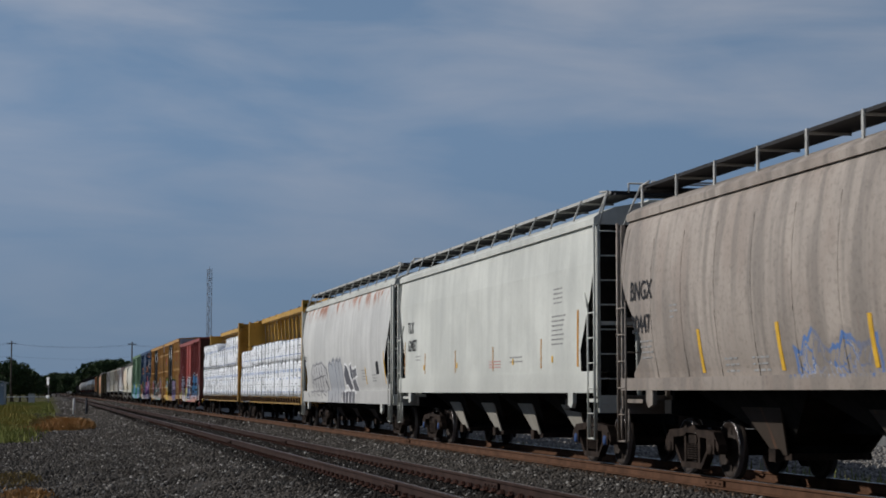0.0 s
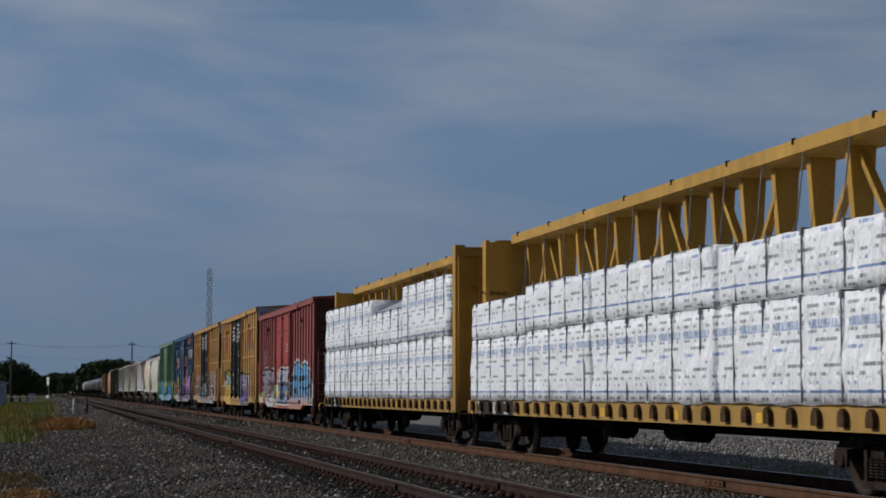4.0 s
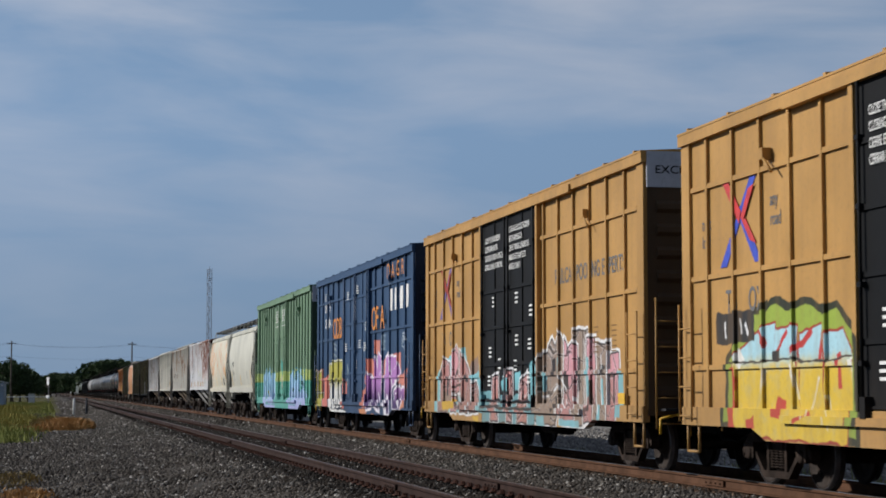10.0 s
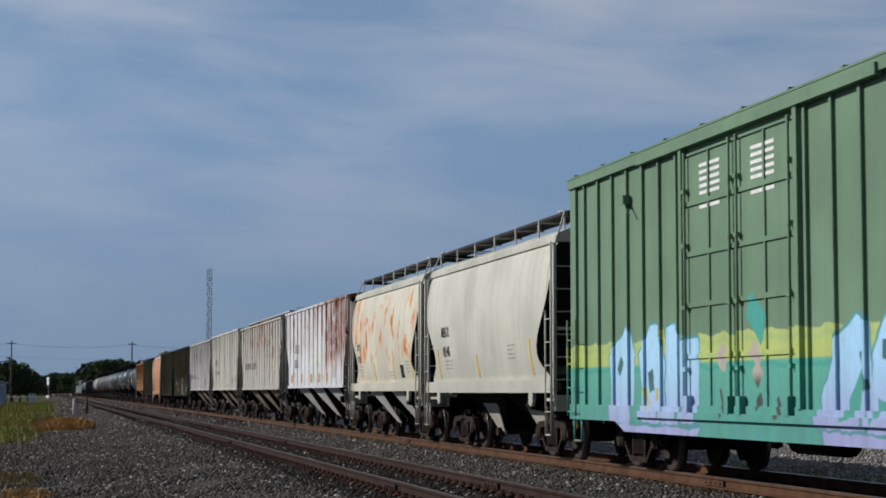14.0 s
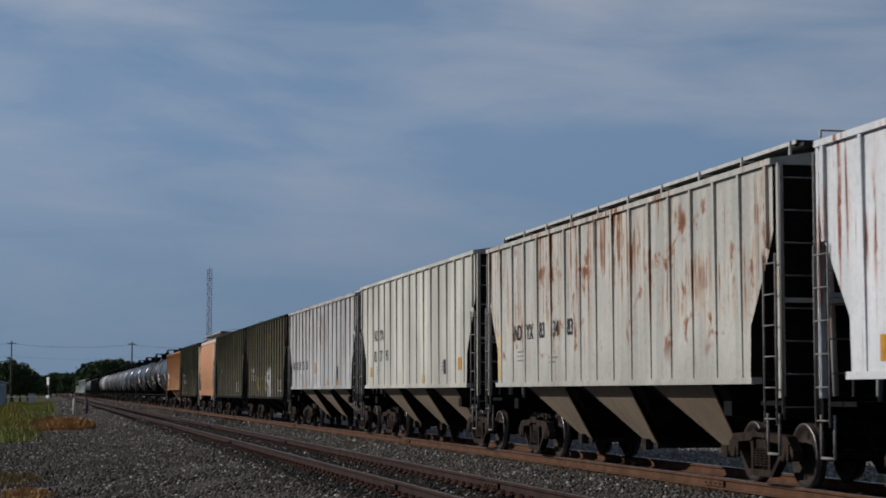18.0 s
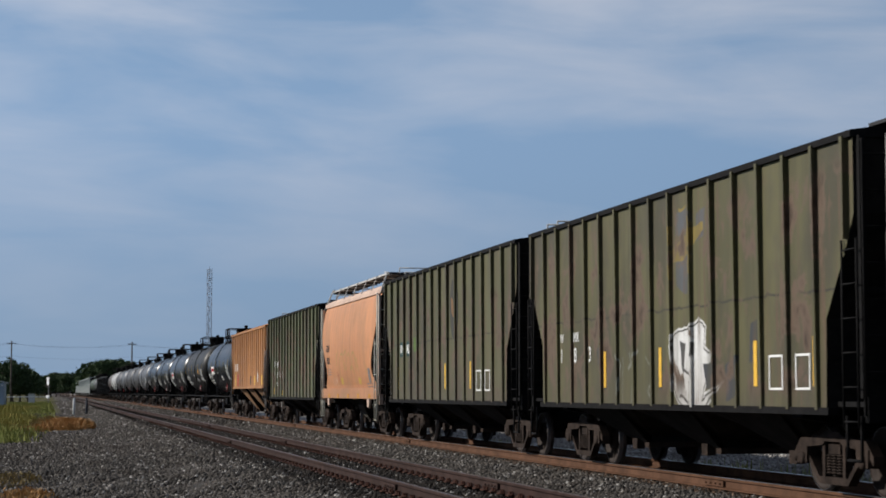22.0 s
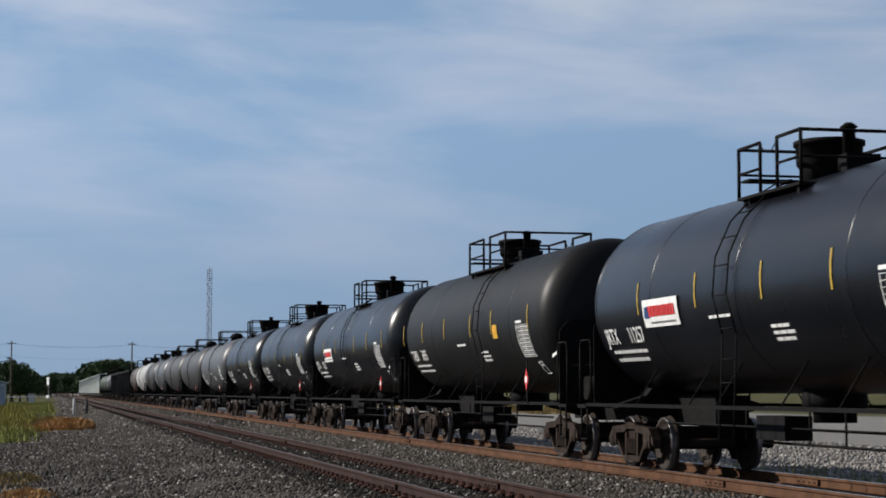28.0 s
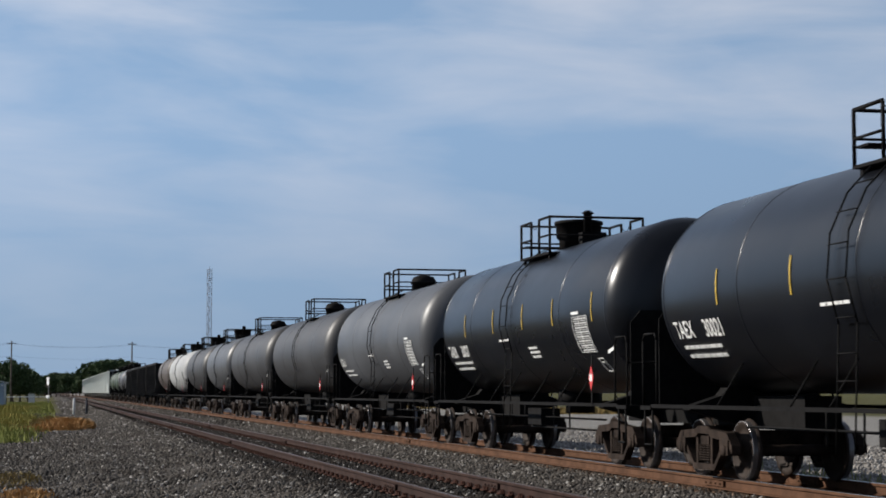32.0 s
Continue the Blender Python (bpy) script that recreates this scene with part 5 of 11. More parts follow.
def leaf_material(name, lo, hi):
    n = Nodes(name)
    g = n.t.nodes.new("ShaderNodeNewGeometry").outputs["Random Per Island"]
    col = n.mix(n.math("ADD", n.math("MULTIPLY", g, 0.6), n.math("MULTIPLY", n.noise(None, 0.35, 3), 0.4)), lo, hi)
    return n.done(col, 0.75, gloss=0.1)


LEAF = leaf_material("dark_summer_leaves", (0.026, 0.046, 0.022), (0.075, 0.11, 0.045))
GRASS_MAT = leaf_material("yellow_green_grass", (0.12, 0.155, 0.032), (0.31, 0.30, 0.085))
GOLD_MAT = leaf_material("golden_weeds", (0.17, 0.155, 0.036), (0.34, 0.27, 0.065))
DRY_MAT = leaf_material("rust_brown_dry_weed", (0.26, 0.13, 0.042), (0.42, 0.24, 0.09))
SOFT_MAT = leaf_material("yellow_brown_weeds", (0.10, 0.085, 0.03), (0.26, 0.17, 0.06))
BARK = plain("grey_brown_bark", (0.09, 0.07, 0.055), 0.9, 0, 0.35, 3.0)


def sheet_mesh(name, quads, material):
    """quads: array (n, 4, 3) of loose small faces."""
    n = len(quads)
    me = bpy.data.meshes.new(name)
    me.vertices.add(n * 4)
    me.vertices.foreach_set("co", quads.reshape(-1).astype(np.float32))
    me.loops.add(n * 4)
    me.loops.foreach_set("vertex_index", np.arange(n * 4))
    me.polygons.add(n)
    me.polygons.foreach_set("loop_start", np.arange(n) * 4)
    me.update(calc_edges=True)
    me.materials.append(material)
    return me


def blades(x, y, z, height, width, rng, lean=0.35):
    n = len(x)
    a = rng.rand(n) * 6.283
    b = rng.rand(n) * 6.283
    dx, dy = np.cos(a) * width, np.sin(a) * width
    tx, ty = np.cos(b) * height * lean * rng.rand(n), np.sin(b) * height * lean * rng.rand(n)
    p = np.stack([x, y, z], -1)
    q = np.zeros((n, 4, 3))
    q[:, 0] = p + np.stack([-dx, -dy, 0 * dx], -1)
    q[:, 1] = p + np.stack([dx, dy, 0 * dx], -1)
    q[:, 2] = p + np.stack([tx + dx * 0.25, ty + dy * 0.25, height], -1)
    q[:, 3] = p + np.stack([tx - dx * 0.25, ty - dy * 0.25, height * 0.97], -1)
    return q


def grass(name, label, material, count, xr, yr, h, w, seed, keep=None):
    rng = np.random.RandomState(seed)
    x = xr[0] + (xr[1] - xr[0]) * rng.rand(count)
    y = yr[0] + (yr[1] - yr[0]) * rng.rand(count) ** 1.5
    if keep is not None:
        ok = keep(x, y, rng)
        x, y = x[ok], y[ok]
    z = np.array([ground_z(a) for a in x]) - 0.03
    clump = np.array([0.55 + 0.9 * max(0, 0.5 + noise.noise((a * 0.35, b * 0.12, seed))) for a, b in zip(x, y)])
    q = blades(x, y, z, h * clump * (0.5 + 0.8 * rng.rand(len(x))), w * (0.6 + 0.8 * rng.rand(len(x))), rng)
    return solid(name, sheet_mesh(name, q, material), material, label, "grass", kind="stuff")


grass("green_grass", "rough green grass on the bank", GRASS_MAT, 60000, (-16, 0.6), (66, 330), 0.22, 0.035, 21, lambda x, y, r: (x > -0.036 * y - 1.5) & (x < np.minimum(-2.5 + 0.021 * y, 1.0) + 0.9 * r.rand(len(x)) ** 2))
grass("golden_weeds", "tall golden flowering weeds in the grass", GOLD_MAT, 26000, (-12, -0.6), (84, 240), 0.30, 0.025, 22, lambda x, y, r: (x > -0.034 * y - 1.0) & (x < -0.008 * y - 0.2 + 1.2 * r.rand(len(x)) ** 2))
grass("yard_weeds", "low olive weeds along the edge of the yard", SOFT_MAT, 7000, (44, 64), (160, 260), 0.3, 0.07, 23)
grass("trackside_weeds", "thin green weeds beside the far rail", GRASS_MAT, 1400, (12.6, 14.2), (24, 80), 0.28, 0.02, 24)


def bush(label, material, x, y, w, d, h, count, seed):
    rng = np.random.RandomState(seed)
    a, r = rng.rand(count) * 6.283, np.sqrt(rng.rand(count))
    px, py = x + np.cos(a) * r * w / 2, y + np.sin(a) * r * d / 2
    hh = h * (0.25 + 0.75 * np.sqrt(np.maximum(0, 1 - r ** 2))) * (0.45 + 0.65 * rng.rand(count))
    z = np.array([ground_z(v) for v in px]) - 0.02
    wd = 0.010 + 0.016 * h
    q = blades(px, py, z, hh, wd * (0.7 + 0.6 * rng.rand(count)), rng, 0.7)
    m = count // 2
    lx, ly = px[:m], py[:m]
    lq = blades(lx + (rng.rand(m) - 0.5) * 0.2, ly, z[:m] + hh[:m] * (0.4 + 0.55 * rng.rand(m)), (0.03 + 0.08 * h) * (0.6 + 0.8 * rng.rand(m)), wd * 1.4, rng, 1.6)
    return solid("dry_bush", sheet_mesh("dry_bush", np.concatenate([q, lq]), material), material, label, "bush", "dry weeds by the track")


bush("rust-brown dry dock bush on the gravel", DRY_MAT, 0.85, 88, 2.7, 8.0, 0.62, 5200, 31)
bush("rust-brown dry dock clump beside the bush", DRY_MAT, 1.5, 90, 1.5, 5.0, 0.5, 1800, 41)
bush("tawny dry clump at the edge of the gravel", SOFT_MAT, 0.1, 90, 1.8, 6.0, 0.66, 2400, 42)
bush("low rust-brown dry weed beside the bush", DRY_MAT, -0.75, 86, 1.9, 7.0, 0.30, 1600, 32)
bush("thin yellow-brown weeds spread over the gravel", SOFT_MAT, -1.2, 92, 4.2, 26.0, 0.22, 3600, 37)
bush("low olive weeds at the edge of the grass", GRASS_MAT, -2.2, 78, 2.4, 18.0, 0.24, 3000, 38)
bush("low mixed weeds behind the dry bush", SOFT_MAT, 0.2, 108, 3.0, 22.0, 0.34, 3000, 39)
bush("small reddish weed on the gravel shoulder", DRY_MAT, 0.72, 27.3, 0.5, 0.5, 0.06, 150, 33)
bush("dry tan tuft on the gravel shoulder", DRY_MAT, -0.35, 32, 0.95, 3.4, 0.20, 420, 34)
bush("dry tan tuft on the gravel shoulder", SOFT_MAT, -0.65, 38, 1.2, 6.0, 0.20, 420, 35)
bush("dry tan tuft on the gravel shoulder", DRY_MAT, -0.15, 29.0, 0.7, 1.6, 0.13, 260, 36)


def crown(seed, h, w, blobs, leaves, leaf):
    """Loose leaves in overlapping uneven clumps."""
    rng = np.random.RandomState(seed)
    out = []
    for i in range(blobs):
        a, rr = rng.rand() * 6.283, w * 0.36 * math.sqrt(rng.rand())
        zc = h * (0.30 + 0.52 * rng.rand())
        lim = 1.0 - max(0, (zc / h - 0.5)) * 1.1
        c = np.array([math.cos(a) * rr * lim, math.sin(a) * rr * lim, zc])
        sx, sz = w * (0.15 + 0.10 * rng.rand()), h * (0.11 + 0.08 * rng.rand())
        n = leaves // blobs
        d = rng.normal(size=(n, 3))
        d /= np.linalg.norm(d, axis=1)[:, None]
        p = c + d * (0.55 + 0.5 * rng.rand(n, 1)) * np.array([sx, sx, sz])
        t1 = rng.normal(size=(n, 3))
        t1 /= np.linalg.norm(t1, axis=1)[:, None]
        t2 = np.cross(t1, rng.normal(size=(n, 3)))
        t2 /= np.linalg.norm(t2, axis=1)[:, None]
        s = leaf * (0.6 + 0.8 * rng.rand(n, 1))
        out.append(np.stack([p - t1 * s, p + t2 * s * 0.6, p + t1 * s, p - t2 * s * 0.6], 1))
    return np.concatenate(out)


CROWNS = [sheet_mesh("crown", crown(40 + i, 1.0 * hh, ww, bl, 2600, lf), LEAF) for i, (hh, ww, bl, lf) in enumerate([(10, 9, 18, 0.34), (10, 7, 14, 0.32), (10, 12, 24, 0.38), (10, 10, 12, 0.36)])]


def trunk_mesh(seed):
    rng = random.Random(seed)
    s = Shape().lathe([(0.34, -0.8), (0.24, 1.2), (0.19, 3.2), (0.12, 5.6), (0.05, 7.8)], (0, 0, 0), "z", 9)
    for k in range(7):
        a, z = rng.uniform(0, 6.28), rng.uniform(2.2, 6.0)
        L = rng.uniform(1.6, 3.2)
        e = (math.cos(a) * L, math.sin(a) * L, z + rng.uniform(0.8, 2.0))
        s.bar((0, 0, z), e, 0.075, 6)
    return s.mesh("trunk", BARK)


TRUNKS = [trunk_mesh(i) for i in range(2)]


def tree(x, y, h, kind, label, turn=0.0):
    t = thing("tree", label, "tree", "trees of the far wood", at=Matrix.Translation((x, y, ground_z(x))) @ pose(0, 0, 0, 0, 0, turn) @ Matrix.Scale(h / 10.0, 4))
    part("trunk", TRUNKS[kind % 2], BARK, t)
    part("crown", CROWNS[kind % 4], LEAF, t)
    return t


def at_px(px, dist):
    """Across-track place that a bearing of px hundredths of a radian from the track's line has at that distance."""
    return px / 100.0 * dist


rng = random.Random(77)
# clump by the shed, low wood behind the crossing, taller pair beyond the running track
for px, dist, h in [(-2.6, 345, 8.0), (-2.2, 350, 8.6), (-1.85, 340, 8.2), (-1.45, 352, 7.6), (-1.05, 360, 6.4), (-3.2, 350, 7.8), (-0.75, 372, 6.0), (-3.9, 355, 8.2), (-4.6, 350, 8.0)]:
    tree(at_px(px, dist), dist, h, rng.randrange(4), "dark leafy tree in a clump near the shed", rng.uniform(0, 360))
for i in range(30):
    px = -1.1 + i * 0.19 + rng.uniform(-0.08, 0.08)
    dist = 640 + rng.uniform(-40, 60)
    prof = 8.2 + 1.0 * math.sin(i * 1.1) + (0.9 if 1.6 < px < 2.4 else 0) + (0.9 if -0.2 < px < 0.6 else 0)
    tree(at_px(px, dist), dist, prof * rng.uniform(0.9, 1.1), rng.randrange(4), "dark leafy tree of the distant wood", rng.uniform(0, 360))
for px, dist, h in [(2.72, 560, 12.6), (3.05, 552, 13.4), (3.40, 556, 12.6), (3.85, 560, 12.4), (4.15, 566, 13.0), (5.2, 590, 7.5), (5.9, 600, 7.2), (6.7, 610, 7.4), (7.6, 620, 7.8), (8.6, 640, 8.0), (9.8, 650, 7.8), (11.0, 660, 8.0)]:
    tree(at_px(px, dist), dist, h, rng.randrange(4), "tall leafy tree beyond the running track", rng.uniform(0, 360))

# ---- distant fixtures ----
POLE_MAT = plain("weathered_pole_timber", (0.10, 0.085, 0.07), 0.9, 0, 0.3, 2.0)
MAST_MAT = plain("grey_galvanised_mast_steel", (0.13, 0.13, 0.14), 0.6, 0.3, 0.2)
SHED_MAT = plain("pale_blue_ribbed_sheet_steel", (0.30, 0.37, 0.44), 0.5, 0.2, 0.12, 0.6)
SHED_ROOF = plain("pale_weathered_roof_sheet", (0.5, 0.52, 0.54), 0.5, 0.2, 0.12)
SIGN_WHITE = plain("white_sign_sheet", (0.8, 0.8, 0.8), 0.5, 0, 0.05)
DARK_SHEET = plain("dark_brown_steel", (0.03, 0.027, 0.026), 0.8, 0, 0.3)
CONCRETE = plain("pale_concrete", (0.42, 0.41, 0.38), 0.9, 0, 0.15, 1.0)


def utility_pole(x, y, h):
    p = thing("utility_pole", "weathered timber utility pole with a crossarm", "utility pole", "poles along the road", at=pose(x, y, ground_z(x)))
    part("pole", Shape().lathe([(0.17, -0.6), (0.15, 2), (0.11, h)], (0, 0, 0), "z", 10), POLE_MAT, p)
    part("crossarm", Shape().box(-0.75, 0.75, -0.05, 0.05, h - 0.53, h - 0.44), POLE_MAT, p)
    for k in (-0.68, -0.3, 0.3, 0.68):
        part("insulator", Shape().lathe([(0.03, 0), (0.06, 0.05), (0.06, 0.11), (0.03, 0.16)], (k, 0, h - 0.42), "z", 8), DARK_SHEET, p)
    return p


POLES = [(-29.0, 330), (-6.4, 330), (14.9, 335), (37.0, 340)]
for x, y in POLES:
    utility_pole(x, y, 11.0)
for (xa, ya), (xb, yb) in zip(POLES, POLES[1:]):
    for k, dz in ((-0.95, 10.5), (0.95, 10.4), (0.0, 8.3)):
        pts = []
        for i in range(13):
            u = i / 12
            pts.append((xa + (xb - xa) * u + k * 0.3, ya + (yb - ya) * u + k * 0.8, -0.6 + dz - 0.55 * 4 * u * (1 - u)))
        solid("overhead_wire", Shape().path(pts, 0.014, 4), DARK_SHEET, "thin dark overhead wire slung between poles", "cable", "wires along the road")


def lattice_mast(x, y, h, w):
    m = thing("lattice_mast", "tall slender grey lattice radio mast", "radio mast", at=pose(x, y, ground_z(x)))
    legs = [(w * 0.58 * math.cos(a), w * 0.58 * math.sin(a)) for a in (radians(20), radians(140), radians(260))]
    for a, b in legs:
        part("mast_leg", Shape().bar((a, b, -0.5), (a, b, h), 0.06, 6), MAST_MAT, m)
    k, z = 0, 0.0
    step = 1.25
    while z + step <= h:
        s = Shape()
        for i in range(3):
            (a, b), (c, d) = legs[i], legs[(i + 1) % 3]
            if (k + i) % 2:
                a, b, c, d = c, d, a, b
            s.bar((a, b, z), (c, d, z + step), 0.042, 4)
            s.bar((a, b, z), (c, d, z), 0.032, 4)
        part("brace", s, MAST_MAT, m)
        z += step
        k += 1
    part("lightning_rod", Shape().bar((0, 0, h - 0.3), (0, 0, h + 0.5), 0.04, 6).bar((-0.4, 0, h - 0.2), (0.4, 0, h - 0.2), 0.03, 6), MAST_MAT, m)


lattice_mast(38.75, 450, 32.6, 1.15)


def shed():
    s = thing("shed", "pale blue ribbed steel shed with a low roof", "shed", at=pose(-9.9, 262, -0.7))
    part("wall", Shape().box(-6, 3.9, 0, 14, 0, 3.3), SHED_MAT, s)
    for i in range(25):
        part("wall_rib", Shape().box(-5.9 + i * 0.4, -5.82 + i * 0.4, -0.03, 0.0, 0, 3.3), SHED_MAT, s)
    part("roof", Shape().prism([(-6.3, 3.25), (-1.05, 4.4), (4.2, 3.25), (4.2, 3.38), (-1.05, 4.55), (-6.3, 3.38)], -0.3, 14.3, "y"), SHED_ROOF, s)
    part("door", Shape().box(0.6, 1.6, -0.05, -0.005, 0, 2.1), SHED_ROOF, s)
    part("wall_lamp", Shape().box(3.5, 3.75, -0.3, -0.03, 2.85, 3.0), SIGN_WHITE, s)


shed()


def crossing_signal(x, y):
    c = thing("crossing_signal", "white crossbuck crossing signal with lamp heads on a mast", "crossing signal", at=pose(x, y, ground_z(x), 0, 0, -58))
    part("mast", Shape().lathe([(0.22, 0), (0.22, 0.15), (0.06, 0.2), (0.06, 4.3)], (0, 0, 0), "z", 10), MAST_MAT, c)
    for s in (-1, 1):
        b = Shape().box(-0.62, 0.62, -0.03, 0.0, -0.115, 0.115)
        part("crossbuck_board", b, SIGN_WHITE, c, place=pose(0, -0.08 - 0.035 * (s > 0), 3.7, 0, s * 48, 0))
        part("lamp_head", Shape().lathe([(0.26, 0), (0.27, 0.05), (0.14, 0.12), (0.13, 0.3)], (s * 0.42, -0.1, 2.75), "y", 14), DARK_SHEET, c)
    part("lamp_arm", Shape().box(-0.45, 0.45, -0.03, 0.03, 2.72, 2.78), MAST_MAT, c)
    part("sign_panel", Shape().box(-0.28, 0.28, -0.16, -0.13, 2.95, 4.15), SIGN_WHITE, c)
    part("gate_counterweight", Shape().box(-0.4, 0.3, -0.15, 0.15, 0.8, 1.3), SIGN_WHITE, c)
    part("gate_arm", Shape().box(-8.2, -0.3, -0.05, 0.05, 0.98, 1.1), SIGN_WHITE, c, place=pose(0, 0, 0, 0, 0, 58))


crossing_signal(0.12, 300)


def trackside_post(x, y, h, mat, label, top):
    p = thing("marker_post", label, "post", "posts beside the siding", at=pose(x, y, ground_z(x)))
    part("post", Shape().lathe([(0.085, -0.3), (0.085, h)], (0, 0, 0), "z", 12), mat, p)
    part("cap", Shape().prism([(-0.09, h), (0.09, h), (0.05, h + top), (-0.05, h + top)], -0.06, 0.06, "y"), mat, p)


trackside_post(1.92, 138, 1.28, plain("white_post_paint", (0.66, 0.66, 0.63), 0.6, 0, 0.12), "short white painted marker post", 0.05)
trackside_post(2.85, 138, 1.25, plain("dark_blue_grey_post_paint", (0.03, 0.035, 0.045), 0.6), "short dark blue-grey marker post", 0.06)
cab = thing("relay_cabinet", "small grey steel relay cabinet by the crossing", "cabinet", at=pose(-2.6, 310, -0.6))
part("case", Shape().box(-0.55, 0.55, -0.4, 0.4, 0, 1.5), CONCRETE, cab)
part("lid", Shape().prism([(-0.6, 1.5), (0.6, 1.5), (0.5, 1.6), (-0.5, 1.6)], -0.45, 0.45, "y"), SHED_ROOF, cab)
part("door", Shape().box(-0.48, 0.48, -0.42, -0.402, 0.1, 1.42), SHED_ROOF, cab)
# low dark rail bridge far down the line
bridge = thing("plate_girder_bridge", "low dark plate girder bridge far down the line", "bridge", at=pose(0, 1150, 0))
for i in range(8):
    part("girder_panel", Shape().box(0.5 + i * 2.6, 3.06 + i * 2.6, -0.2, 0.2, 0.3, 4.6), DARK_SHEET, bridge)
part("girder_flange", Shape().box(0.3, 21.6, -0.4, 0.4, 4.6, 4.9), CONCRETE, bridge)
part("abutment", Shape().box(-3.5, 0.5, -2, 2, -1.0, 3.2), DARK_SHEET, bridge)

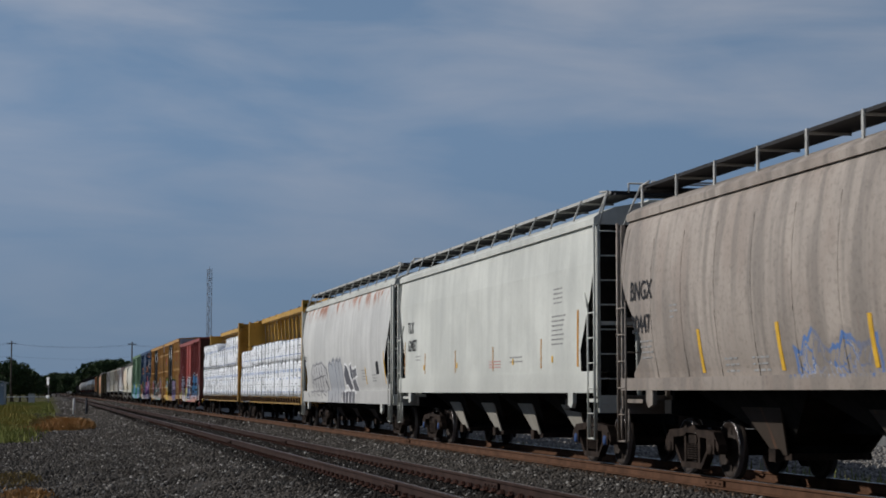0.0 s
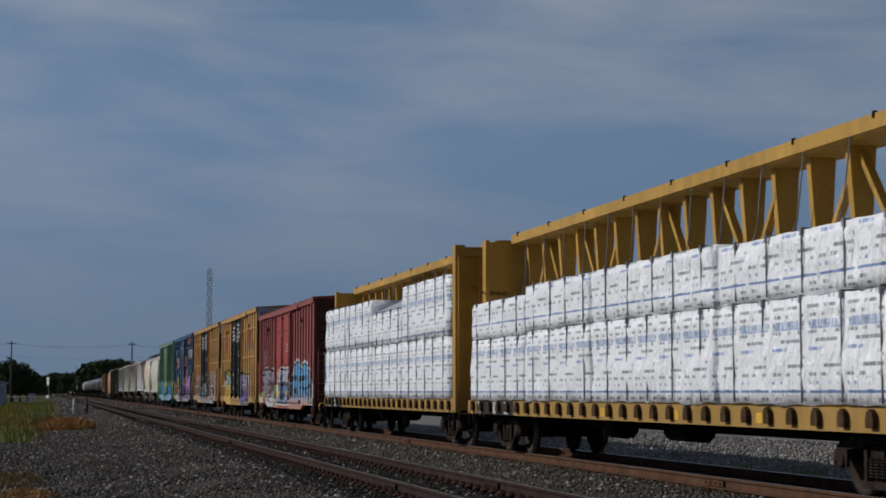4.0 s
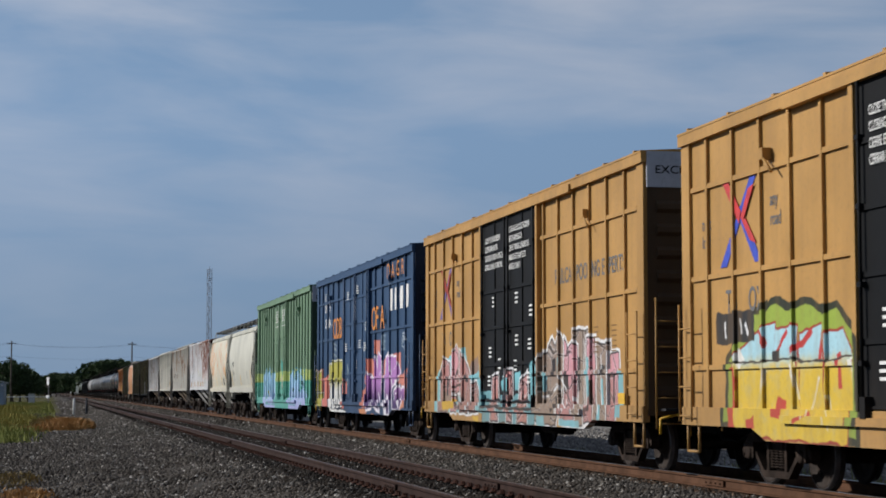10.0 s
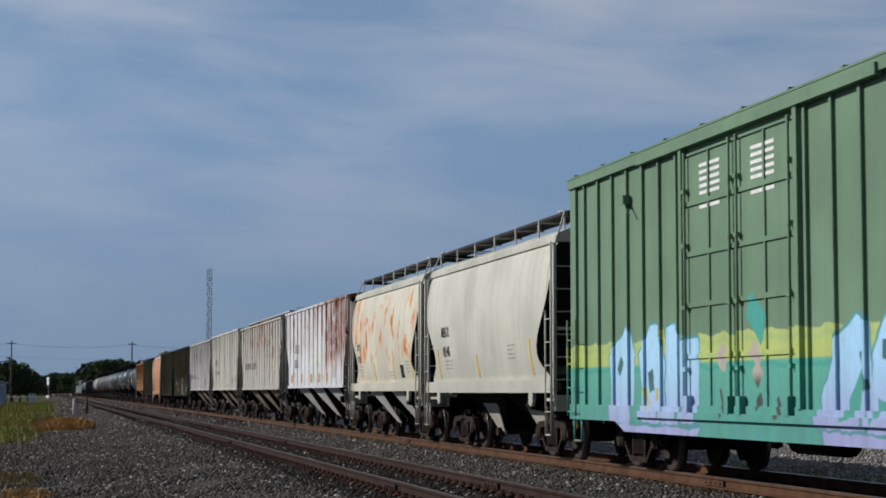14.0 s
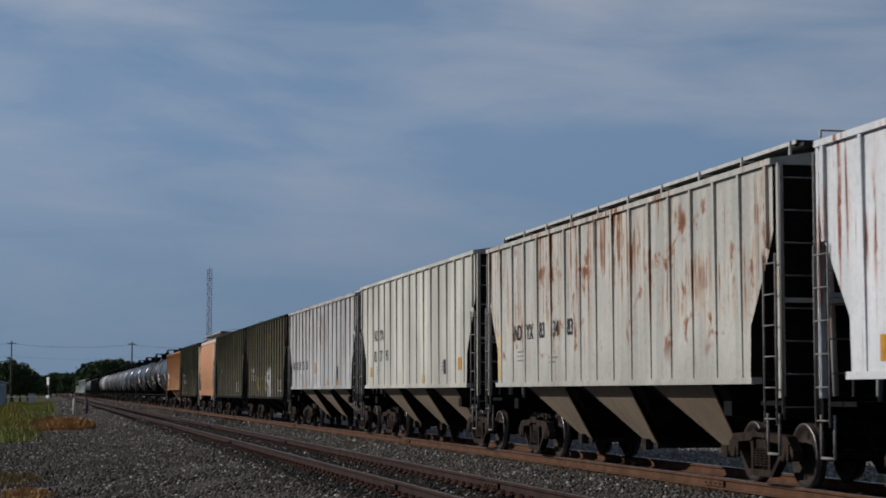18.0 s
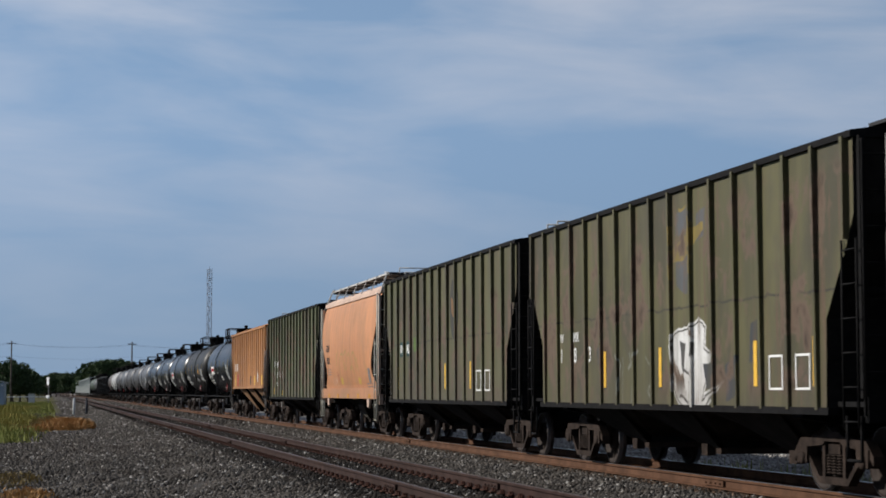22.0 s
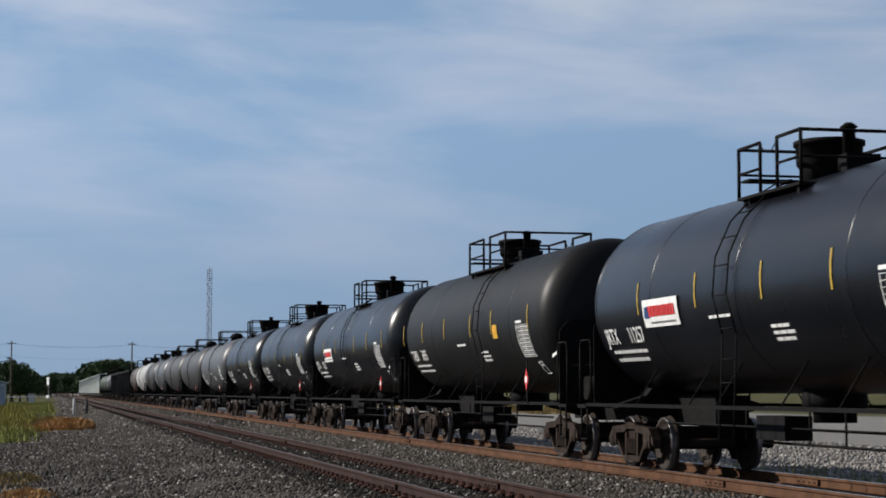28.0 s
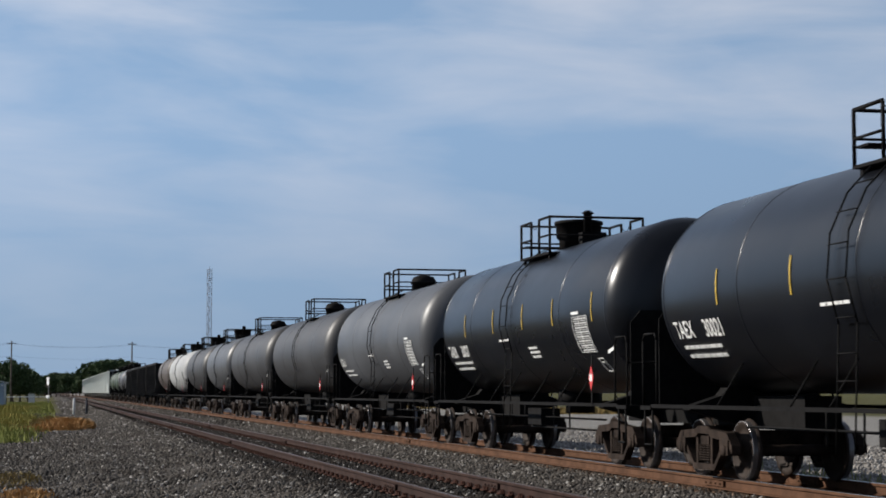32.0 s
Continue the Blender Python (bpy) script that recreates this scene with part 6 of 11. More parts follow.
# ---- the train, car by car from the front ----
# sprayed pieces, as seen on each car side: place along the car, height over the rail
RED_SPRAY = [
    dict(shapes=[
        ((6.72, 1.34), (6.73, 0.82), (8.08, 0.8), (8.17, 1.18)), ((1.58, 1.55), (1.6, 0.76), (2.67, 0.72), (2.79, 1.59)),
    ], top=(0.62, 0.6, 0.26), bottom=(0.58, 0.56, 0.3), turn=1.2, soft=0.25),
    dict(shapes=[
        ((5.75, 1.32), (6.51, 1.15), (7.02, 1.88), (6.49, 2.25), (5.86, 2.19)), ((4.54, 1.95), (5.06, 1), (5.67, 0.67), (5.82, 2.17), (5.16, 2.24)), ((3.28, 1.82), (3.55, 0.86), (4.25, 0.99), (4.15, 2.12), (3.6, 2.18)),
        ((2.63, 0.77), (3.23, 0.79), (3.27, 2.1), (2.67, 2.15)), ((2.66, 1.02), (2.81, 0.66), (5.59, 0.65), (5.75, 1.08)),
    ], top=(0.47, 0.45, 0.56), bottom=(0.66, 0.66, 0.7), turn=1.2, soft=0.4, line=(0.012, 0.012, 0.018), width=0.075, halo=(0.72, 0.73, 0.74), spread=0.055, busy=True),
    dict(shapes=[
        ((6.25, 1.33), (6.41, 1.31), (6.53, 2.00), (6.37, 2.02)), ((3.57, 1.39), (3.65, 1.29), (4.27, 1.77), (4.19, 1.87)), ((3.56, 1.80), (3.90, 1.29), (3.98, 1.35), (3.64, 1.86)),
        ((5.14, 1.84), (5.31, 1.20), (5.37, 1.22), (5.20, 1.86)), ((2.96, 1.81), (3.05, 1.21), (3.11, 1.23), (3.02, 1.83)), ((4.10, 0.87), (5.26, 1.01), (5.26, 1.09), (4.10, 0.95)),
    ], top=(0.012, 0.012, 0.018), bottom=(0.012, 0.012, 0.018), turn=1, soft=0.25),
    dict(shapes=[
        ((0.4, 1.77), (0.52, 1.64), (1.71, 1.63), (1.8, 1.97), (1.16, 2.12)), ((-0.49, 1.67), (0.26, 1.63), (0.33, 2.19), (-0.37, 2.16)), ((-1.31, 1.66), (-0.61, 1.62), (-0.48, 2.12), (-1.03, 2.15)),
        ((-2.05, 2.14), (-1.83, 1.55), (-1.44, 1.55), (-1.3, 2.13)), ((0.41, 1.59), (0.48, 0.87), (1.6, 0.86), (1.65, 1.55)), ((-1.28, 1.53), (-1.26, 0.86), (0.28, 0.87), (0.35, 1.54)),
        ((-1.96, 1.55), (-1.81, 0.87), (-1.4, 0.9), (-1.28, 1.38)),
    ], top=(0.5, 0.56, 0.68), bottom=(0.07, 0.2, 0.47), turn=1.62, soft=0.12, line=(0.012, 0.012, 0.018), width=0.06, halo=(0.72, 0.73, 0.74), spread=0.05, busy=True),
    dict(shapes=[
        ((0.83, 1.73), (0.89, 1.65), (1.19, 1.89), (1.13, 1.97)), ((-0.11, 1.74), (-0.03, 1.70), (0.14, 2.02), (0.06, 2.06)), ((0.95, 1.44), (1.11, 1.18), (1.25, 1.26), (1.09, 1.52)),
        ((-0.62, 1.46), (-0.19, 1.26), (-0.15, 1.36), (-0.58, 1.56)), ((-1.71, 1.00), (-1.61, 0.94), (-1.49, 1.19), (-1.59, 1.25)), ((-1.96, 1.59), (1.71, 1.60), (1.71, 1.64), (-1.96, 1.63)),
        ((-0.44, 1.19), (-0.20, 0.85), (-0.12, 0.91), (-0.36, 1.25)),
    ], top=(0.06, 0.06, 0.09), bottom=(0.012, 0.012, 0.018), turn=1, soft=0.25),
    dict(shapes=[
        ((-1.05, 1.66), (-0.69, 1.67), (-0.67, 2.09), (-0.95, 2.1)), ((-1.68, 1.99), (-1.62, 1.64), (-1.48, 1.66), (-1.54, 2.01)), ((0.65, 1.30), (0.72, 0.91), (0.84, 0.93), (0.77, 1.32)),
        ((-1.08, 1.10), (-1.02, 0.85), (-0.86, 0.89), (-0.92, 1.14)),
    ], top=(0.4, 0.42, 0.46), bottom=(0.72, 0.73, 0.74), turn=1.6, soft=0.25),
    dict(shapes=[
        ((1.08, 1.29), (1.09, 1.16), (1.59, 1.16), (1.59, 1.29)), ((-1.22, 1.17), (-0.73, 1.17), (-0.74, 1.31), (-1.22, 1.31)), ((1.6, 0.74), (1.61, 0.63), (2, 0.62), (1.99, 0.74)),
    ], top=(0.66, 0.4, 0.03), bottom=(0.66, 0.42, 0.05), turn=1.2, soft=0.25),
    dict(shapes=[
        ((0.4, 0.56), (0.89, 0.56), (0.88, 0.7), (0.4, 0.7)), ((-1.05, 0.71), (-1.04, 0.58), (-0.6, 0.58), (-0.61, 0.71)), ((-2.09, 0.73), (-2.08, 0.57), (-1.52, 0.57), (-1.52, 0.73)),
    ], top=(0.5, 0.1, 0.12), bottom=(0.5, 0.12, 0.12), turn=0.7, soft=0.25),
    dict(shapes=[
        ((-3.79, 2.46), (-3.73, 0.58), (-2.28, 0.59), (-2.26, 1.49), (-2.86, 2.11)), ((-5.03, 2.06), (-4.98, 0.57), (-3.73, 0.58), (-3.79, 2.46)), ((-5.92, 2.4), (-5.85, 0.56), (-4.94, 0.57), (-4.99, 2.06)),
        ((-7.19, 0.57), (-5.81, 0.56), (-5.88, 2.4), (-7.16, 1.98)),
    ], top=(0.15, 0.42, 0.68), bottom=(0.56, 0.24, 0.13), turn=1.0, soft=0.35, line=(0.012, 0.012, 0.018), width=0.05, halo=(0.72, 0.73, 0.74), spread=0.09),
    dict(shapes=[
        ((-2.59, 1.68), (-2.29, 1.69), (-2.29, 1.91), (-2.59, 1.90)), ((-2.68, 1.87), (-2.67, 1.68), (-2.49, 1.68), (-2.50, 1.87)), ((-3.95, 1.72), (-2.85, 1.72), (-2.85, 1.88), (-3.95, 1.88)),
        ((-3.95, 1.75), (-3.81, 1.50), (-3.71, 1.56), (-3.85, 1.81)), ((-3.77, 1.24), (-3.13, 1.21), (-3.11, 1.43), (-3.75, 1.46)), ((-4.96, 1.68), (-4.23, 1.66), (-4.23, 1.86), (-4.96, 1.88)),
        ((-4.46, 1.58), (-4.36, 1.50), (-4.24, 1.66), (-4.34, 1.74)), ((-4.86, 1.42), (-4.52, 1.26), (-4.46, 1.36), (-4.80, 1.52)), ((-5.79, 1.70), (-5.13, 1.66), (-5.11, 1.86), (-5.77, 1.90)),
    ], top=(0.012, 0.012, 0.018), bottom=(0.012, 0.012, 0.018), turn=1, soft=0.25),
    dict(shapes=[
        ((-5.21, 1.67), (-5.16, 1.40), (-5.06, 1.42), (-5.11, 1.69)), ((-5.80, 1.35), (-5.72, 1.23), (-5.44, 1.41), (-5.52, 1.53)), ((-6.73, 1.73), (-6.26, 1.71), (-6.26, 1.87), (-6.73, 1.89)),
        ((-6.76, 1.78), (-6.75, 1.57), (-6.65, 1.57), (-6.66, 1.78)), ((-7.19, 1.43), (-6.18, 1.38), (-6.18, 1.48), (-7.19, 1.53)), ((-6.71, 1.24), (-6.69, 1.14), (-6.23, 1.20), (-6.25, 1.30)),
        ((-4.60, 0.86), (-4.52, 0.84), (-4.44, 1.05), (-4.52, 1.07)), ((-5.18, 0.83), (-5.14, 0.81), (-4.96, 1.30), (-5.00, 1.32)), ((-6.06, 0.80), (-6.02, 0.80), (-5.97, 1.23), (-6.01, 1.23)),
    ], top=(0.012, 0.012, 0.018), bottom=(0.012, 0.012, 0.018), turn=1, soft=0.25),
    dict(shapes=[
        ((-7.75, 0.75), (-7.38, 0.75), (-7.38, 1.75), (-7.75, 1.75)), ((-8.3, 0.75), (-7.85, 0.75), (-7.85, 1.6), (-8.3, 1.6)),
    ], top=(0.62, 0.62, 0.63), bottom=(0.6, 0.56, 0.5), turn=1.0, soft=0.4, line=(0.012, 0.012, 0.018), width=0.04),
]
MUSTARD_SPRAY = [
    dict(shapes=[
        ((5.04, 1.77), (5.07, 0.81), (6.73, 0.82), (6.71, 1.7), (5.78, 2.32), (5.32, 2.4)), ((4.51, 2.32), (4.53, 1.76), (5.34, 1.77), (5.32, 2.33), (4.97, 2.44)),
        ((3.55, 2.26), (3.57, 1.74), (4.58, 1.76), (4.57, 2.3), (4.04, 2.39)), ((2.46, 0.71), (3.68, 0.7), (3.63, 2.23), (3.16, 2.28), (2.49, 1.88)),
    ], top=(0.27, 0.36, 0.05), bottom=(0.25, 0.34, 0.05), turn=1.5, soft=0.3, line=(0.02, 0.025, 0.012), width=0.08),
    dict(shapes=[
        ((5.01, 0.66), (6.1, 0.68), (6.47, 0.89), (6.45, 1.74), (5.57, 2.11), (5.03, 2.15)), ((4.22, 0.66), (5.07, 0.66), (5.04, 2.08), (4.32, 2.13)),
        ((3.36, 0.66), (4.28, 0.66), (4.24, 2.02), (3.51, 2.09)), ((2.63, 1.6), (2.75, 0.65), (3.42, 0.66), (3.43, 1.98), (2.96, 2.01)),
    ], top=(0.36, 0.6, 0.68), bottom=(0.68, 0.47, 0.04), turn=1.66, soft=0.14, line=(0.3, 0.03, 0.02), width=0.025),
    dict(shapes=[
        ((6.31, 0.77), (6.51, 0.75), (6.56, 1.59), (6.36, 1.61)), ((4.68, 1.17), (4.74, 0.90), (5.04, 0.96), (4.98, 1.23)), ((2.98, 1.32), (3.10, 1.30), (3.19, 1.73), (3.07, 1.75)),
        ((5.27, 1.92), (5.35, 1.84), (5.61, 2.09), (5.53, 2.17)), ((3.83, 2.01), (4.45, 1.70), (4.49, 1.78), (3.87, 2.09)), ((3.49, 2.06), (3.61, 1.67), (3.69, 1.69), (3.57, 2.08)),
        ((5.59, 0.79), (5.87, 0.75), (5.89, 0.91), (5.61, 0.95)), ((3.79, 1.00), (4.20, 0.87), (4.22, 0.93), (3.81, 1.06)), ((4.61, 2.04), (4.96, 1.74), (5.00, 1.80), (4.65, 2.10)),
    ], top=(0.45, 0.03, 0.03), bottom=(0.5, 0.05, 0.03), turn=1.4, soft=0.25),
    dict(shapes=[
        ((4.23, 1.19), (4.29, 1.17), (4.50, 1.61), (4.44, 1.63)), ((3.64, 1.47), (3.92, 0.95), (3.96, 0.97), (3.68, 1.49)), ((3.24, 0.81), (3.28, 0.79), (3.42, 1.21), (3.38, 1.23)),
        ((5.31, 1.58), (5.45, 1.03), (5.51, 1.05), (5.37, 1.60)), ((2.63, 1.32), (2.73, 1.30), (2.77, 1.68), (2.67, 1.70)), ((6.06, 1.71), (6.16, 1.57), (6.38, 1.72), (6.28, 1.86)),
    ], top=(0.72, 0.72, 0.68), bottom=(0.7, 0.62, 0.36), turn=1.4, soft=0.25),
    # dark boxes; the long thin bar is the side rail's shadow, painted black
    dict(shapes=[
        ((4.87, 1.66), (5.1, 1.66), (5.1, 1.82), (4.87, 1.82)), ((5.72, 2.36), (5.73, 1.95), (7.1, 1.94), (7.1, 2.37)), ((2.72, 1.66), (6.71, 1.66), (6.71, 1.69), (2.72, 1.69)),
    ], top=(0.02, 0.02, 0.022), bottom=(0.012, 0.012, 0.018), turn=1.5, soft=0.25),
    dict(shapes=[
        ((6.72, 2.05), (6.76, 2.03), (6.82, 2.25), (6.78, 2.27)), ((6.43, 2.07), (6.47, 2.05), (6.53, 2.26), (6.49, 2.28)), ((5.92, 2.07), (5.96, 2.03), (6.08, 2.18), (6.04, 2.22)),
        ((6.17, 2.07), (6.21, 2.07), (6.24, 2.26), (6.20, 2.26)),
    ], top=(0.72, 0.73, 0.74), bottom=(0.72, 0.73, 0.74), turn=1.5, soft=0.25),
]
VIOLET_SPRAY = [
    dict(shapes=[
        ((-3.12, 1.88), (-2.99, 1.72), (-2, 1.73), (-1.98, 2.12), (-2.47, 2.17)), ((-2.81, 1.74), (-2.75, 0.87), (-2.11, 0.78), (-2.07, 1.75)), ((-3.8, 1.73), (-3.63, 0.81), (-3.03, 0.8), (-3.06, 2.09), (-3.58, 2.1)),
        ((-4.48, 0.82), (-3.8, 0.81), (-3.8, 1.87), (-4.41, 2.01)), ((-5.09, 2.13), (-5.05, 1.69), (-4.45, 1.66), (-4.41, 2.05)), ((-5.24, 1.14), (-5.04, 0.78), (-4.45, 0.76), (-4.45, 1.62), (-5.07, 1.56)),
        ((-5.33, 0.72), (-2.07, 0.63), (-2.02, 0.93), (-5.26, 1.06)),
    ], top=(0.45, 0.39, 0.57), bottom=(0.12, 0.095, 0.38), turn=1.28, soft=0.35, line=(0.012, 0.012, 0.02), width=0.07, halo=(0.24, 0.4, 0.07), spread=0.04, busy=True),
    dict(shapes=[
        ((-3.46, 1.51), (-3.45, 1.13), (-3.29, 1.13), (-3.30, 1.51)), ((-4.14, 1.48), (-4.04, 1.05), (-3.86, 1.09), (-3.96, 1.52)), ((-4.90, 1.22), (-4.74, 1.20), (-4.69, 1.47), (-4.85, 1.49)),
        ((-2.56, 1.52), (-2.54, 1.04), (-2.46, 1.04), (-2.48, 1.52)), ((-3.39, 1.71), (-2.87, 1.70), (-2.87, 1.78), (-3.39, 1.79)), ((-5.07, 0.97), (-5.01, 0.73), (-4.70, 0.82), (-4.76, 1.06)),
        ((-3.01, 0.82), (-2.97, 0.62), (-2.54, 0.71), (-2.58, 0.91)),
    ], top=(0.012, 0.012, 0.018), bottom=(0.012, 0.012, 0.018), turn=1, soft=0.25),
    dict(shapes=[
        ((-2.96, 1.12), (-2.86, 1.12), (-2.85, 1.62), (-2.95, 1.62)), ((-3.42, 1.43), (-3.41, 1.17), (-3.39, 1.17), (-3.40, 1.43)), ((-4.62, 0.74), (-4.18, 0.69), (-4.16, 0.83), (-4.60, 0.88)),
    ], top=(0.4, 0.24, 0.06), bottom=(0.38, 0.36, 0.06), turn=1.3, soft=0.25),
    dict(shapes=[
        ((-6.65, 1.58), (-6.32, 1.56), (-6.32, 1.66), (-6.65, 1.68)), ((-6.40, 1.42), (-6.28, 1.40), (-6.26, 1.60), (-6.38, 1.62)), ((-6.70, 1.42), (-6.68, 1.30), (-6.33, 1.33), (-6.35, 1.45)),
        ((-6.73, 1.35), (-6.70, 1.13), (-6.58, 1.15), (-6.61, 1.37)), ((-6.66, 1.08), (-6.31, 1.06), (-6.31, 1.16), (-6.66, 1.18)), ((-7.17, 1.59), (-7.06, 1.14), (-6.94, 1.16), (-7.05, 1.61)),
        ((-7.39, 1.18), (-7.29, 1.12), (-7.06, 1.57), (-7.16, 1.63)), ((-5.65, 1.50), (-5.57, 1.48), (-5.55, 1.63), (-5.63, 1.65)),
    ], top=(0.2, 0.18, 0.19), bottom=(0.24, 0.17, 0.12), turn=1.3, soft=0.25),
]
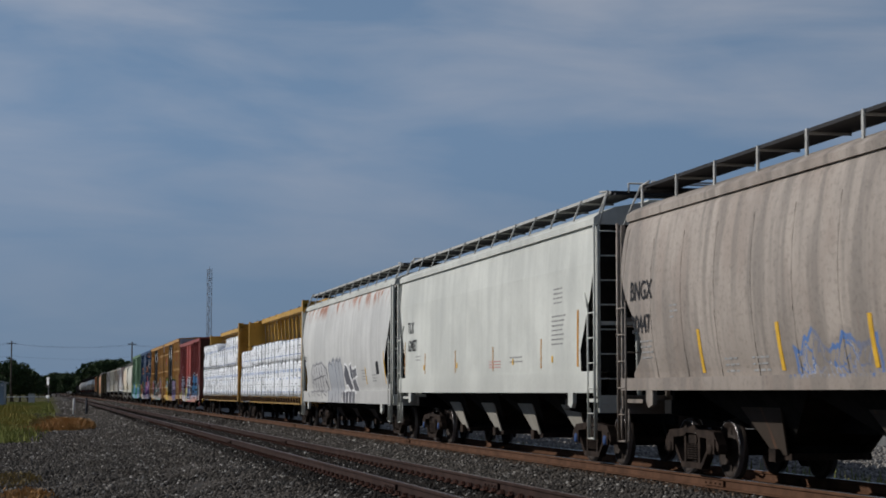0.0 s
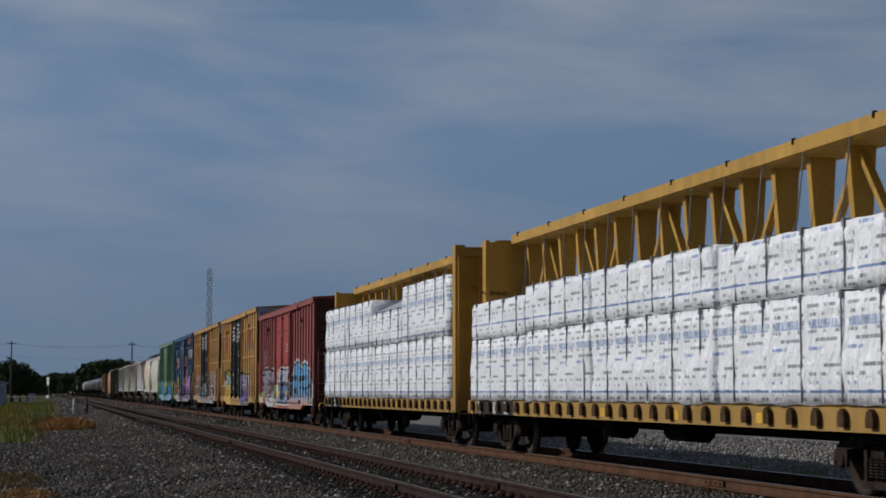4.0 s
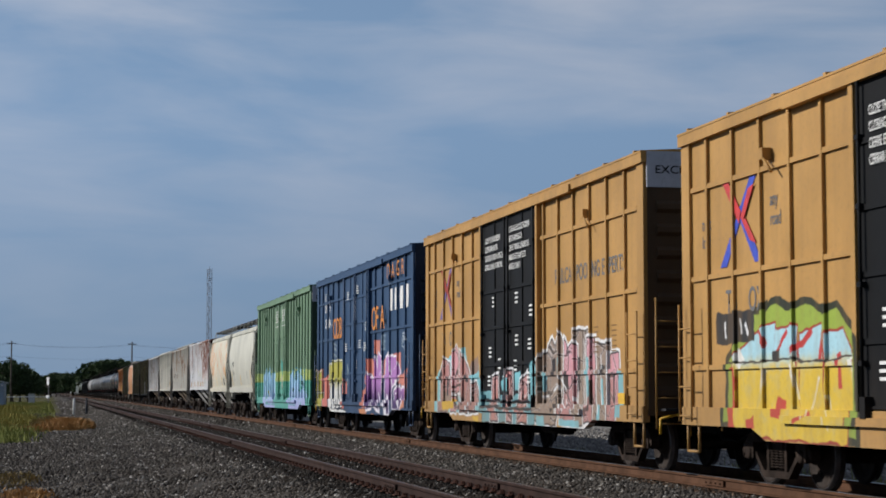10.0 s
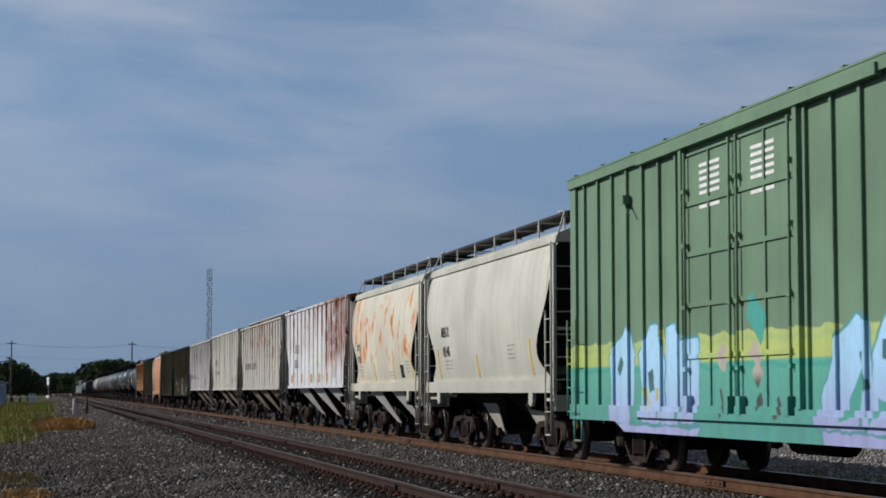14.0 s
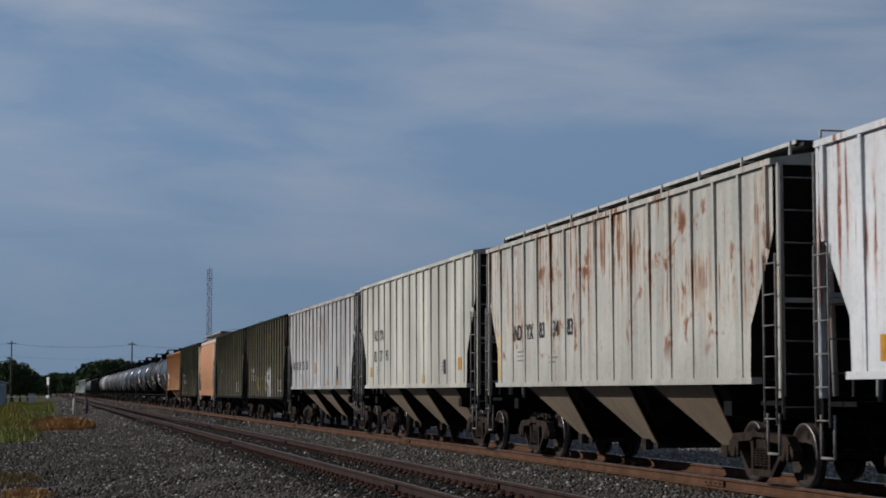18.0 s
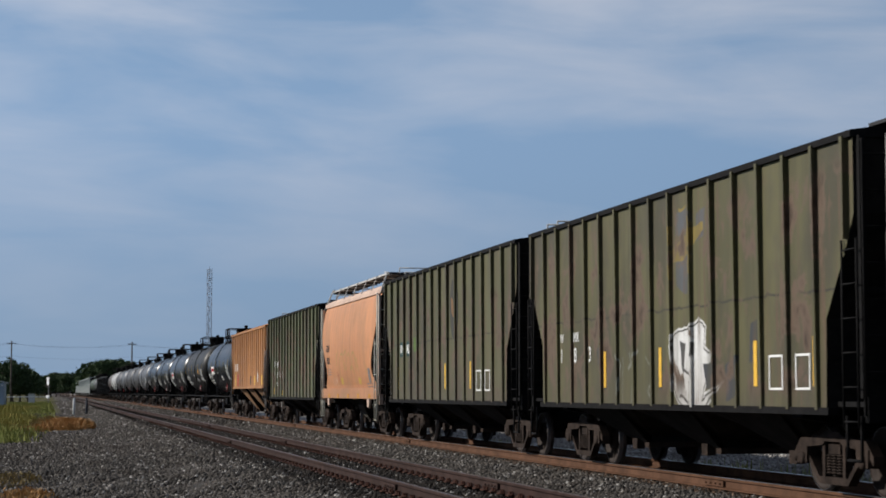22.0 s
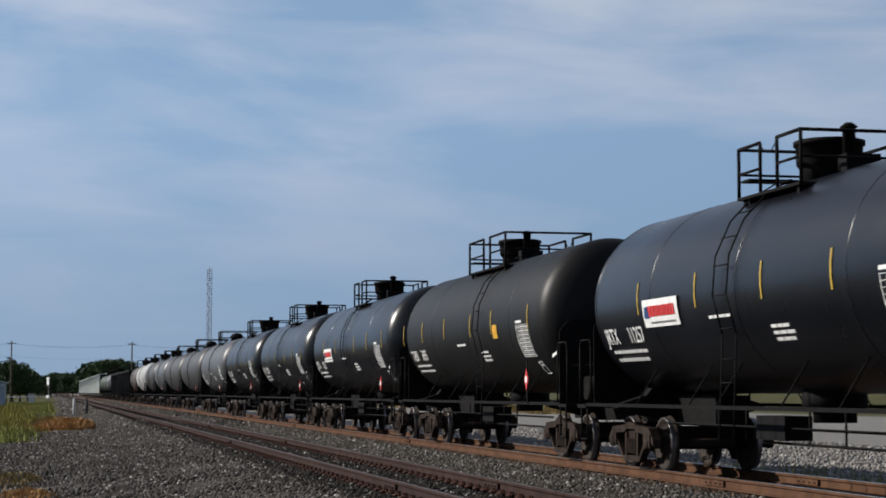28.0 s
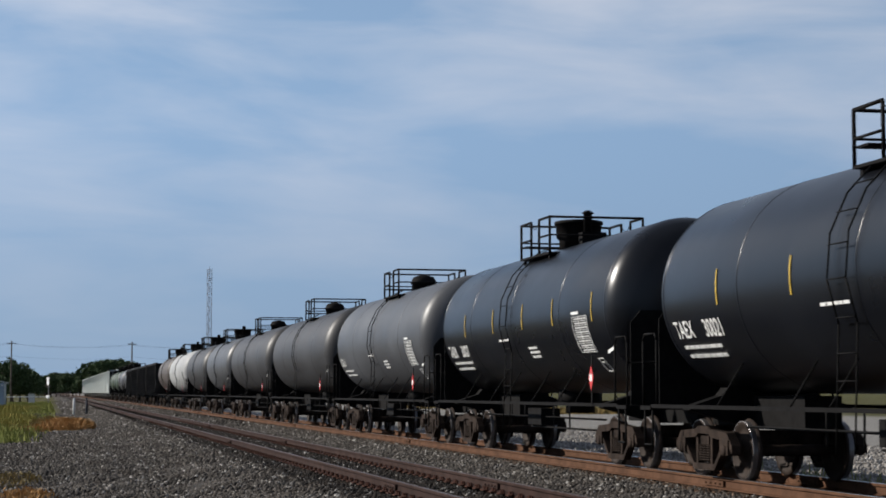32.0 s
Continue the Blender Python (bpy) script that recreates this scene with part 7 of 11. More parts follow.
PINK_SPRAY = [
    dict(shapes=[
        ((3.75, 0.8), (7.24, 0.8), (7.22, 1.71), (6.32, 2.06), (4.26, 2.28), (4, 1.75)), ((2.31, 0.83), (3.75, 0.8), (3.72, 1.75), (3.03, 1.89), (2.34, 1.49)),
    ], top=(0.18, 0.46, 0.52), bottom=(0.22, 0.48, 0.52), turn=1.3, soft=0.4),
    dict(shapes=[
        ((5.7, 1.22), (5.84, 0.79), (6.87, 0.81), (6.91, 1.75), (6.54, 2.07), (5.87, 1.95)), ((3.75, 0.82), (4.53, 0.83), (4.86, 1.31), (4.84, 2.21), (4.52, 2.12), (3.83, 1.73)),
        ((2.78, 0.84), (3.59, 0.82), (3.68, 1.47), (3.2, 1.48), (2.79, 1.19)),
    ], top=(0.42, 0.19, 0.18), bottom=(0.33, 0.17, 0.14), turn=1.3, soft=0.5, line=(0.012, 0.012, 0.018), width=0.02, halo=(0.72, 0.73, 0.74), spread=0.05, busy=True),
    dict(shapes=[
        ((4.86, 1.29), (5.64, 1.26), (5.65, 2.12), (5.19, 2.29), (4.96, 2.14)), ((4.93, 0.82), (5.47, 0.81), (5.58, 1.11), (5.04, 1.22)),
    ], top=(0.62, 0.3, 0.34), bottom=(0.55, 0.24, 0.24), turn=1.5, soft=0.4, line=(0.012, 0.012, 0.018), width=0.02, halo=(0.72, 0.73, 0.74), spread=0.05, busy=True),
    dict(shapes=[
        ((2.98, 1.72), (3.72, 1.66), (3.83, 1.86), (3.02, 2.05)), ((5.71, 0.81), (6.34, 0.82), (6.4, 1.31), (5.77, 1.22)),
    ], top=(0.24, 0.16, 0.13), bottom=(0.27, 0.2, 0.16), turn=1.4, soft=0.25),
    dict(shapes=[
        ((6.63, 1.60), (6.81, 1.46), (7.00, 1.71), (6.82, 1.85)), ((5.99, 1.64), (6.06, 1.19), (6.22, 1.21), (6.15, 1.66)), ((4.76, 0.94), (4.86, 0.82), (5.27, 1.16), (5.17, 1.28)),
        ((4.31, 0.89), (4.39, 0.87), (4.55, 1.30), (4.47, 1.32)), ((4.57, 1.44), (5.45, 1.36), (5.45, 1.42), (4.57, 1.50)), ((3.98, 1.64), (4.02, 1.48), (4.30, 1.54), (4.26, 1.70)),
        ((4.95, 1.74), (5.11, 1.58), (5.22, 1.69), (5.06, 1.85)), ((3.34, 0.87), (3.40, 0.85), (3.50, 1.21), (3.44, 1.23)),
    ], top=(0.012, 0.012, 0.018), bottom=(0.012, 0.012, 0.018), turn=1, soft=0.25),
    dict(shapes=[
        ((-2.64, 2.04), (-2.6, 0.69), (-1.8, 0.75), (-1.84, 1.62), (-2.3, 1.98)), ((-3.16, 2.09), (-3.1, 0.69), (-2.59, 0.69), (-2.64, 2.11), (-2.94, 2.28)),
        ((-3.72, 1.63), (-3.41, 0.68), (-3.07, 0.69), (-3.13, 2.09), (-3.39, 2.36), (-3.71, 2.14)), ((-5.2, 0.7), (-4.3, 0.7), (-4.3, 2.35), (-5.2, 2.35)),
        ((-6.5, 0.7), (-5.6, 0.7), (-5.6, 2.1), (-6.5, 2.1)),
    ], top=(0.27, 0.2, 0.16), bottom=(0.3, 0.22, 0.17), turn=1.4, soft=0.4, line=(0.012, 0.012, 0.018), width=0.025, halo=(0.72, 0.73, 0.74), spread=0.055, busy=True),
    dict(shapes=[
        ((-3.98, 0.72), (-3.66, 0.74), (-3.75, 2.2), (-3.98, 2.06)), ((-4.57, 2.08), (-4.54, 0.71), (-3.98, 0.71), (-4.04, 2.07), (-4.27, 2.18)), ((-5.65, 0.75), (-5.15, 0.75), (-5.15, 2.2), (-5.65, 2.2)),
        ((-6.95, 0.75), (-6.5, 0.75), (-6.5, 1.9), (-6.95, 1.9)),
    ], top=(0.6, 0.29, 0.33), bottom=(0.44, 0.2, 0.19), turn=1.35, soft=0.4, line=(0.012, 0.012, 0.018), width=0.025, halo=(0.72, 0.73, 0.74), spread=0.055, busy=True),
    dict(shapes=[
        ((-2.59, 1.63), (-2.54, 1.28), (-2.28, 1.32), (-2.33, 1.67)), ((-3.48, 1.89), (-3.44, 1.63), (-3.40, 1.63), (-3.44, 1.89)), ((-5.3, 1.2), (-5.1, 1.2), (-5.1, 1.9), (-5.3, 1.9)),
        ((-6.1, 0.8), (-5.95, 0.8), (-5.95, 1.5), (-6.1, 1.5)), ((-7.2, 0.85), (-6.95, 0.85), (-6.95, 1.6), (-7.2, 1.6)), ((-2.59, 0.62), (-2.08, 0.64), (-2.08, 0.84), (-2.59, 0.82)),
        ((-4.9, 0.66), (-3.6, 0.66), (-3.6, 0.78), (-4.9, 0.78)),
    ], top=(0.18, 0.46, 0.52), bottom=(0.2, 0.48, 0.54), turn=1.3, soft=0.25),
    dict(shapes=[
        ((-3.18, 1.57), (-2.96, 1.55), (-2.94, 1.88), (-3.16, 1.90)), ((-4.04, 1.33), (-3.74, 1.25), (-3.66, 1.57), (-3.96, 1.65)), ((-3.49, 0.96), (-3.29, 0.86), (-3.12, 1.16), (-3.32, 1.26)),
        ((-2.67, 1.24), (-2.61, 1.22), (-2.52, 1.50), (-2.58, 1.52)), ((-2.27, 1.52), (-2.09, 1.34), (-1.94, 1.49), (-2.12, 1.67)), ((-4.36, 1.31), (-4.22, 1.29), (-4.17, 1.54), (-4.31, 1.56)),
        ((-4.75, 1.3), (-4.6, 1.3), (-4.6, 1.9), (-4.75, 1.9)), ((-5.5, 0.95), (-5.38, 0.95), (-5.38, 1.5), (-5.5, 1.5)), ((-6.2, 1.6), (-5.9, 1.6), (-5.9, 1.75), (-6.2, 1.75)),
        ((-6.75, 1.1), (-6.66, 1.1), (-6.66, 1.6), (-6.75, 1.6)),
    ], top=(0.012, 0.012, 0.018), bottom=(0.012, 0.012, 0.018), turn=1, soft=0.25),
    dict(shapes=[
        ((-3.36, 1.45), (-3.02, 1.28), (-3.00, 1.32), (-3.34, 1.49)), ((-3.58, 1.32), (-3.54, 1.28), (-3.33, 1.45), (-3.37, 1.49)), ((-4.57, 1.17), (-4.55, 1.11), (-4.28, 1.18), (-4.30, 1.24)),
        ((-4.08, 0.97), (-4.04, 0.93), (-3.83, 1.11), (-3.87, 1.15)), ((-2.70, 1.17), (-2.27, 1.20), (-2.27, 1.24), (-2.70, 1.21)), ((-3.87, 1.32), (-3.85, 1.28), (-3.38, 1.61), (-3.40, 1.65)),
        ((-5.0, 1.0), (-4.96, 1.0), (-4.96, 2.2), (-5.0, 2.2)), ((-6.0, 0.9), (-5.96, 0.9), (-5.96, 1.9), (-6.0, 1.9)),
    ], top=(0.72, 0.73, 0.74), bottom=(0.72, 0.73, 0.74), turn=1, soft=0.25),
    dict(shapes=[
        ((5.16, 1.11), (5.17, 0.89), (6.41, 0.84), (6.4, 1.03)), ((2.71, 0.63), (3.22, 0.64), (3.22, 0.73), (2.71, 0.74)),
    ], top=(0.6, 0.36, 0.03), bottom=(0.6, 0.38, 0.04), turn=0.9, soft=0.25),
]
DOOR_SPRAY = [
    dict(shapes=[
        ((1.58, 1.31), (1.6, 0.64), (2.36, 0.63), (2.34, 1.31)), ((0.24, 1.63), (0.25, 1.29), (0.72, 1.29), (0.8, 1.53)), ((-0.77, 1.72), (-0.75, 1.29), (-0.32, 1.29), (-0.33, 1.67)),
        ((-1.95, 0.94), (-1.52, 0.93), (-1.48, 1.79), (-1.92, 1.94)), ((0.21, 1.26), (0.23, 0.65), (1.01, 0.66), (0.99, 1.13)), ((-0.63, 1.23), (-0.61, 0.65), (-0.18, 0.66), (-0.2, 1.23)),
        ((-1.93, 1.23), (-1.9, 0.64), (-1.29, 0.65), (-1.32, 1.23)),
    ], top=(0.2, 0.5, 0.56), bottom=(0.14, 0.3, 0.33), turn=1.3, soft=0.3, line=(0.012, 0.012, 0.018), width=0.03),
    dict(shapes=[
        ((0.99, 0.69), (1.64, 0.68), (1.52, 1.58), (1.02, 1.63)), ((-0.18, 0.69), (0.23, 0.68), (0.2, 1.68), (-0.13, 1.69)), ((-1.33, 0.68), (-0.57, 0.67), (-0.76, 1.51), (-1.29, 1.62)),
    ], top=(0.58, 0.3, 0.3), bottom=(0.46, 0.2, 0.17), turn=1.35, soft=0.4, line=(0.012, 0.012, 0.018), width=0.03, halo=(0.72, 0.73, 0.74), spread=0.045, busy=True),
    dict(shapes=[
        ((-1.92, 1.05), (2.32, 1.06), (2.32, 1.12), (-1.92, 1.11)), ((-1.92, 0.92), (2.33, 0.93), (2.33, 0.99), (-1.92, 0.98)), ((1.25, 0.91), (1.29, 0.91), (1.29, 1.55), (1.25, 1.55)),
        ((-0.01, 0.91), (0.04, 0.91), (0.04, 1.54), (-0.01, 1.54)), ((-1.08, 1.49), (-0.99, 0.90), (-0.95, 0.90), (-1.04, 1.49)),
    ], top=(0.012, 0.012, 0.018), bottom=(0.012, 0.012, 0.018), turn=1, soft=0.25),
]
NAVY_SPRAY = [
    dict(shapes=[
        ((5.92, 1.87), (5.94, 0.73), (7.07, 0.74), (7.05, 1.75)), ((2.47, 1.71), (2.49, 0.74), (2.94, 0.74), (2.92, 1.77)), ((7.23, 2.09), (7.25, 0.69), (8.27, 0.7), (8.25, 2)),
        ((2.03, 1.59), (2.04, 1.22), (2.31, 1.22), (2.3, 1.61)),
    ], top=(0.62, 0.2, 0.15), bottom=(0.6, 0.18, 0.14), turn=1.4, soft=0.4, line=(0.05, 0.05, 0.06), width=0.02),
    dict(shapes=[
        ((2.87, 2.24), (2.89, 1.6), (5.93, 1.6), (5.96, 2.15), (5.1, 2.25)), ((7.24, 1.23), (7.25, 0.73), (8.22, 0.72), (8.21, 1.21)), ((7.69, 1.96), (7.7, 1.32), (8.17, 1.3), (8.16, 1.9)),
    ], top=(0.4, 0.37, 0.06), bottom=(0.42, 0.38, 0.07), turn=1.3, soft=0.3, line=(0.012, 0.012, 0.018), width=0.02, halo=(0.7, 0.68, 0.5), spread=0.05),
    dict(shapes=[
        ((5.04, 0.77), (5.77, 0.67), (5.76, 1.52), (5.19, 1.69)), ((4.18, 0.78), (4.88, 0.7), (4.87, 1.51), (4.32, 1.68)), ((3.37, 0.81), (4.03, 0.74), (4.02, 1.5), (3.57, 1.67)),
        ((2.87, 0.8), (3.22, 0.76), (3.28, 1.54), (2.92, 1.67)), ((2.11, 0.71), (2.12, 0.59), (6.11, 0.62), (6.11, 0.73)),
    ], top=(0.48, 0.44, 0.12), bottom=(0.72, 0.72, 0.7), turn=1.5, soft=0.25, line=(0.012, 0.012, 0.018), width=0.03),
    dict(shapes=[
        ((4.95, 1.94), (4.96, 1.51), (5.10, 1.51), (5.09, 1.94)), ((4.05, 1.96), (4.06, 1.55), (4.20, 1.55), (4.19, 1.96)), ((3.22, 1.61), (3.34, 1.59), (3.40, 1.94), (3.28, 1.96)),
        ((5.48, 1.62), (5.54, 1.62), (5.54, 1.86), (5.48, 1.86)), ((4.45, 0.83), (4.53, 0.81), (4.60, 1.20), (4.52, 1.22)), ((3.62, 0.84), (3.70, 0.82), (3.77, 1.20), (3.69, 1.22)),
    ], top=(0.012, 0.012, 0.018), bottom=(0.012, 0.012, 0.018), turn=1, soft=0.25),
    dict(shapes=[
        ((-1.57, 0.86), (-0.87, 0.82), (-0.88, 1.31), (-1.37, 1.4)), ((-2.38, 2.18), (-2.34, 0.87), (-1.59, 1.55), (-1.61, 2.26)), ((-3.47, 2.73), (-3.46, 2.31), (-2.82, 2.39), (-2.64, 2.73)),
        ((-4.59, 2.31), (-4.56, 1.69), (-4.09, 1.7), (-4.11, 2.14)), ((-2.62, 2.16), (-2.61, 1.73), (-2.21, 1.73), (-2.22, 2.12)), ((-6.06, 2.33), (-6.05, 1.96), (-5.39, 1.98), (-5.36, 2.27)),
        ((-6.58, 1.62), (-6.04, 1.67), (-6.06, 2.33), (-6.54, 2.34)),
    ], top=(0.62, 0.22, 0.16), bottom=(0.6, 0.2, 0.14), turn=1.4, soft=0.3, line=(0.5, 0.16, 0.12), width=0.02),
    dict(shapes=[
        ((-7.46, 1.91), (-7.32, 0.88), (-6.59, 0.78), (-6.58, 1.66)), ((-1.49, 1.74), (-1.48, 1.5), (-1.21, 1.5), (-1.22, 1.75)), ((-6.66, 1.73), (-6.65, 1.52), (-6.22, 1.52), (-6.22, 1.67)),
        ((-1.62, 0.78), (-1.61, 0.59), (-0.58, 0.62), (-0.3, 0.79)), ((-2.91, 0.59), (-2.43, 0.57), (-2.43, 0.66), (-2.91, 0.65)),
    ], top=(0.62, 0.22, 0.16), bottom=(0.6, 0.24, 0.1), turn=1.0, soft=0.3),
    dict(shapes=[
        ((-2.61, 1.64), (-2.59, 1.21), (-2.43, 0.82), (-1.54, 0.76), (-1.81, 1.84)), ((-3.66, 0.73), (-2.78, 0.88), (-2.62, 2.13), (-2.85, 2.27), (-3.56, 1.23)),
        ((-3.96, 1.61), (-3.75, 0.72), (-3.17, 1.21), (-3.08, 2.28), (-3.25, 2.37), (-3.93, 2.1)), ((-5.28, 1.61), (-5.13, 0.67), (-4.49, 0.67), (-4.16, 1.29), (-4.41, 2.23), (-4.75, 2.32)),
    ], top=(0.42, 0.18, 0.46), bottom=(0.045, 0.02, 0.11), turn=1.28, soft=0.3, line=(0.75, 0.7, 0.76), width=0.055),
    dict(shapes=[
        ((-6.55, 1.79), (-6.11, 1.58), (-5.29, 1.44), (-5.04, 2.25), (-5.98, 2.21), (-6.25, 2.03)), ((-6.68, 1.29), (-6.37, 0.77), (-5.7, 0.83), (-5.56, 1.3), (-6.4, 1.46)),
        ((-7.23, 1.37), (-7.16, 1.22), (-6.71, 0.79), (-6.33, 0.7), (-6.68, 1.4)),
    ], top=(0.42, 0.18, 0.46), bottom=(0.045, 0.02, 0.11), turn=1.2, soft=0.3, line=(0.75, 0.7, 0.76), width=0.055),
    dict(shapes=[
        ((-4.86, 0.65), (-4.49, 0.63), (-4.46, 1.23), (-4.67, 1.21)), ((-6.67, 1.22), (-6.59, 0.78), (-6.27, 1)), ((-6.14, 1.43), (-5.72, 1.44), (-5.63, 1.6), (-6.14, 1.59)),
        ((-3.65, 0.86), (-3.59, 0.80), (-3.19, 1.28), (-3.25, 1.34)), ((-3.94, 2.01), (-3.33, 1.70), (-3.31, 1.72), (-3.92, 2.03)), ((-3.92, 1.71), (-3.90, 1.69), (-3.55, 2.01), (-3.57, 2.03)),
        ((-5.94, 2.01), (-5.35, 1.82), (-5.35, 1.84), (-5.94, 2.03)), ((-2.36, 1.24), (-2.34, 1.22), (-2.15, 1.72), (-2.17, 1.74)), ((-6.21, 1.21), (-5.75, 1.21), (-5.75, 1.25), (-6.21, 1.25)),
    ], top=(0.78, 0.74, 0.78), bottom=(0.76, 0.74, 0.78), turn=1, soft=0.25),
]
NAVY_TAGS = [
    dict(shapes=[
        ((-6.78, 2.86), (-6.73, 2.51), (-6.71, 2.51), (-6.76, 2.86)), ((-7.04, 2.40), (-7.02, 2.38), (-6.71, 2.50), (-6.73, 2.52)), ((-7.31, 2.47), (-7.03, 2.38), (-7.03, 2.40), (-7.31, 2.49)),
        ((-6.94, 2.77), (-6.90, 2.56), (-6.84, 2.58), (-6.88, 2.79)), ((-7.14, 2.61), (-7.08, 2.59), (-6.99, 2.78), (-7.05, 2.80)), ((-7.29, 2.81), (-7.25, 2.61), (-7.19, 2.63), (-7.23, 2.83)),
        ((-7.35, 2.70), (-6.98, 2.69), (-6.98, 2.73), (-7.35, 2.74)), ((-7.09, 2.82), (-6.84, 2.80), (-6.84, 2.84), (-7.09, 2.86)), ((-7.39, 2.65), (-7.11, 2.61), (-7.11, 2.65), (-7.39, 2.69)),
    ], top=(0.55, 0.6, 0.64), bottom=(0.5, 0.56, 0.6), turn=1, soft=0.25),
    dict(shapes=[
        ((-3.86, 2.90), (-3.78, 2.46), (-3.66, 2.48), (-3.74, 2.92)), ((-4.12, 2.50), (-4.02, 2.48), (-3.90, 2.87), (-4.00, 2.89)), ((-4.30, 2.46), (-4.20, 2.44), (-4.12, 2.87), (-4.22, 2.89)),
        ((-4.35, 2.83), (-3.68, 2.80), (-3.68, 2.86), (-4.35, 2.89)), ((-4.34, 2.65), (-3.68, 2.64), (-3.68, 2.70), (-4.34, 2.71)), ((-4.29, 2.45), (-3.81, 2.44), (-3.81, 2.50), (-4.29, 2.51)),
    ], top=(0.22, 0.3, 0.36), bottom=(0.22, 0.3, 0.36), turn=1, soft=0.25),
    dict(shapes=[
        ((4.46, 2.75), (5.01, 2.85), (5.01, 2.89), (4.46, 2.79)), ((4.49, 2.65), (4.51, 2.59), (4.94, 2.67), (4.92, 2.73)), ((4.46, 2.41), (5.01, 2.49), (5.01, 2.53), (4.46, 2.45)),
        ((4.76, 2.91), (4.77, 2.27), (4.79, 2.27), (4.78, 2.91)), ((2.85, 2.74), (2.87, 2.70), (3.27, 2.80), (3.25, 2.84)), ((2.82, 2.59), (2.84, 2.53), (3.20, 2.60), (3.18, 2.66)),
        ((2.86, 2.38), (2.88, 2.34), (3.16, 2.41), (3.14, 2.45)), ((1.78, 1.81), (1.86, 1.79), (1.99, 2.12), (1.91, 2.14)), ((1.87, 1.46), (1.93, 1.44), (1.99, 1.69), (1.93, 1.71)),
        ((0.78, 2.03), (0.82, 2.01), (0.87, 2.24), (0.83, 2.26)),
    ], top=(0.34, 0.4, 0.4), bottom=(0.34, 0.38, 0.36), turn=1, soft=0.25),
]
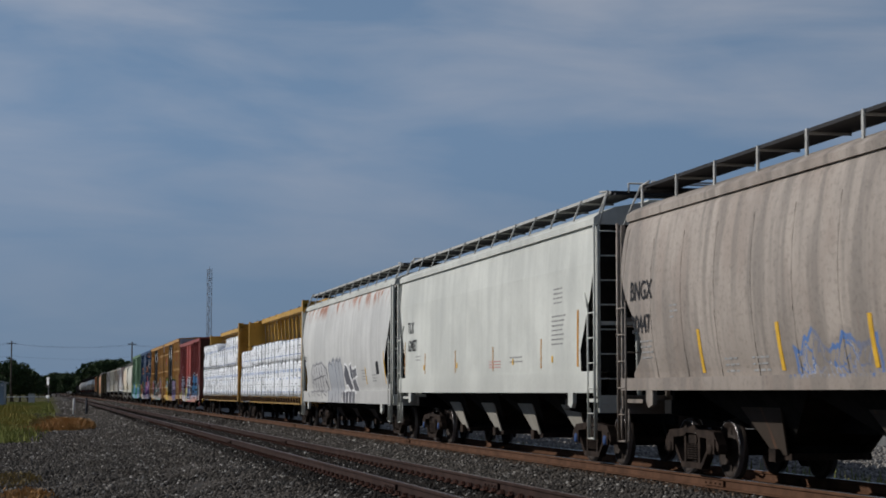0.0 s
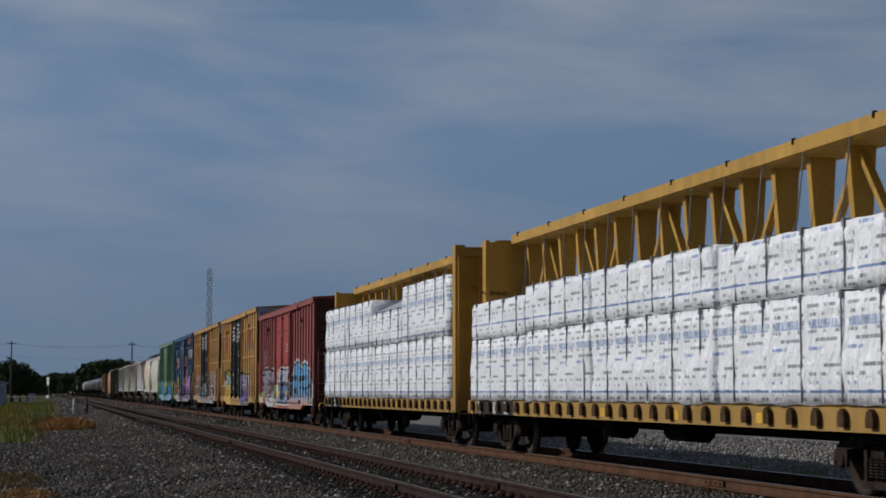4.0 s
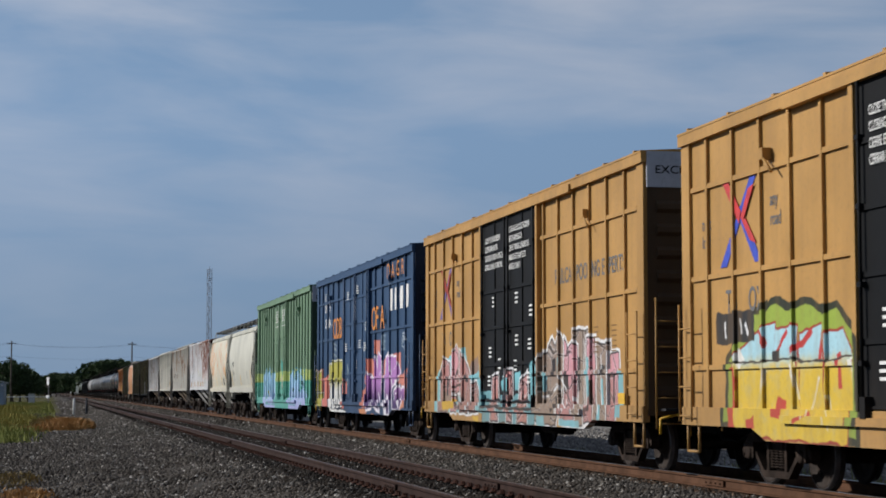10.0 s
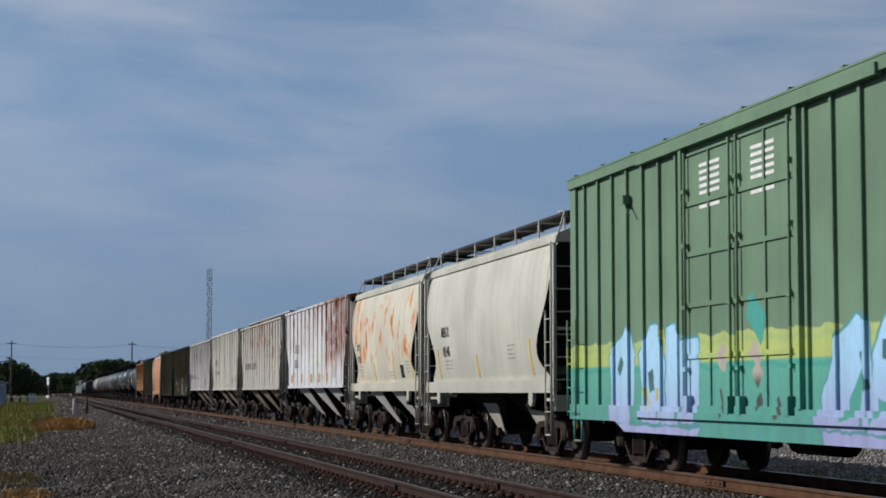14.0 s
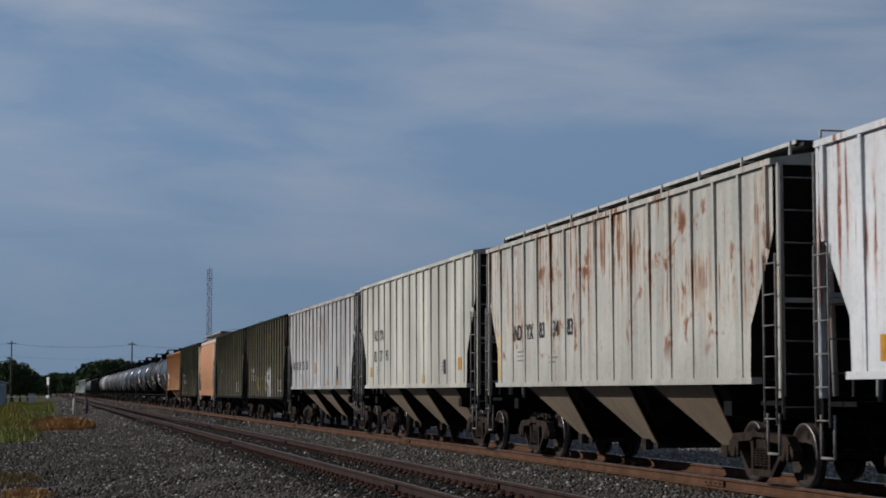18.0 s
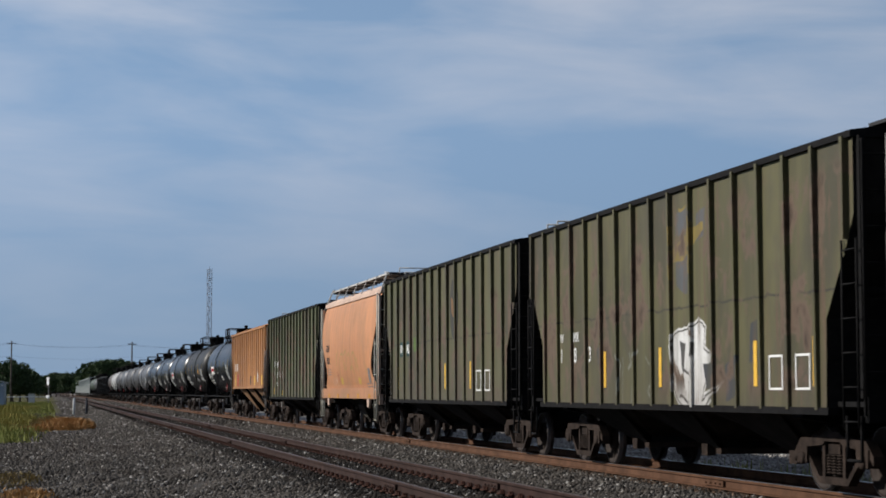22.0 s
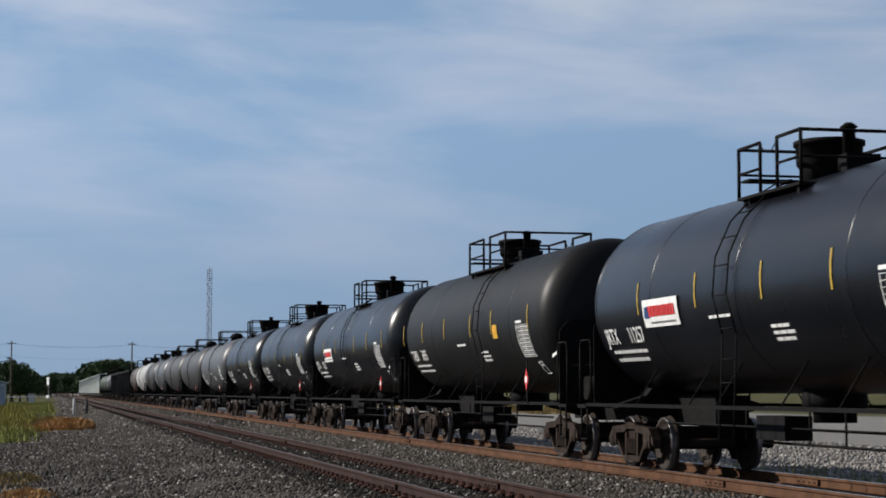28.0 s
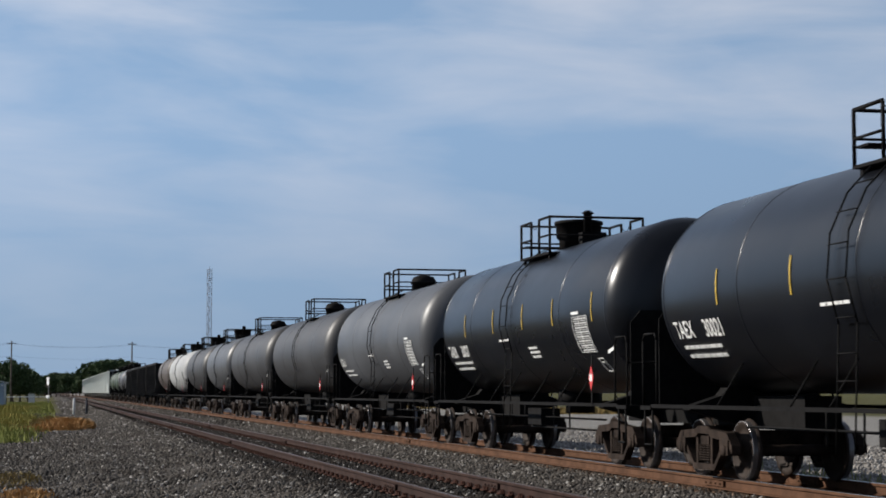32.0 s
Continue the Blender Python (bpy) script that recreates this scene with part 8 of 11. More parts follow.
GREEN_SPRAY = [
    dict(shapes=[
        ((4.85, 1.89), (4.95, 0.73), (6.01, 0.78), (6.19, 1.88), (5.62, 2.18), (5.2, 2.37)), ((3.42, 1.75), (3.44, 0.8), (4.33, 0.79), (4.67, 1.86), (4.09, 2.32), (3.67, 2.3)),
        ((2.49, 1.85), (2.63, 0.77), (3.4, 0.76), (3.37, 2.23), (2.84, 2.3)), ((1.82, 0.82), (2.51, 0.81), (2.49, 2.04), (1.83, 2.06)), ((1.71, 0.75), (1.9, 0.57), (5.22, 0.55), (6.5, 0.76)),
    ], top=(0.36, 0.6, 0.8), bottom=(0.34, 0.36, 0.64), turn=1.05, soft=0.5, line=(0.06, 0.26, 0.3), width=0.03),
    dict(shapes=[
        ((-3.73, 1.22), (-3.58, 0.79), (-2.36, 0.82), (-2.28, 1.17), (-2.73, 1.92), (-3.29, 2.16), (-3.59, 2.1)), ((-4.64, 0.82), (-3.66, 0.77), (-3.69, 1.73), (-4.09, 2.17), (-4.53, 2.17)),
        ((-5.29, 1.64), (-4.83, 0.61), (-4.43, 0.57), (-4.57, 2.03), (-5.12, 2.15)), ((-6.59, 1.38), (-6.19, 1.2), (-5.57, 1.49), (-5.31, 2.1), (-5.59, 2.17)),
        ((-6.75, 2.11), (-6.74, 1.43), (-6.44, 1.43), (-6.38, 2.08)), ((-7.2, 0.77), (-4.48, 0.6), (-4.15, 1.31), (-6.97, 1.35)), ((-4.68, 0.76), (-4.43, 0.57), (-2.49, 0.57), (-2.44, 0.81)),
    ], top=(0.34, 0.58, 0.8), bottom=(0.32, 0.34, 0.62), turn=1.15, soft=0.5, line=(0.06, 0.26, 0.3), width=0.035),
    dict(shapes=[
        ((5.43, 1.75), (5.63, 1.53), (5.77, 1.65), (5.57, 1.87)), ((3.91, 1.33), (4.13, 1.27), (4.21, 1.60), (3.99, 1.66)), ((-4.51, 1.75), (-4.31, 1.71), (-4.22, 2.12), (-4.42, 2.16)),
        ((-4.26, 1.62), (-3.95, 1.62), (-3.95, 1.86), (-4.26, 1.86)), ((-5.10, 1.68), (-4.89, 1.45), (-4.81, 1.53), (-5.02, 1.76)), ((-6.40, 1.61), (-6.36, 1.45), (-5.65, 1.59), (-5.69, 1.75)),
        ((-5.50, 1.05), (-5.42, 0.99), (-5.19, 1.28), (-5.27, 1.34)), ((-3.62, 1.33), (-3.52, 1.29), (-3.37, 1.73), (-3.47, 1.77)),
    ], top=(0.03, 0.12, 0.13), bottom=(0.05, 0.2, 0.22), turn=1.3, soft=0.25),
    dict(shapes=[
        ((-3.41, 1.57), (-3.4, 0.96), (-3.07, 0.91), (-3.08, 1.22)), ((-6.16, 1.39), (-5.89, 1.37), (-5.48, 1.72)), ((-4.14, 1.12), (-3.87, 0.88), (-3.81, 1.22)),
        ((-6.13, 0.74), (-5.64, 0.66), (-5.96, 0.95)), ((-0.75, 2.23), (-0.51, 1.91), (0.01, 2.31), (-0.23, 2.63)),
    ], top=(0.05, 0.31, 0.26), bottom=(0.06, 0.33, 0.27), turn=1, soft=0.25),
    dict(shapes=[
        ((3.38, 1.87), (3.46, 1.85), (3.54, 2.22), (3.46, 2.24)), ((3.59, 1.18), (3.84, 1.15), (3.86, 1.35), (3.61, 1.38)), ((4.08, 1.01), (4.14, 0.97), (4.35, 1.30), (4.29, 1.34)),
        ((-4.48, 2.13), (-4.47, 2.06), (-4.27, 2.08), (-4.28, 2.15)),
    ], top=(0.46, 0.44, 0.08), bottom=(0.46, 0.46, 0.1), turn=1, soft=0.25),
    dict(shapes=[
        ((-0.55, 1.81), (-0.43, 1.59), (-0.10, 1.77), (-0.22, 1.99)), ((-0.58, 1.51), (-0.38, 1.31), (-0.19, 1.51), (-0.39, 1.71)), ((0.69, 1.86), (0.79, 1.58), (1.07, 1.68), (0.97, 1.96)),
        ((-0.57, 1.11), (-0.39, 1.03), (-0.32, 1.18), (-0.50, 1.26)), ((0.71, 0.94), (0.79, 0.90), (1.00, 1.30), (0.92, 1.34)), ((-1.23, 0.96), (-1.13, 0.92), (-1.01, 1.20), (-1.11, 1.24)),
    ], top=(0.42, 0.36, 0.32), bottom=(0.03, 0.04, 0.04), turn=1.45, soft=0.1),
]
GREY_SPRAY = [
    dict(shapes=[
        ((2.86, 1.32), (6.57, 1.32), (6.69, 1.87), (6.13, 2.17), (3.98, 2.24), (2.92, 1.96)),
    ], top=(0.46, 0.46, 0.46), bottom=(0.44, 0.44, 0.44), turn=1.6, soft=0.3, line=(0.1, 0.1, 0.11), width=0.02, halo=(0.3, 0.3, 0.31), spread=0.05),
    dict(shapes=[
        ((6.20, 1.56), (6.34, 1.52), (6.42, 1.85), (6.28, 1.89)), ((5.72, 1.39), (5.82, 1.37), (5.90, 2.04), (5.80, 2.06)), ((5.12, 1.35), (5.24, 1.33), (5.34, 2.11), (5.22, 2.13)),
        ((4.50, 1.33), (4.62, 1.31), (4.76, 2.12), (4.64, 2.14)), ((3.94, 1.35), (4.06, 1.33), (4.19, 2.15), (4.07, 2.17)), ((3.30, 1.84), (3.38, 1.80), (3.58, 2.20), (3.50, 2.24)),
        ((2.89, 1.41), (2.97, 1.29), (3.52, 1.66), (3.44, 1.78)), ((2.93, 1.72), (3.05, 1.70), (3.11, 2.10), (2.99, 2.12)), ((3.62, 1.79), (6.18, 1.67), (6.18, 1.73), (3.62, 1.85)),
    ], top=(0.13, 0.13, 0.14), bottom=(0.1, 0.1, 0.11), turn=1.6, soft=0.2),
    dict(shapes=[
        ((6.77, 1.13), (6.79, 1.07), (7.23, 1.24), (7.21, 1.30)), ((5.94, 1.11), (6.36, 1.19), (6.36, 1.23), (5.94, 1.15)), ((5.45, 1.11), (5.47, 1.05), (5.75, 1.20), (5.73, 1.26)),
        ((4.37, 1.13), (5.06, 1.19), (5.06, 1.23), (4.37, 1.17)), ((3.77, 1.12), (3.79, 1.06), (4.16, 1.21), (4.14, 1.27)), ((2.93, 1.14), (3.56, 1.20), (3.56, 1.24), (2.93, 1.18)),
    ], top=(0.16, 0.16, 0.17), bottom=(0.16, 0.16, 0.17), turn=1, soft=0.25),
    dict(shapes=[
        ((1.39, 1.41), (1.94, 0.86), (2.43, 0.87), (2.54, 2.08), (2.17, 2.22), (1.75, 2.15)), ((0.98, 1.78), (1, 0.87), (1.56, 0.86), (1.68, 2.25), (1.34, 2.31)),
        ((0.32, 1.77), (0.4, 0.88), (0.94, 0.87), (0.94, 2.26), (0.54, 2.32)), ((-0.39, 1.92), (-0.17, 0.88), (0.32, 0.88), (0.31, 2.24), (-0.04, 2.3)),
    ], top=(0.34, 0.36, 0.39), bottom=(0.45, 0.46, 0.48), turn=1.25, soft=0.3, line=(0.13, 0.14, 0.16), width=0.035, halo=(0.26, 0.27, 0.29), spread=0.05),
    dict(shapes=[
        ((-1.18, 2.04), (-1.01, 1.55), (-0.74, 1.52), (-0.56, 1.88), (-0.89, 2.1)), ((-1.95, 1.36), (-1.42, 1.31), (-1.01, 1.57), (-1.13, 2.07), (-1.36, 1.98)),
        ((-2.24, 1.72), (-2.04, 1.63), (-1.82, 1.73), (-1.77, 2.05), (-2.05, 2.11)), ((-2.97, 1.79), (-2.33, 1.71), (-2.17, 1.96), (-2.91, 1.99)), ((-3.01, 1.32), (-2.17, 1.31), (-2.04, 1.61), (-2.57, 1.67)),
        ((-1.03, 1.27), (-1.02, 0.96), (-0.59, 0.96), (-0.43, 1.27)), ((-1.68, 1.27), (-1.54, 0.95), (-1.12, 0.95), (-1.13, 1.27)), ((-2.27, 1.27), (-2.14, 0.92), (-1.77, 0.95), (-1.78, 1.27)),
        ((-2.82, 1.27), (-2.81, 0.92), (-2.33, 0.92), (-2.34, 1.27)),
    ], top=(0.075, 0.08, 0.1), bottom=(0.085, 0.09, 0.11), turn=1.4, soft=0.3, line=(0.07, 0.075, 0.09), width=0.01, halo=(0.74, 0.74, 0.74), spread=0.065),
]
OLIVE_SPRAY = [
    dict(shapes=[
        ((-1.78, 1.01), (-1.35, 1.02), (-0.95, 1.31), (-0.94, 2.07), (-1.19, 2.17), (-1.78, 2.18)), ((-2.27, 2.17), (-2.18, 1.67), (-1.66, 1.6), (-1.62, 2.16), (-2.01, 2.29)),
        ((-2.55, 1.77), (-2.02, 1.07), (-1.7, 1.01), (-1.66, 1.68), (-2.08, 1.96)), ((-2.64, 1.3), (-2.49, 1.22), (-1.93, 1), (-1.78, 1.08)),
    ], top=(0.6, 0.6, 0.58), bottom=(0.56, 0.55, 0.52), turn=1.6, soft=0.3, line=(0.03, 0.03, 0.025), width=0.02, halo=(0.66, 0.66, 0.64), spread=0.03),
    dict(shapes=[
        ((-1.46, 1.98), (-1.4, 1.53), (-1.29, 1.61), (-1.22, 2.02)), ((-1.69, 1.52), (-1.67, 1.48), (-1.36, 1.59), (-1.38, 1.63)), ((-1.69, 1.48), (-1.57, 1.39), (-1.55, 1.43), (-1.67, 1.52)),
        ((-1.56, 1.13), (-1.54, 1.09), (-1.18, 1.21), (-1.20, 1.25)), ((-1.84, 1.96), (-1.79, 1.77), (-1.73, 1.79), (-1.78, 1.98)),
    ], top=(0.05, 0.05, 0.05), bottom=(0.05, 0.05, 0.05), turn=1.5, soft=0.25),
    dict(shapes=[
        ((1.65, 1.74), (1.67, 1.72), (1.91, 1.96), (1.89, 1.98)), ((1.64, 1.73), (1.75, 1.22), (1.79, 1.22), (1.68, 1.73)), ((1.50, 1.85), (1.52, 1.06), (1.54, 1.06), (1.52, 1.85)),
        ((0.72, 1.92), (1.21, 1.62), (1.23, 1.66), (0.74, 1.96)), ((0.97, 1.56), (0.99, 1.54), (1.17, 1.88), (1.15, 1.90)), ((0.96, 1.55), (1.07, 1.04), (1.11, 1.04), (1.00, 1.55)),
        ((0.05, 1.63), (0.07, 1.61), (0.38, 1.82), (0.36, 1.84)), ((0.05, 1.45), (0.28, 1.29), (0.30, 1.33), (0.07, 1.49)), ((0.15, 1.23), (0.17, 1.19), (0.30, 1.29), (0.28, 1.33)),
    ], top=(0.22, 0.23, 0.2), bottom=(0.2, 0.21, 0.18), turn=1.5, soft=0.25),
    dict(shapes=[
        ((-1.8, 3.9), (-1.79, 3.61), (-1.07, 3.58), (-1.09, 3.94), (-1.57, 3.99)), ((-2.33, 3.92), (-2.24, 3.49), (-1.94, 3.43), (-1.95, 3.85)), ((-1.78, 3.27), (-1.76, 2.75), (-1.41, 2.73), (-1.09, 2.87), (-1.06, 3.21)),
    ], top=(0.075, 0.08, 0.085), bottom=(0.07, 0.075, 0.08), turn=3.0, soft=0.25),
    dict(shapes=[
        ((-2.21, 3.57), (-1.22, 3.16), (-0.94, 3.18), (-0.9, 3.38), (-1.75, 3.65), (-2.21, 3.7)), ((-0.94, 3.47), (-0.88, 3.47), (-0.86, 3.75), (-0.92, 3.75)),
        ((-0.94, 2.92), (-0.88, 2.92), (-0.86, 3.15), (-0.92, 3.15)), ((-1.81, 3.46), (-1.77, 3.46), (-1.74, 3.83), (-1.78, 3.83)), ((-1.79, 3.01), (-1.75, 3.01), (-1.72, 3.31), (-1.76, 3.31)),
        ((-1.65, 3.98), (-1.21, 3.96), (-1.21, 4.00), (-1.65, 4.02)),
    ], top=(0.2, 0.145, 0.03), bottom=(0.2, 0.145, 0.03), turn=3.0, soft=0.25),
    dict(shapes=[
        ((2.32, 1.74), (2.91, 1.71), (2.93, 2.02), (2.37, 2.04)), ((-2.71, 1.37), (-2.31, 1.3), (-2.18, 1.67), (-2.69, 1.72)), ((-3.55, 1.78), (-3.49, 1.23), (-3.05, 1.15), (-3.04, 1.65)),
        ((-4.28, 1.63), (-3.9, 1.64), (-3.98, 2.18), (-4.27, 2.26)),
    ], top=(0.03, 0.034, 0.042), bottom=(0.03, 0.034, 0.04), turn=2.0, soft=0.5),
    dict(shapes=[
        ((-7.2, 2.5), (7.2, 2.5), (7.2, 2.53), (-7.2, 2.53)),
    ], top=(0.03, 0.026, 0.018), bottom=(0.03, 0.026, 0.018), turn=2.0, soft=0.25),
]
WHITE_SCRAWL = [
    dict(shapes=[
        ((0.53, 2.22), (0.59, 2.22), (0.63, 2.84), (0.57, 2.84)), ((-0.14, 2.58), (0.27, 1.99), (0.33, 2.03), (-0.08, 2.62)), ((-0.77, 2.71), (-0.50, 2.08), (-0.44, 2.10), (-0.71, 2.73)),
        ((-1.35, 2.26), (-1.27, 2.24), (-1.17, 2.63), (-1.25, 2.65)), ((-1.81, 2.50), (-1.68, 2.03), (-1.62, 2.05), (-1.75, 2.52)), ((-2.55, 2.53), (-2.22, 2.32), (-2.18, 2.38), (-2.51, 2.59)),
        ((-2.87, 2.28), (-2.77, 2.26), (-2.73, 2.61), (-2.83, 2.63)), ((-0.23, 1.84), (0.43, 1.55), (0.47, 1.65), (-0.19, 1.94)), ((-2.80, 1.72), (-2.78, 1.66), (-1.96, 1.82), (-1.98, 1.88)),
    ], top=(0.48, 0.47, 0.22), bottom=(0.46, 0.45, 0.22), turn=2.0, soft=0.25),
    dict(shapes=[
        ((1.01, 2.48), (1.05, 2.44), (1.26, 2.66), (1.22, 2.70)), ((0.97, 2.02), (1.55, 1.71), (1.57, 1.73), (0.99, 2.04)), ((-1.35, 2.13), (-1.27, 2.07), (-1.04, 2.32), (-1.12, 2.38)),
        ((-2.09, 1.82), (-2.05, 1.78), (-1.85, 2.02), (-1.89, 2.06)), ((-0.81, 2.74), (-0.68, 2.42), (-0.66, 2.42), (-0.79, 2.74)), ((0.54, 2.32), (0.83, 1.91), (0.85, 1.93), (0.56, 2.34)),
        ((-0.47, 1.70), (-0.45, 1.68), (-0.08, 1.99), (-0.10, 2.01)), ((-2.31, 2.10), (-2.19, 1.79), (-2.17, 1.81), (-2.29, 2.12)), ((-2.93, 2.21), (-2.72, 2.00), (-2.70, 2.02), (-2.91, 2.23)),
    ], top=(0.24, 0.25, 0.26), bottom=(0.22, 0.23, 0.24), turn=2.0, soft=0.25),
]
PEACH_SCRAWL = [
    dict(shapes=[
        ((1.91, 2.48), (2.04, 2.08), (2.10, 2.10), (1.97, 2.50)), ((1.70, 2.58), (1.93, 2.47), (1.95, 2.51), (1.72, 2.62)), ((1.33, 1.50), (1.39, 1.50), (1.50, 2.18), (1.44, 2.18)),
        ((1.15, 2.43), (1.45, 2.16), (1.49, 2.20), (1.19, 2.47)), ((0.83, 2.45), (1.17, 2.42), (1.17, 2.48), (0.83, 2.51)), ((0.58, 2.23), (0.62, 2.19), (0.85, 2.46), (0.81, 2.50)),
        ((0.52, 1.93), (0.58, 1.93), (0.63, 2.21), (0.57, 2.21)),
    ], top=(0.25, 0.19, 0.055), bottom=(0.25, 0.19, 0.055), turn=2.0, soft=0.25),
    dict(shapes=[
        ((0.18, 2.54), (0.56, 2.39), (0.58, 2.45), (0.20, 2.60)), ((-0.03, 2.36), (0.01, 2.32), (0.21, 2.55), (0.17, 2.59)), ((-0.04, 2.34), (-0.01, 2.08), (0.05, 2.08), (0.02, 2.34)),
        ((0.01, 2.06), (0.25, 1.95), (0.27, 1.99), (0.03, 2.10)), ((0.24, 1.99), (0.28, 1.95), (0.50, 2.18), (0.46, 2.22)), ((-0.45, 2.48), (-0.17, 2.39), (-0.15, 2.45), (-0.43, 2.54)),
        ((-0.67, 2.29), (-0.63, 2.25), (-0.42, 2.49), (-0.46, 2.53)),
    ], top=(0.25, 0.19, 0.055), bottom=(0.25, 0.19, 0.055), turn=2.0, soft=0.25),
    dict(shapes=[
        ((-1.07, 2.47), (-0.99, 2.09), (-0.93, 2.11), (-1.01, 2.49)), ((-1.36, 2.46), (-1.04, 2.45), (-1.04, 2.51), (-1.36, 2.52)), ((-1.52, 2.30), (-1.48, 2.26), (-1.34, 2.47), (-1.38, 2.51)),
        ((-1.57, 1.98), (-1.51, 1.98), (-1.47, 2.28), (-1.53, 2.28)), ((-0.96, 2.02), (-0.56, 1.97), (-0.56, 2.03), (-0.96, 2.08)), ((-1.29, 1.85), (-1.25, 1.81), (-0.94, 2.03), (-0.98, 2.07)),
        ((-1.47, 1.54), (-1.43, 1.52), (-1.25, 1.82), (-1.29, 1.84)), ((-2.09, 1.88), (-2.05, 1.84), (-1.59, 2.31), (-1.63, 2.35)), ((-1.90, 2.30), (-1.67, 1.91), (-1.63, 1.93), (-1.86, 2.32)),
    ], top=(0.25, 0.19, 0.055), bottom=(0.25, 0.19, 0.055), turn=2.0, soft=0.25),
    dict(shapes=[
        ((0.38, 1.19), (0.72, 1.01), (0.74, 1.05), (0.40, 1.23)), ((-1.44, 0.99), (-1.42, 0.93), (-1.17, 1.04), (-1.19, 1.10)), ((-2.03, 1.26), (-1.95, 1.02), (-1.89, 1.04), (-1.97, 1.28)),
        ((-2.28, 1.04), (-2.22, 1.02), (-2.14, 1.27), (-2.20, 1.29)), ((-3.44, 1.84), (-3.40, 1.82), (-3.19, 2.10), (-3.23, 2.12)), ((1.58, 2.40), (1.60, 2.38), (1.66, 2.52), (1.64, 2.54)),
    ], top=(0.25, 0.19, 0.055), bottom=(0.25, 0.19, 0.055), turn=2.0, soft=0.25),
    dict(shapes=[
        ((1.11, 1.71), (1.13, 1.49), (1.52, 1.53), (1.50, 1.75)), ((-2.24, 1.70), (-2.22, 1.48), (-1.81, 1.51), (-1.83, 1.73)),
    ], top=(0.42, 0.28, 0.04), bottom=(0.42, 0.28, 0.04), turn=2.0, soft=0.25),
    dict(shapes=[
        ((1.82, 1.60), (1.86, 1.58), (2.10, 1.90), (2.06, 1.92)), ((1.59, 1.61), (1.61, 1.57), (1.84, 1.71), (1.82, 1.75)), ((1.74, 1.83), (2.02, 1.75), (2.04, 1.79), (1.76, 1.87)),
    ], top=(0.22, 0.05, 0.03), bottom=(0.22, 0.05, 0.03), turn=2.0, soft=0.25),
    dict(shapes=[
        ((2.99, 1.47), (3.01, 1.45), (3.13, 1.69), (3.11, 1.71)), ((2.67, 1.49), (2.69, 1.47), (2.86, 1.74), (2.84, 1.76)), ((2.42, 1.52), (2.44, 1.50), (2.55, 1.74), (2.53, 1.76)),
        ((2.20, 1.52), (2.22, 1.50), (2.34, 1.73), (2.32, 1.75)),
    ], top=(0.55, 0.42, 0.34), bottom=(0.55, 0.42, 0.34), turn=2.0, soft=0.25),
]
AMBER_TAPE = plain("dull_amber_reflector_tape", (0.40, 0.19, 0.03), 0.6, 0, 0.2)
BLUE_SCRIBBLE = ((-1.0, 1.6, 1.55, 2.15, ((0.30, 0.265, 0.23), (0.31, 0.27, 0.235)), 2.6, 61.0, 0.3, (0.08, 0.18, 0.42), 0.08),)
P_TAUPE = paint("dusty_taupe_hopper_paint", (0.34, 0.295, 0.255), 0.10, 0.75, 0.55, 0.6, BLUE_SCRIBBLE, blotch=0.4, blotch_tone=(0.22, 0.17, 0.14), seed=1)
P_WHITE = paint("clean_off_white_paint", (0.55, 0.56, 0.515), 0.0, 0.18, 0.12, 0.5, seed=2)
P_RUSTTOP = paint("white_paint_with_rusty_eaves", (0.52, 0.52, 0.50), 0.06, 0.25, 0.2, 0.55, GREY_SPRAY, blots=(3.62, 4.6, 1.1), rust_tone=(0.20, 0.075, 0.035), seed=3)
P_CBEAM = paint("yellow_centerbeam_paint", (0.45, 0.255, 0.042), 0.12, 0.35, 0.4, 0.55, seed=4)
P_RED = paint("oxide_red_boxcar_paint", (0.255, 0.060, 0.054), 0.04, 0.4, 0.25, 0.6, RED_SPRAY, seed=5)
P_RED_DOOR = paint("fresh_red_door_paint", (0.30, 0.036, 0.026), 0.04, 0.25, 0.2, 0.55, RED_SPRAY, seed=35)
# darker copy of the red for the ends; their shade is in the colour
P_RED_END = paint("oxide_red_end_shade_tone", (0.055, 0.018, 0.016), 0.08, 0.3, 0.4, 0.65, seed=5)
YEL = (0.42, 0.230, 0.064)
P_YEL_A = paint("mustard_boxcar_paint", YEL, 0.03, 0.22, 0.22, 0.55, MUSTARD_SPRAY + VIOLET_SPRAY, seed=6)
P_YEL_B = paint("mustard_boxcar_paint_tagged", tuple(c * 0.95 for c in YEL), 0.03, 0.24, 0.25, 0.55, PINK_SPRAY + DOOR_SPRAY, seed=7)
# end mustard darkened to stand in for shade, besides its grime
P_YEL_END = paint("grimy_mustard_end_shade_tone", (0.075, 0.046, 0.024), 0.08, 0.4, 0.55, 0.65, seed=8)
P_DOOR_A = paint("black_plug_door_paint", (0.0065, 0.007, 0.008), 0.02, 0.1, 0.1, 0.6, seed=9)
P_DOOR_B = paint("black_plug_door_paint_tagged", (0.0065, 0.007, 0.008), 0.02, 0.1, 0.1, 0.6, DOOR_SPRAY, seed=10)
P_END_TOP = paint("white_end_plate_paint", (0.40, 0.43, 0.48), 0.03, 0.2, 0.2, 0.6, seed=11)
P_BLUE = paint("navy_boxcar_paint", (0.018, 0.052, 0.118), 0.02, 0.2, 0.12, 0.45, NAVY_SPRAY + NAVY_TAGS, seed=12)
# navy darkened for the ends, shade between the cars painted in
P_BLUE_END = paint("navy_end_shade_tone", (0.010, 0.019, 0.040), 0.03, 0.2, 0.3, 0.55, seed=12)
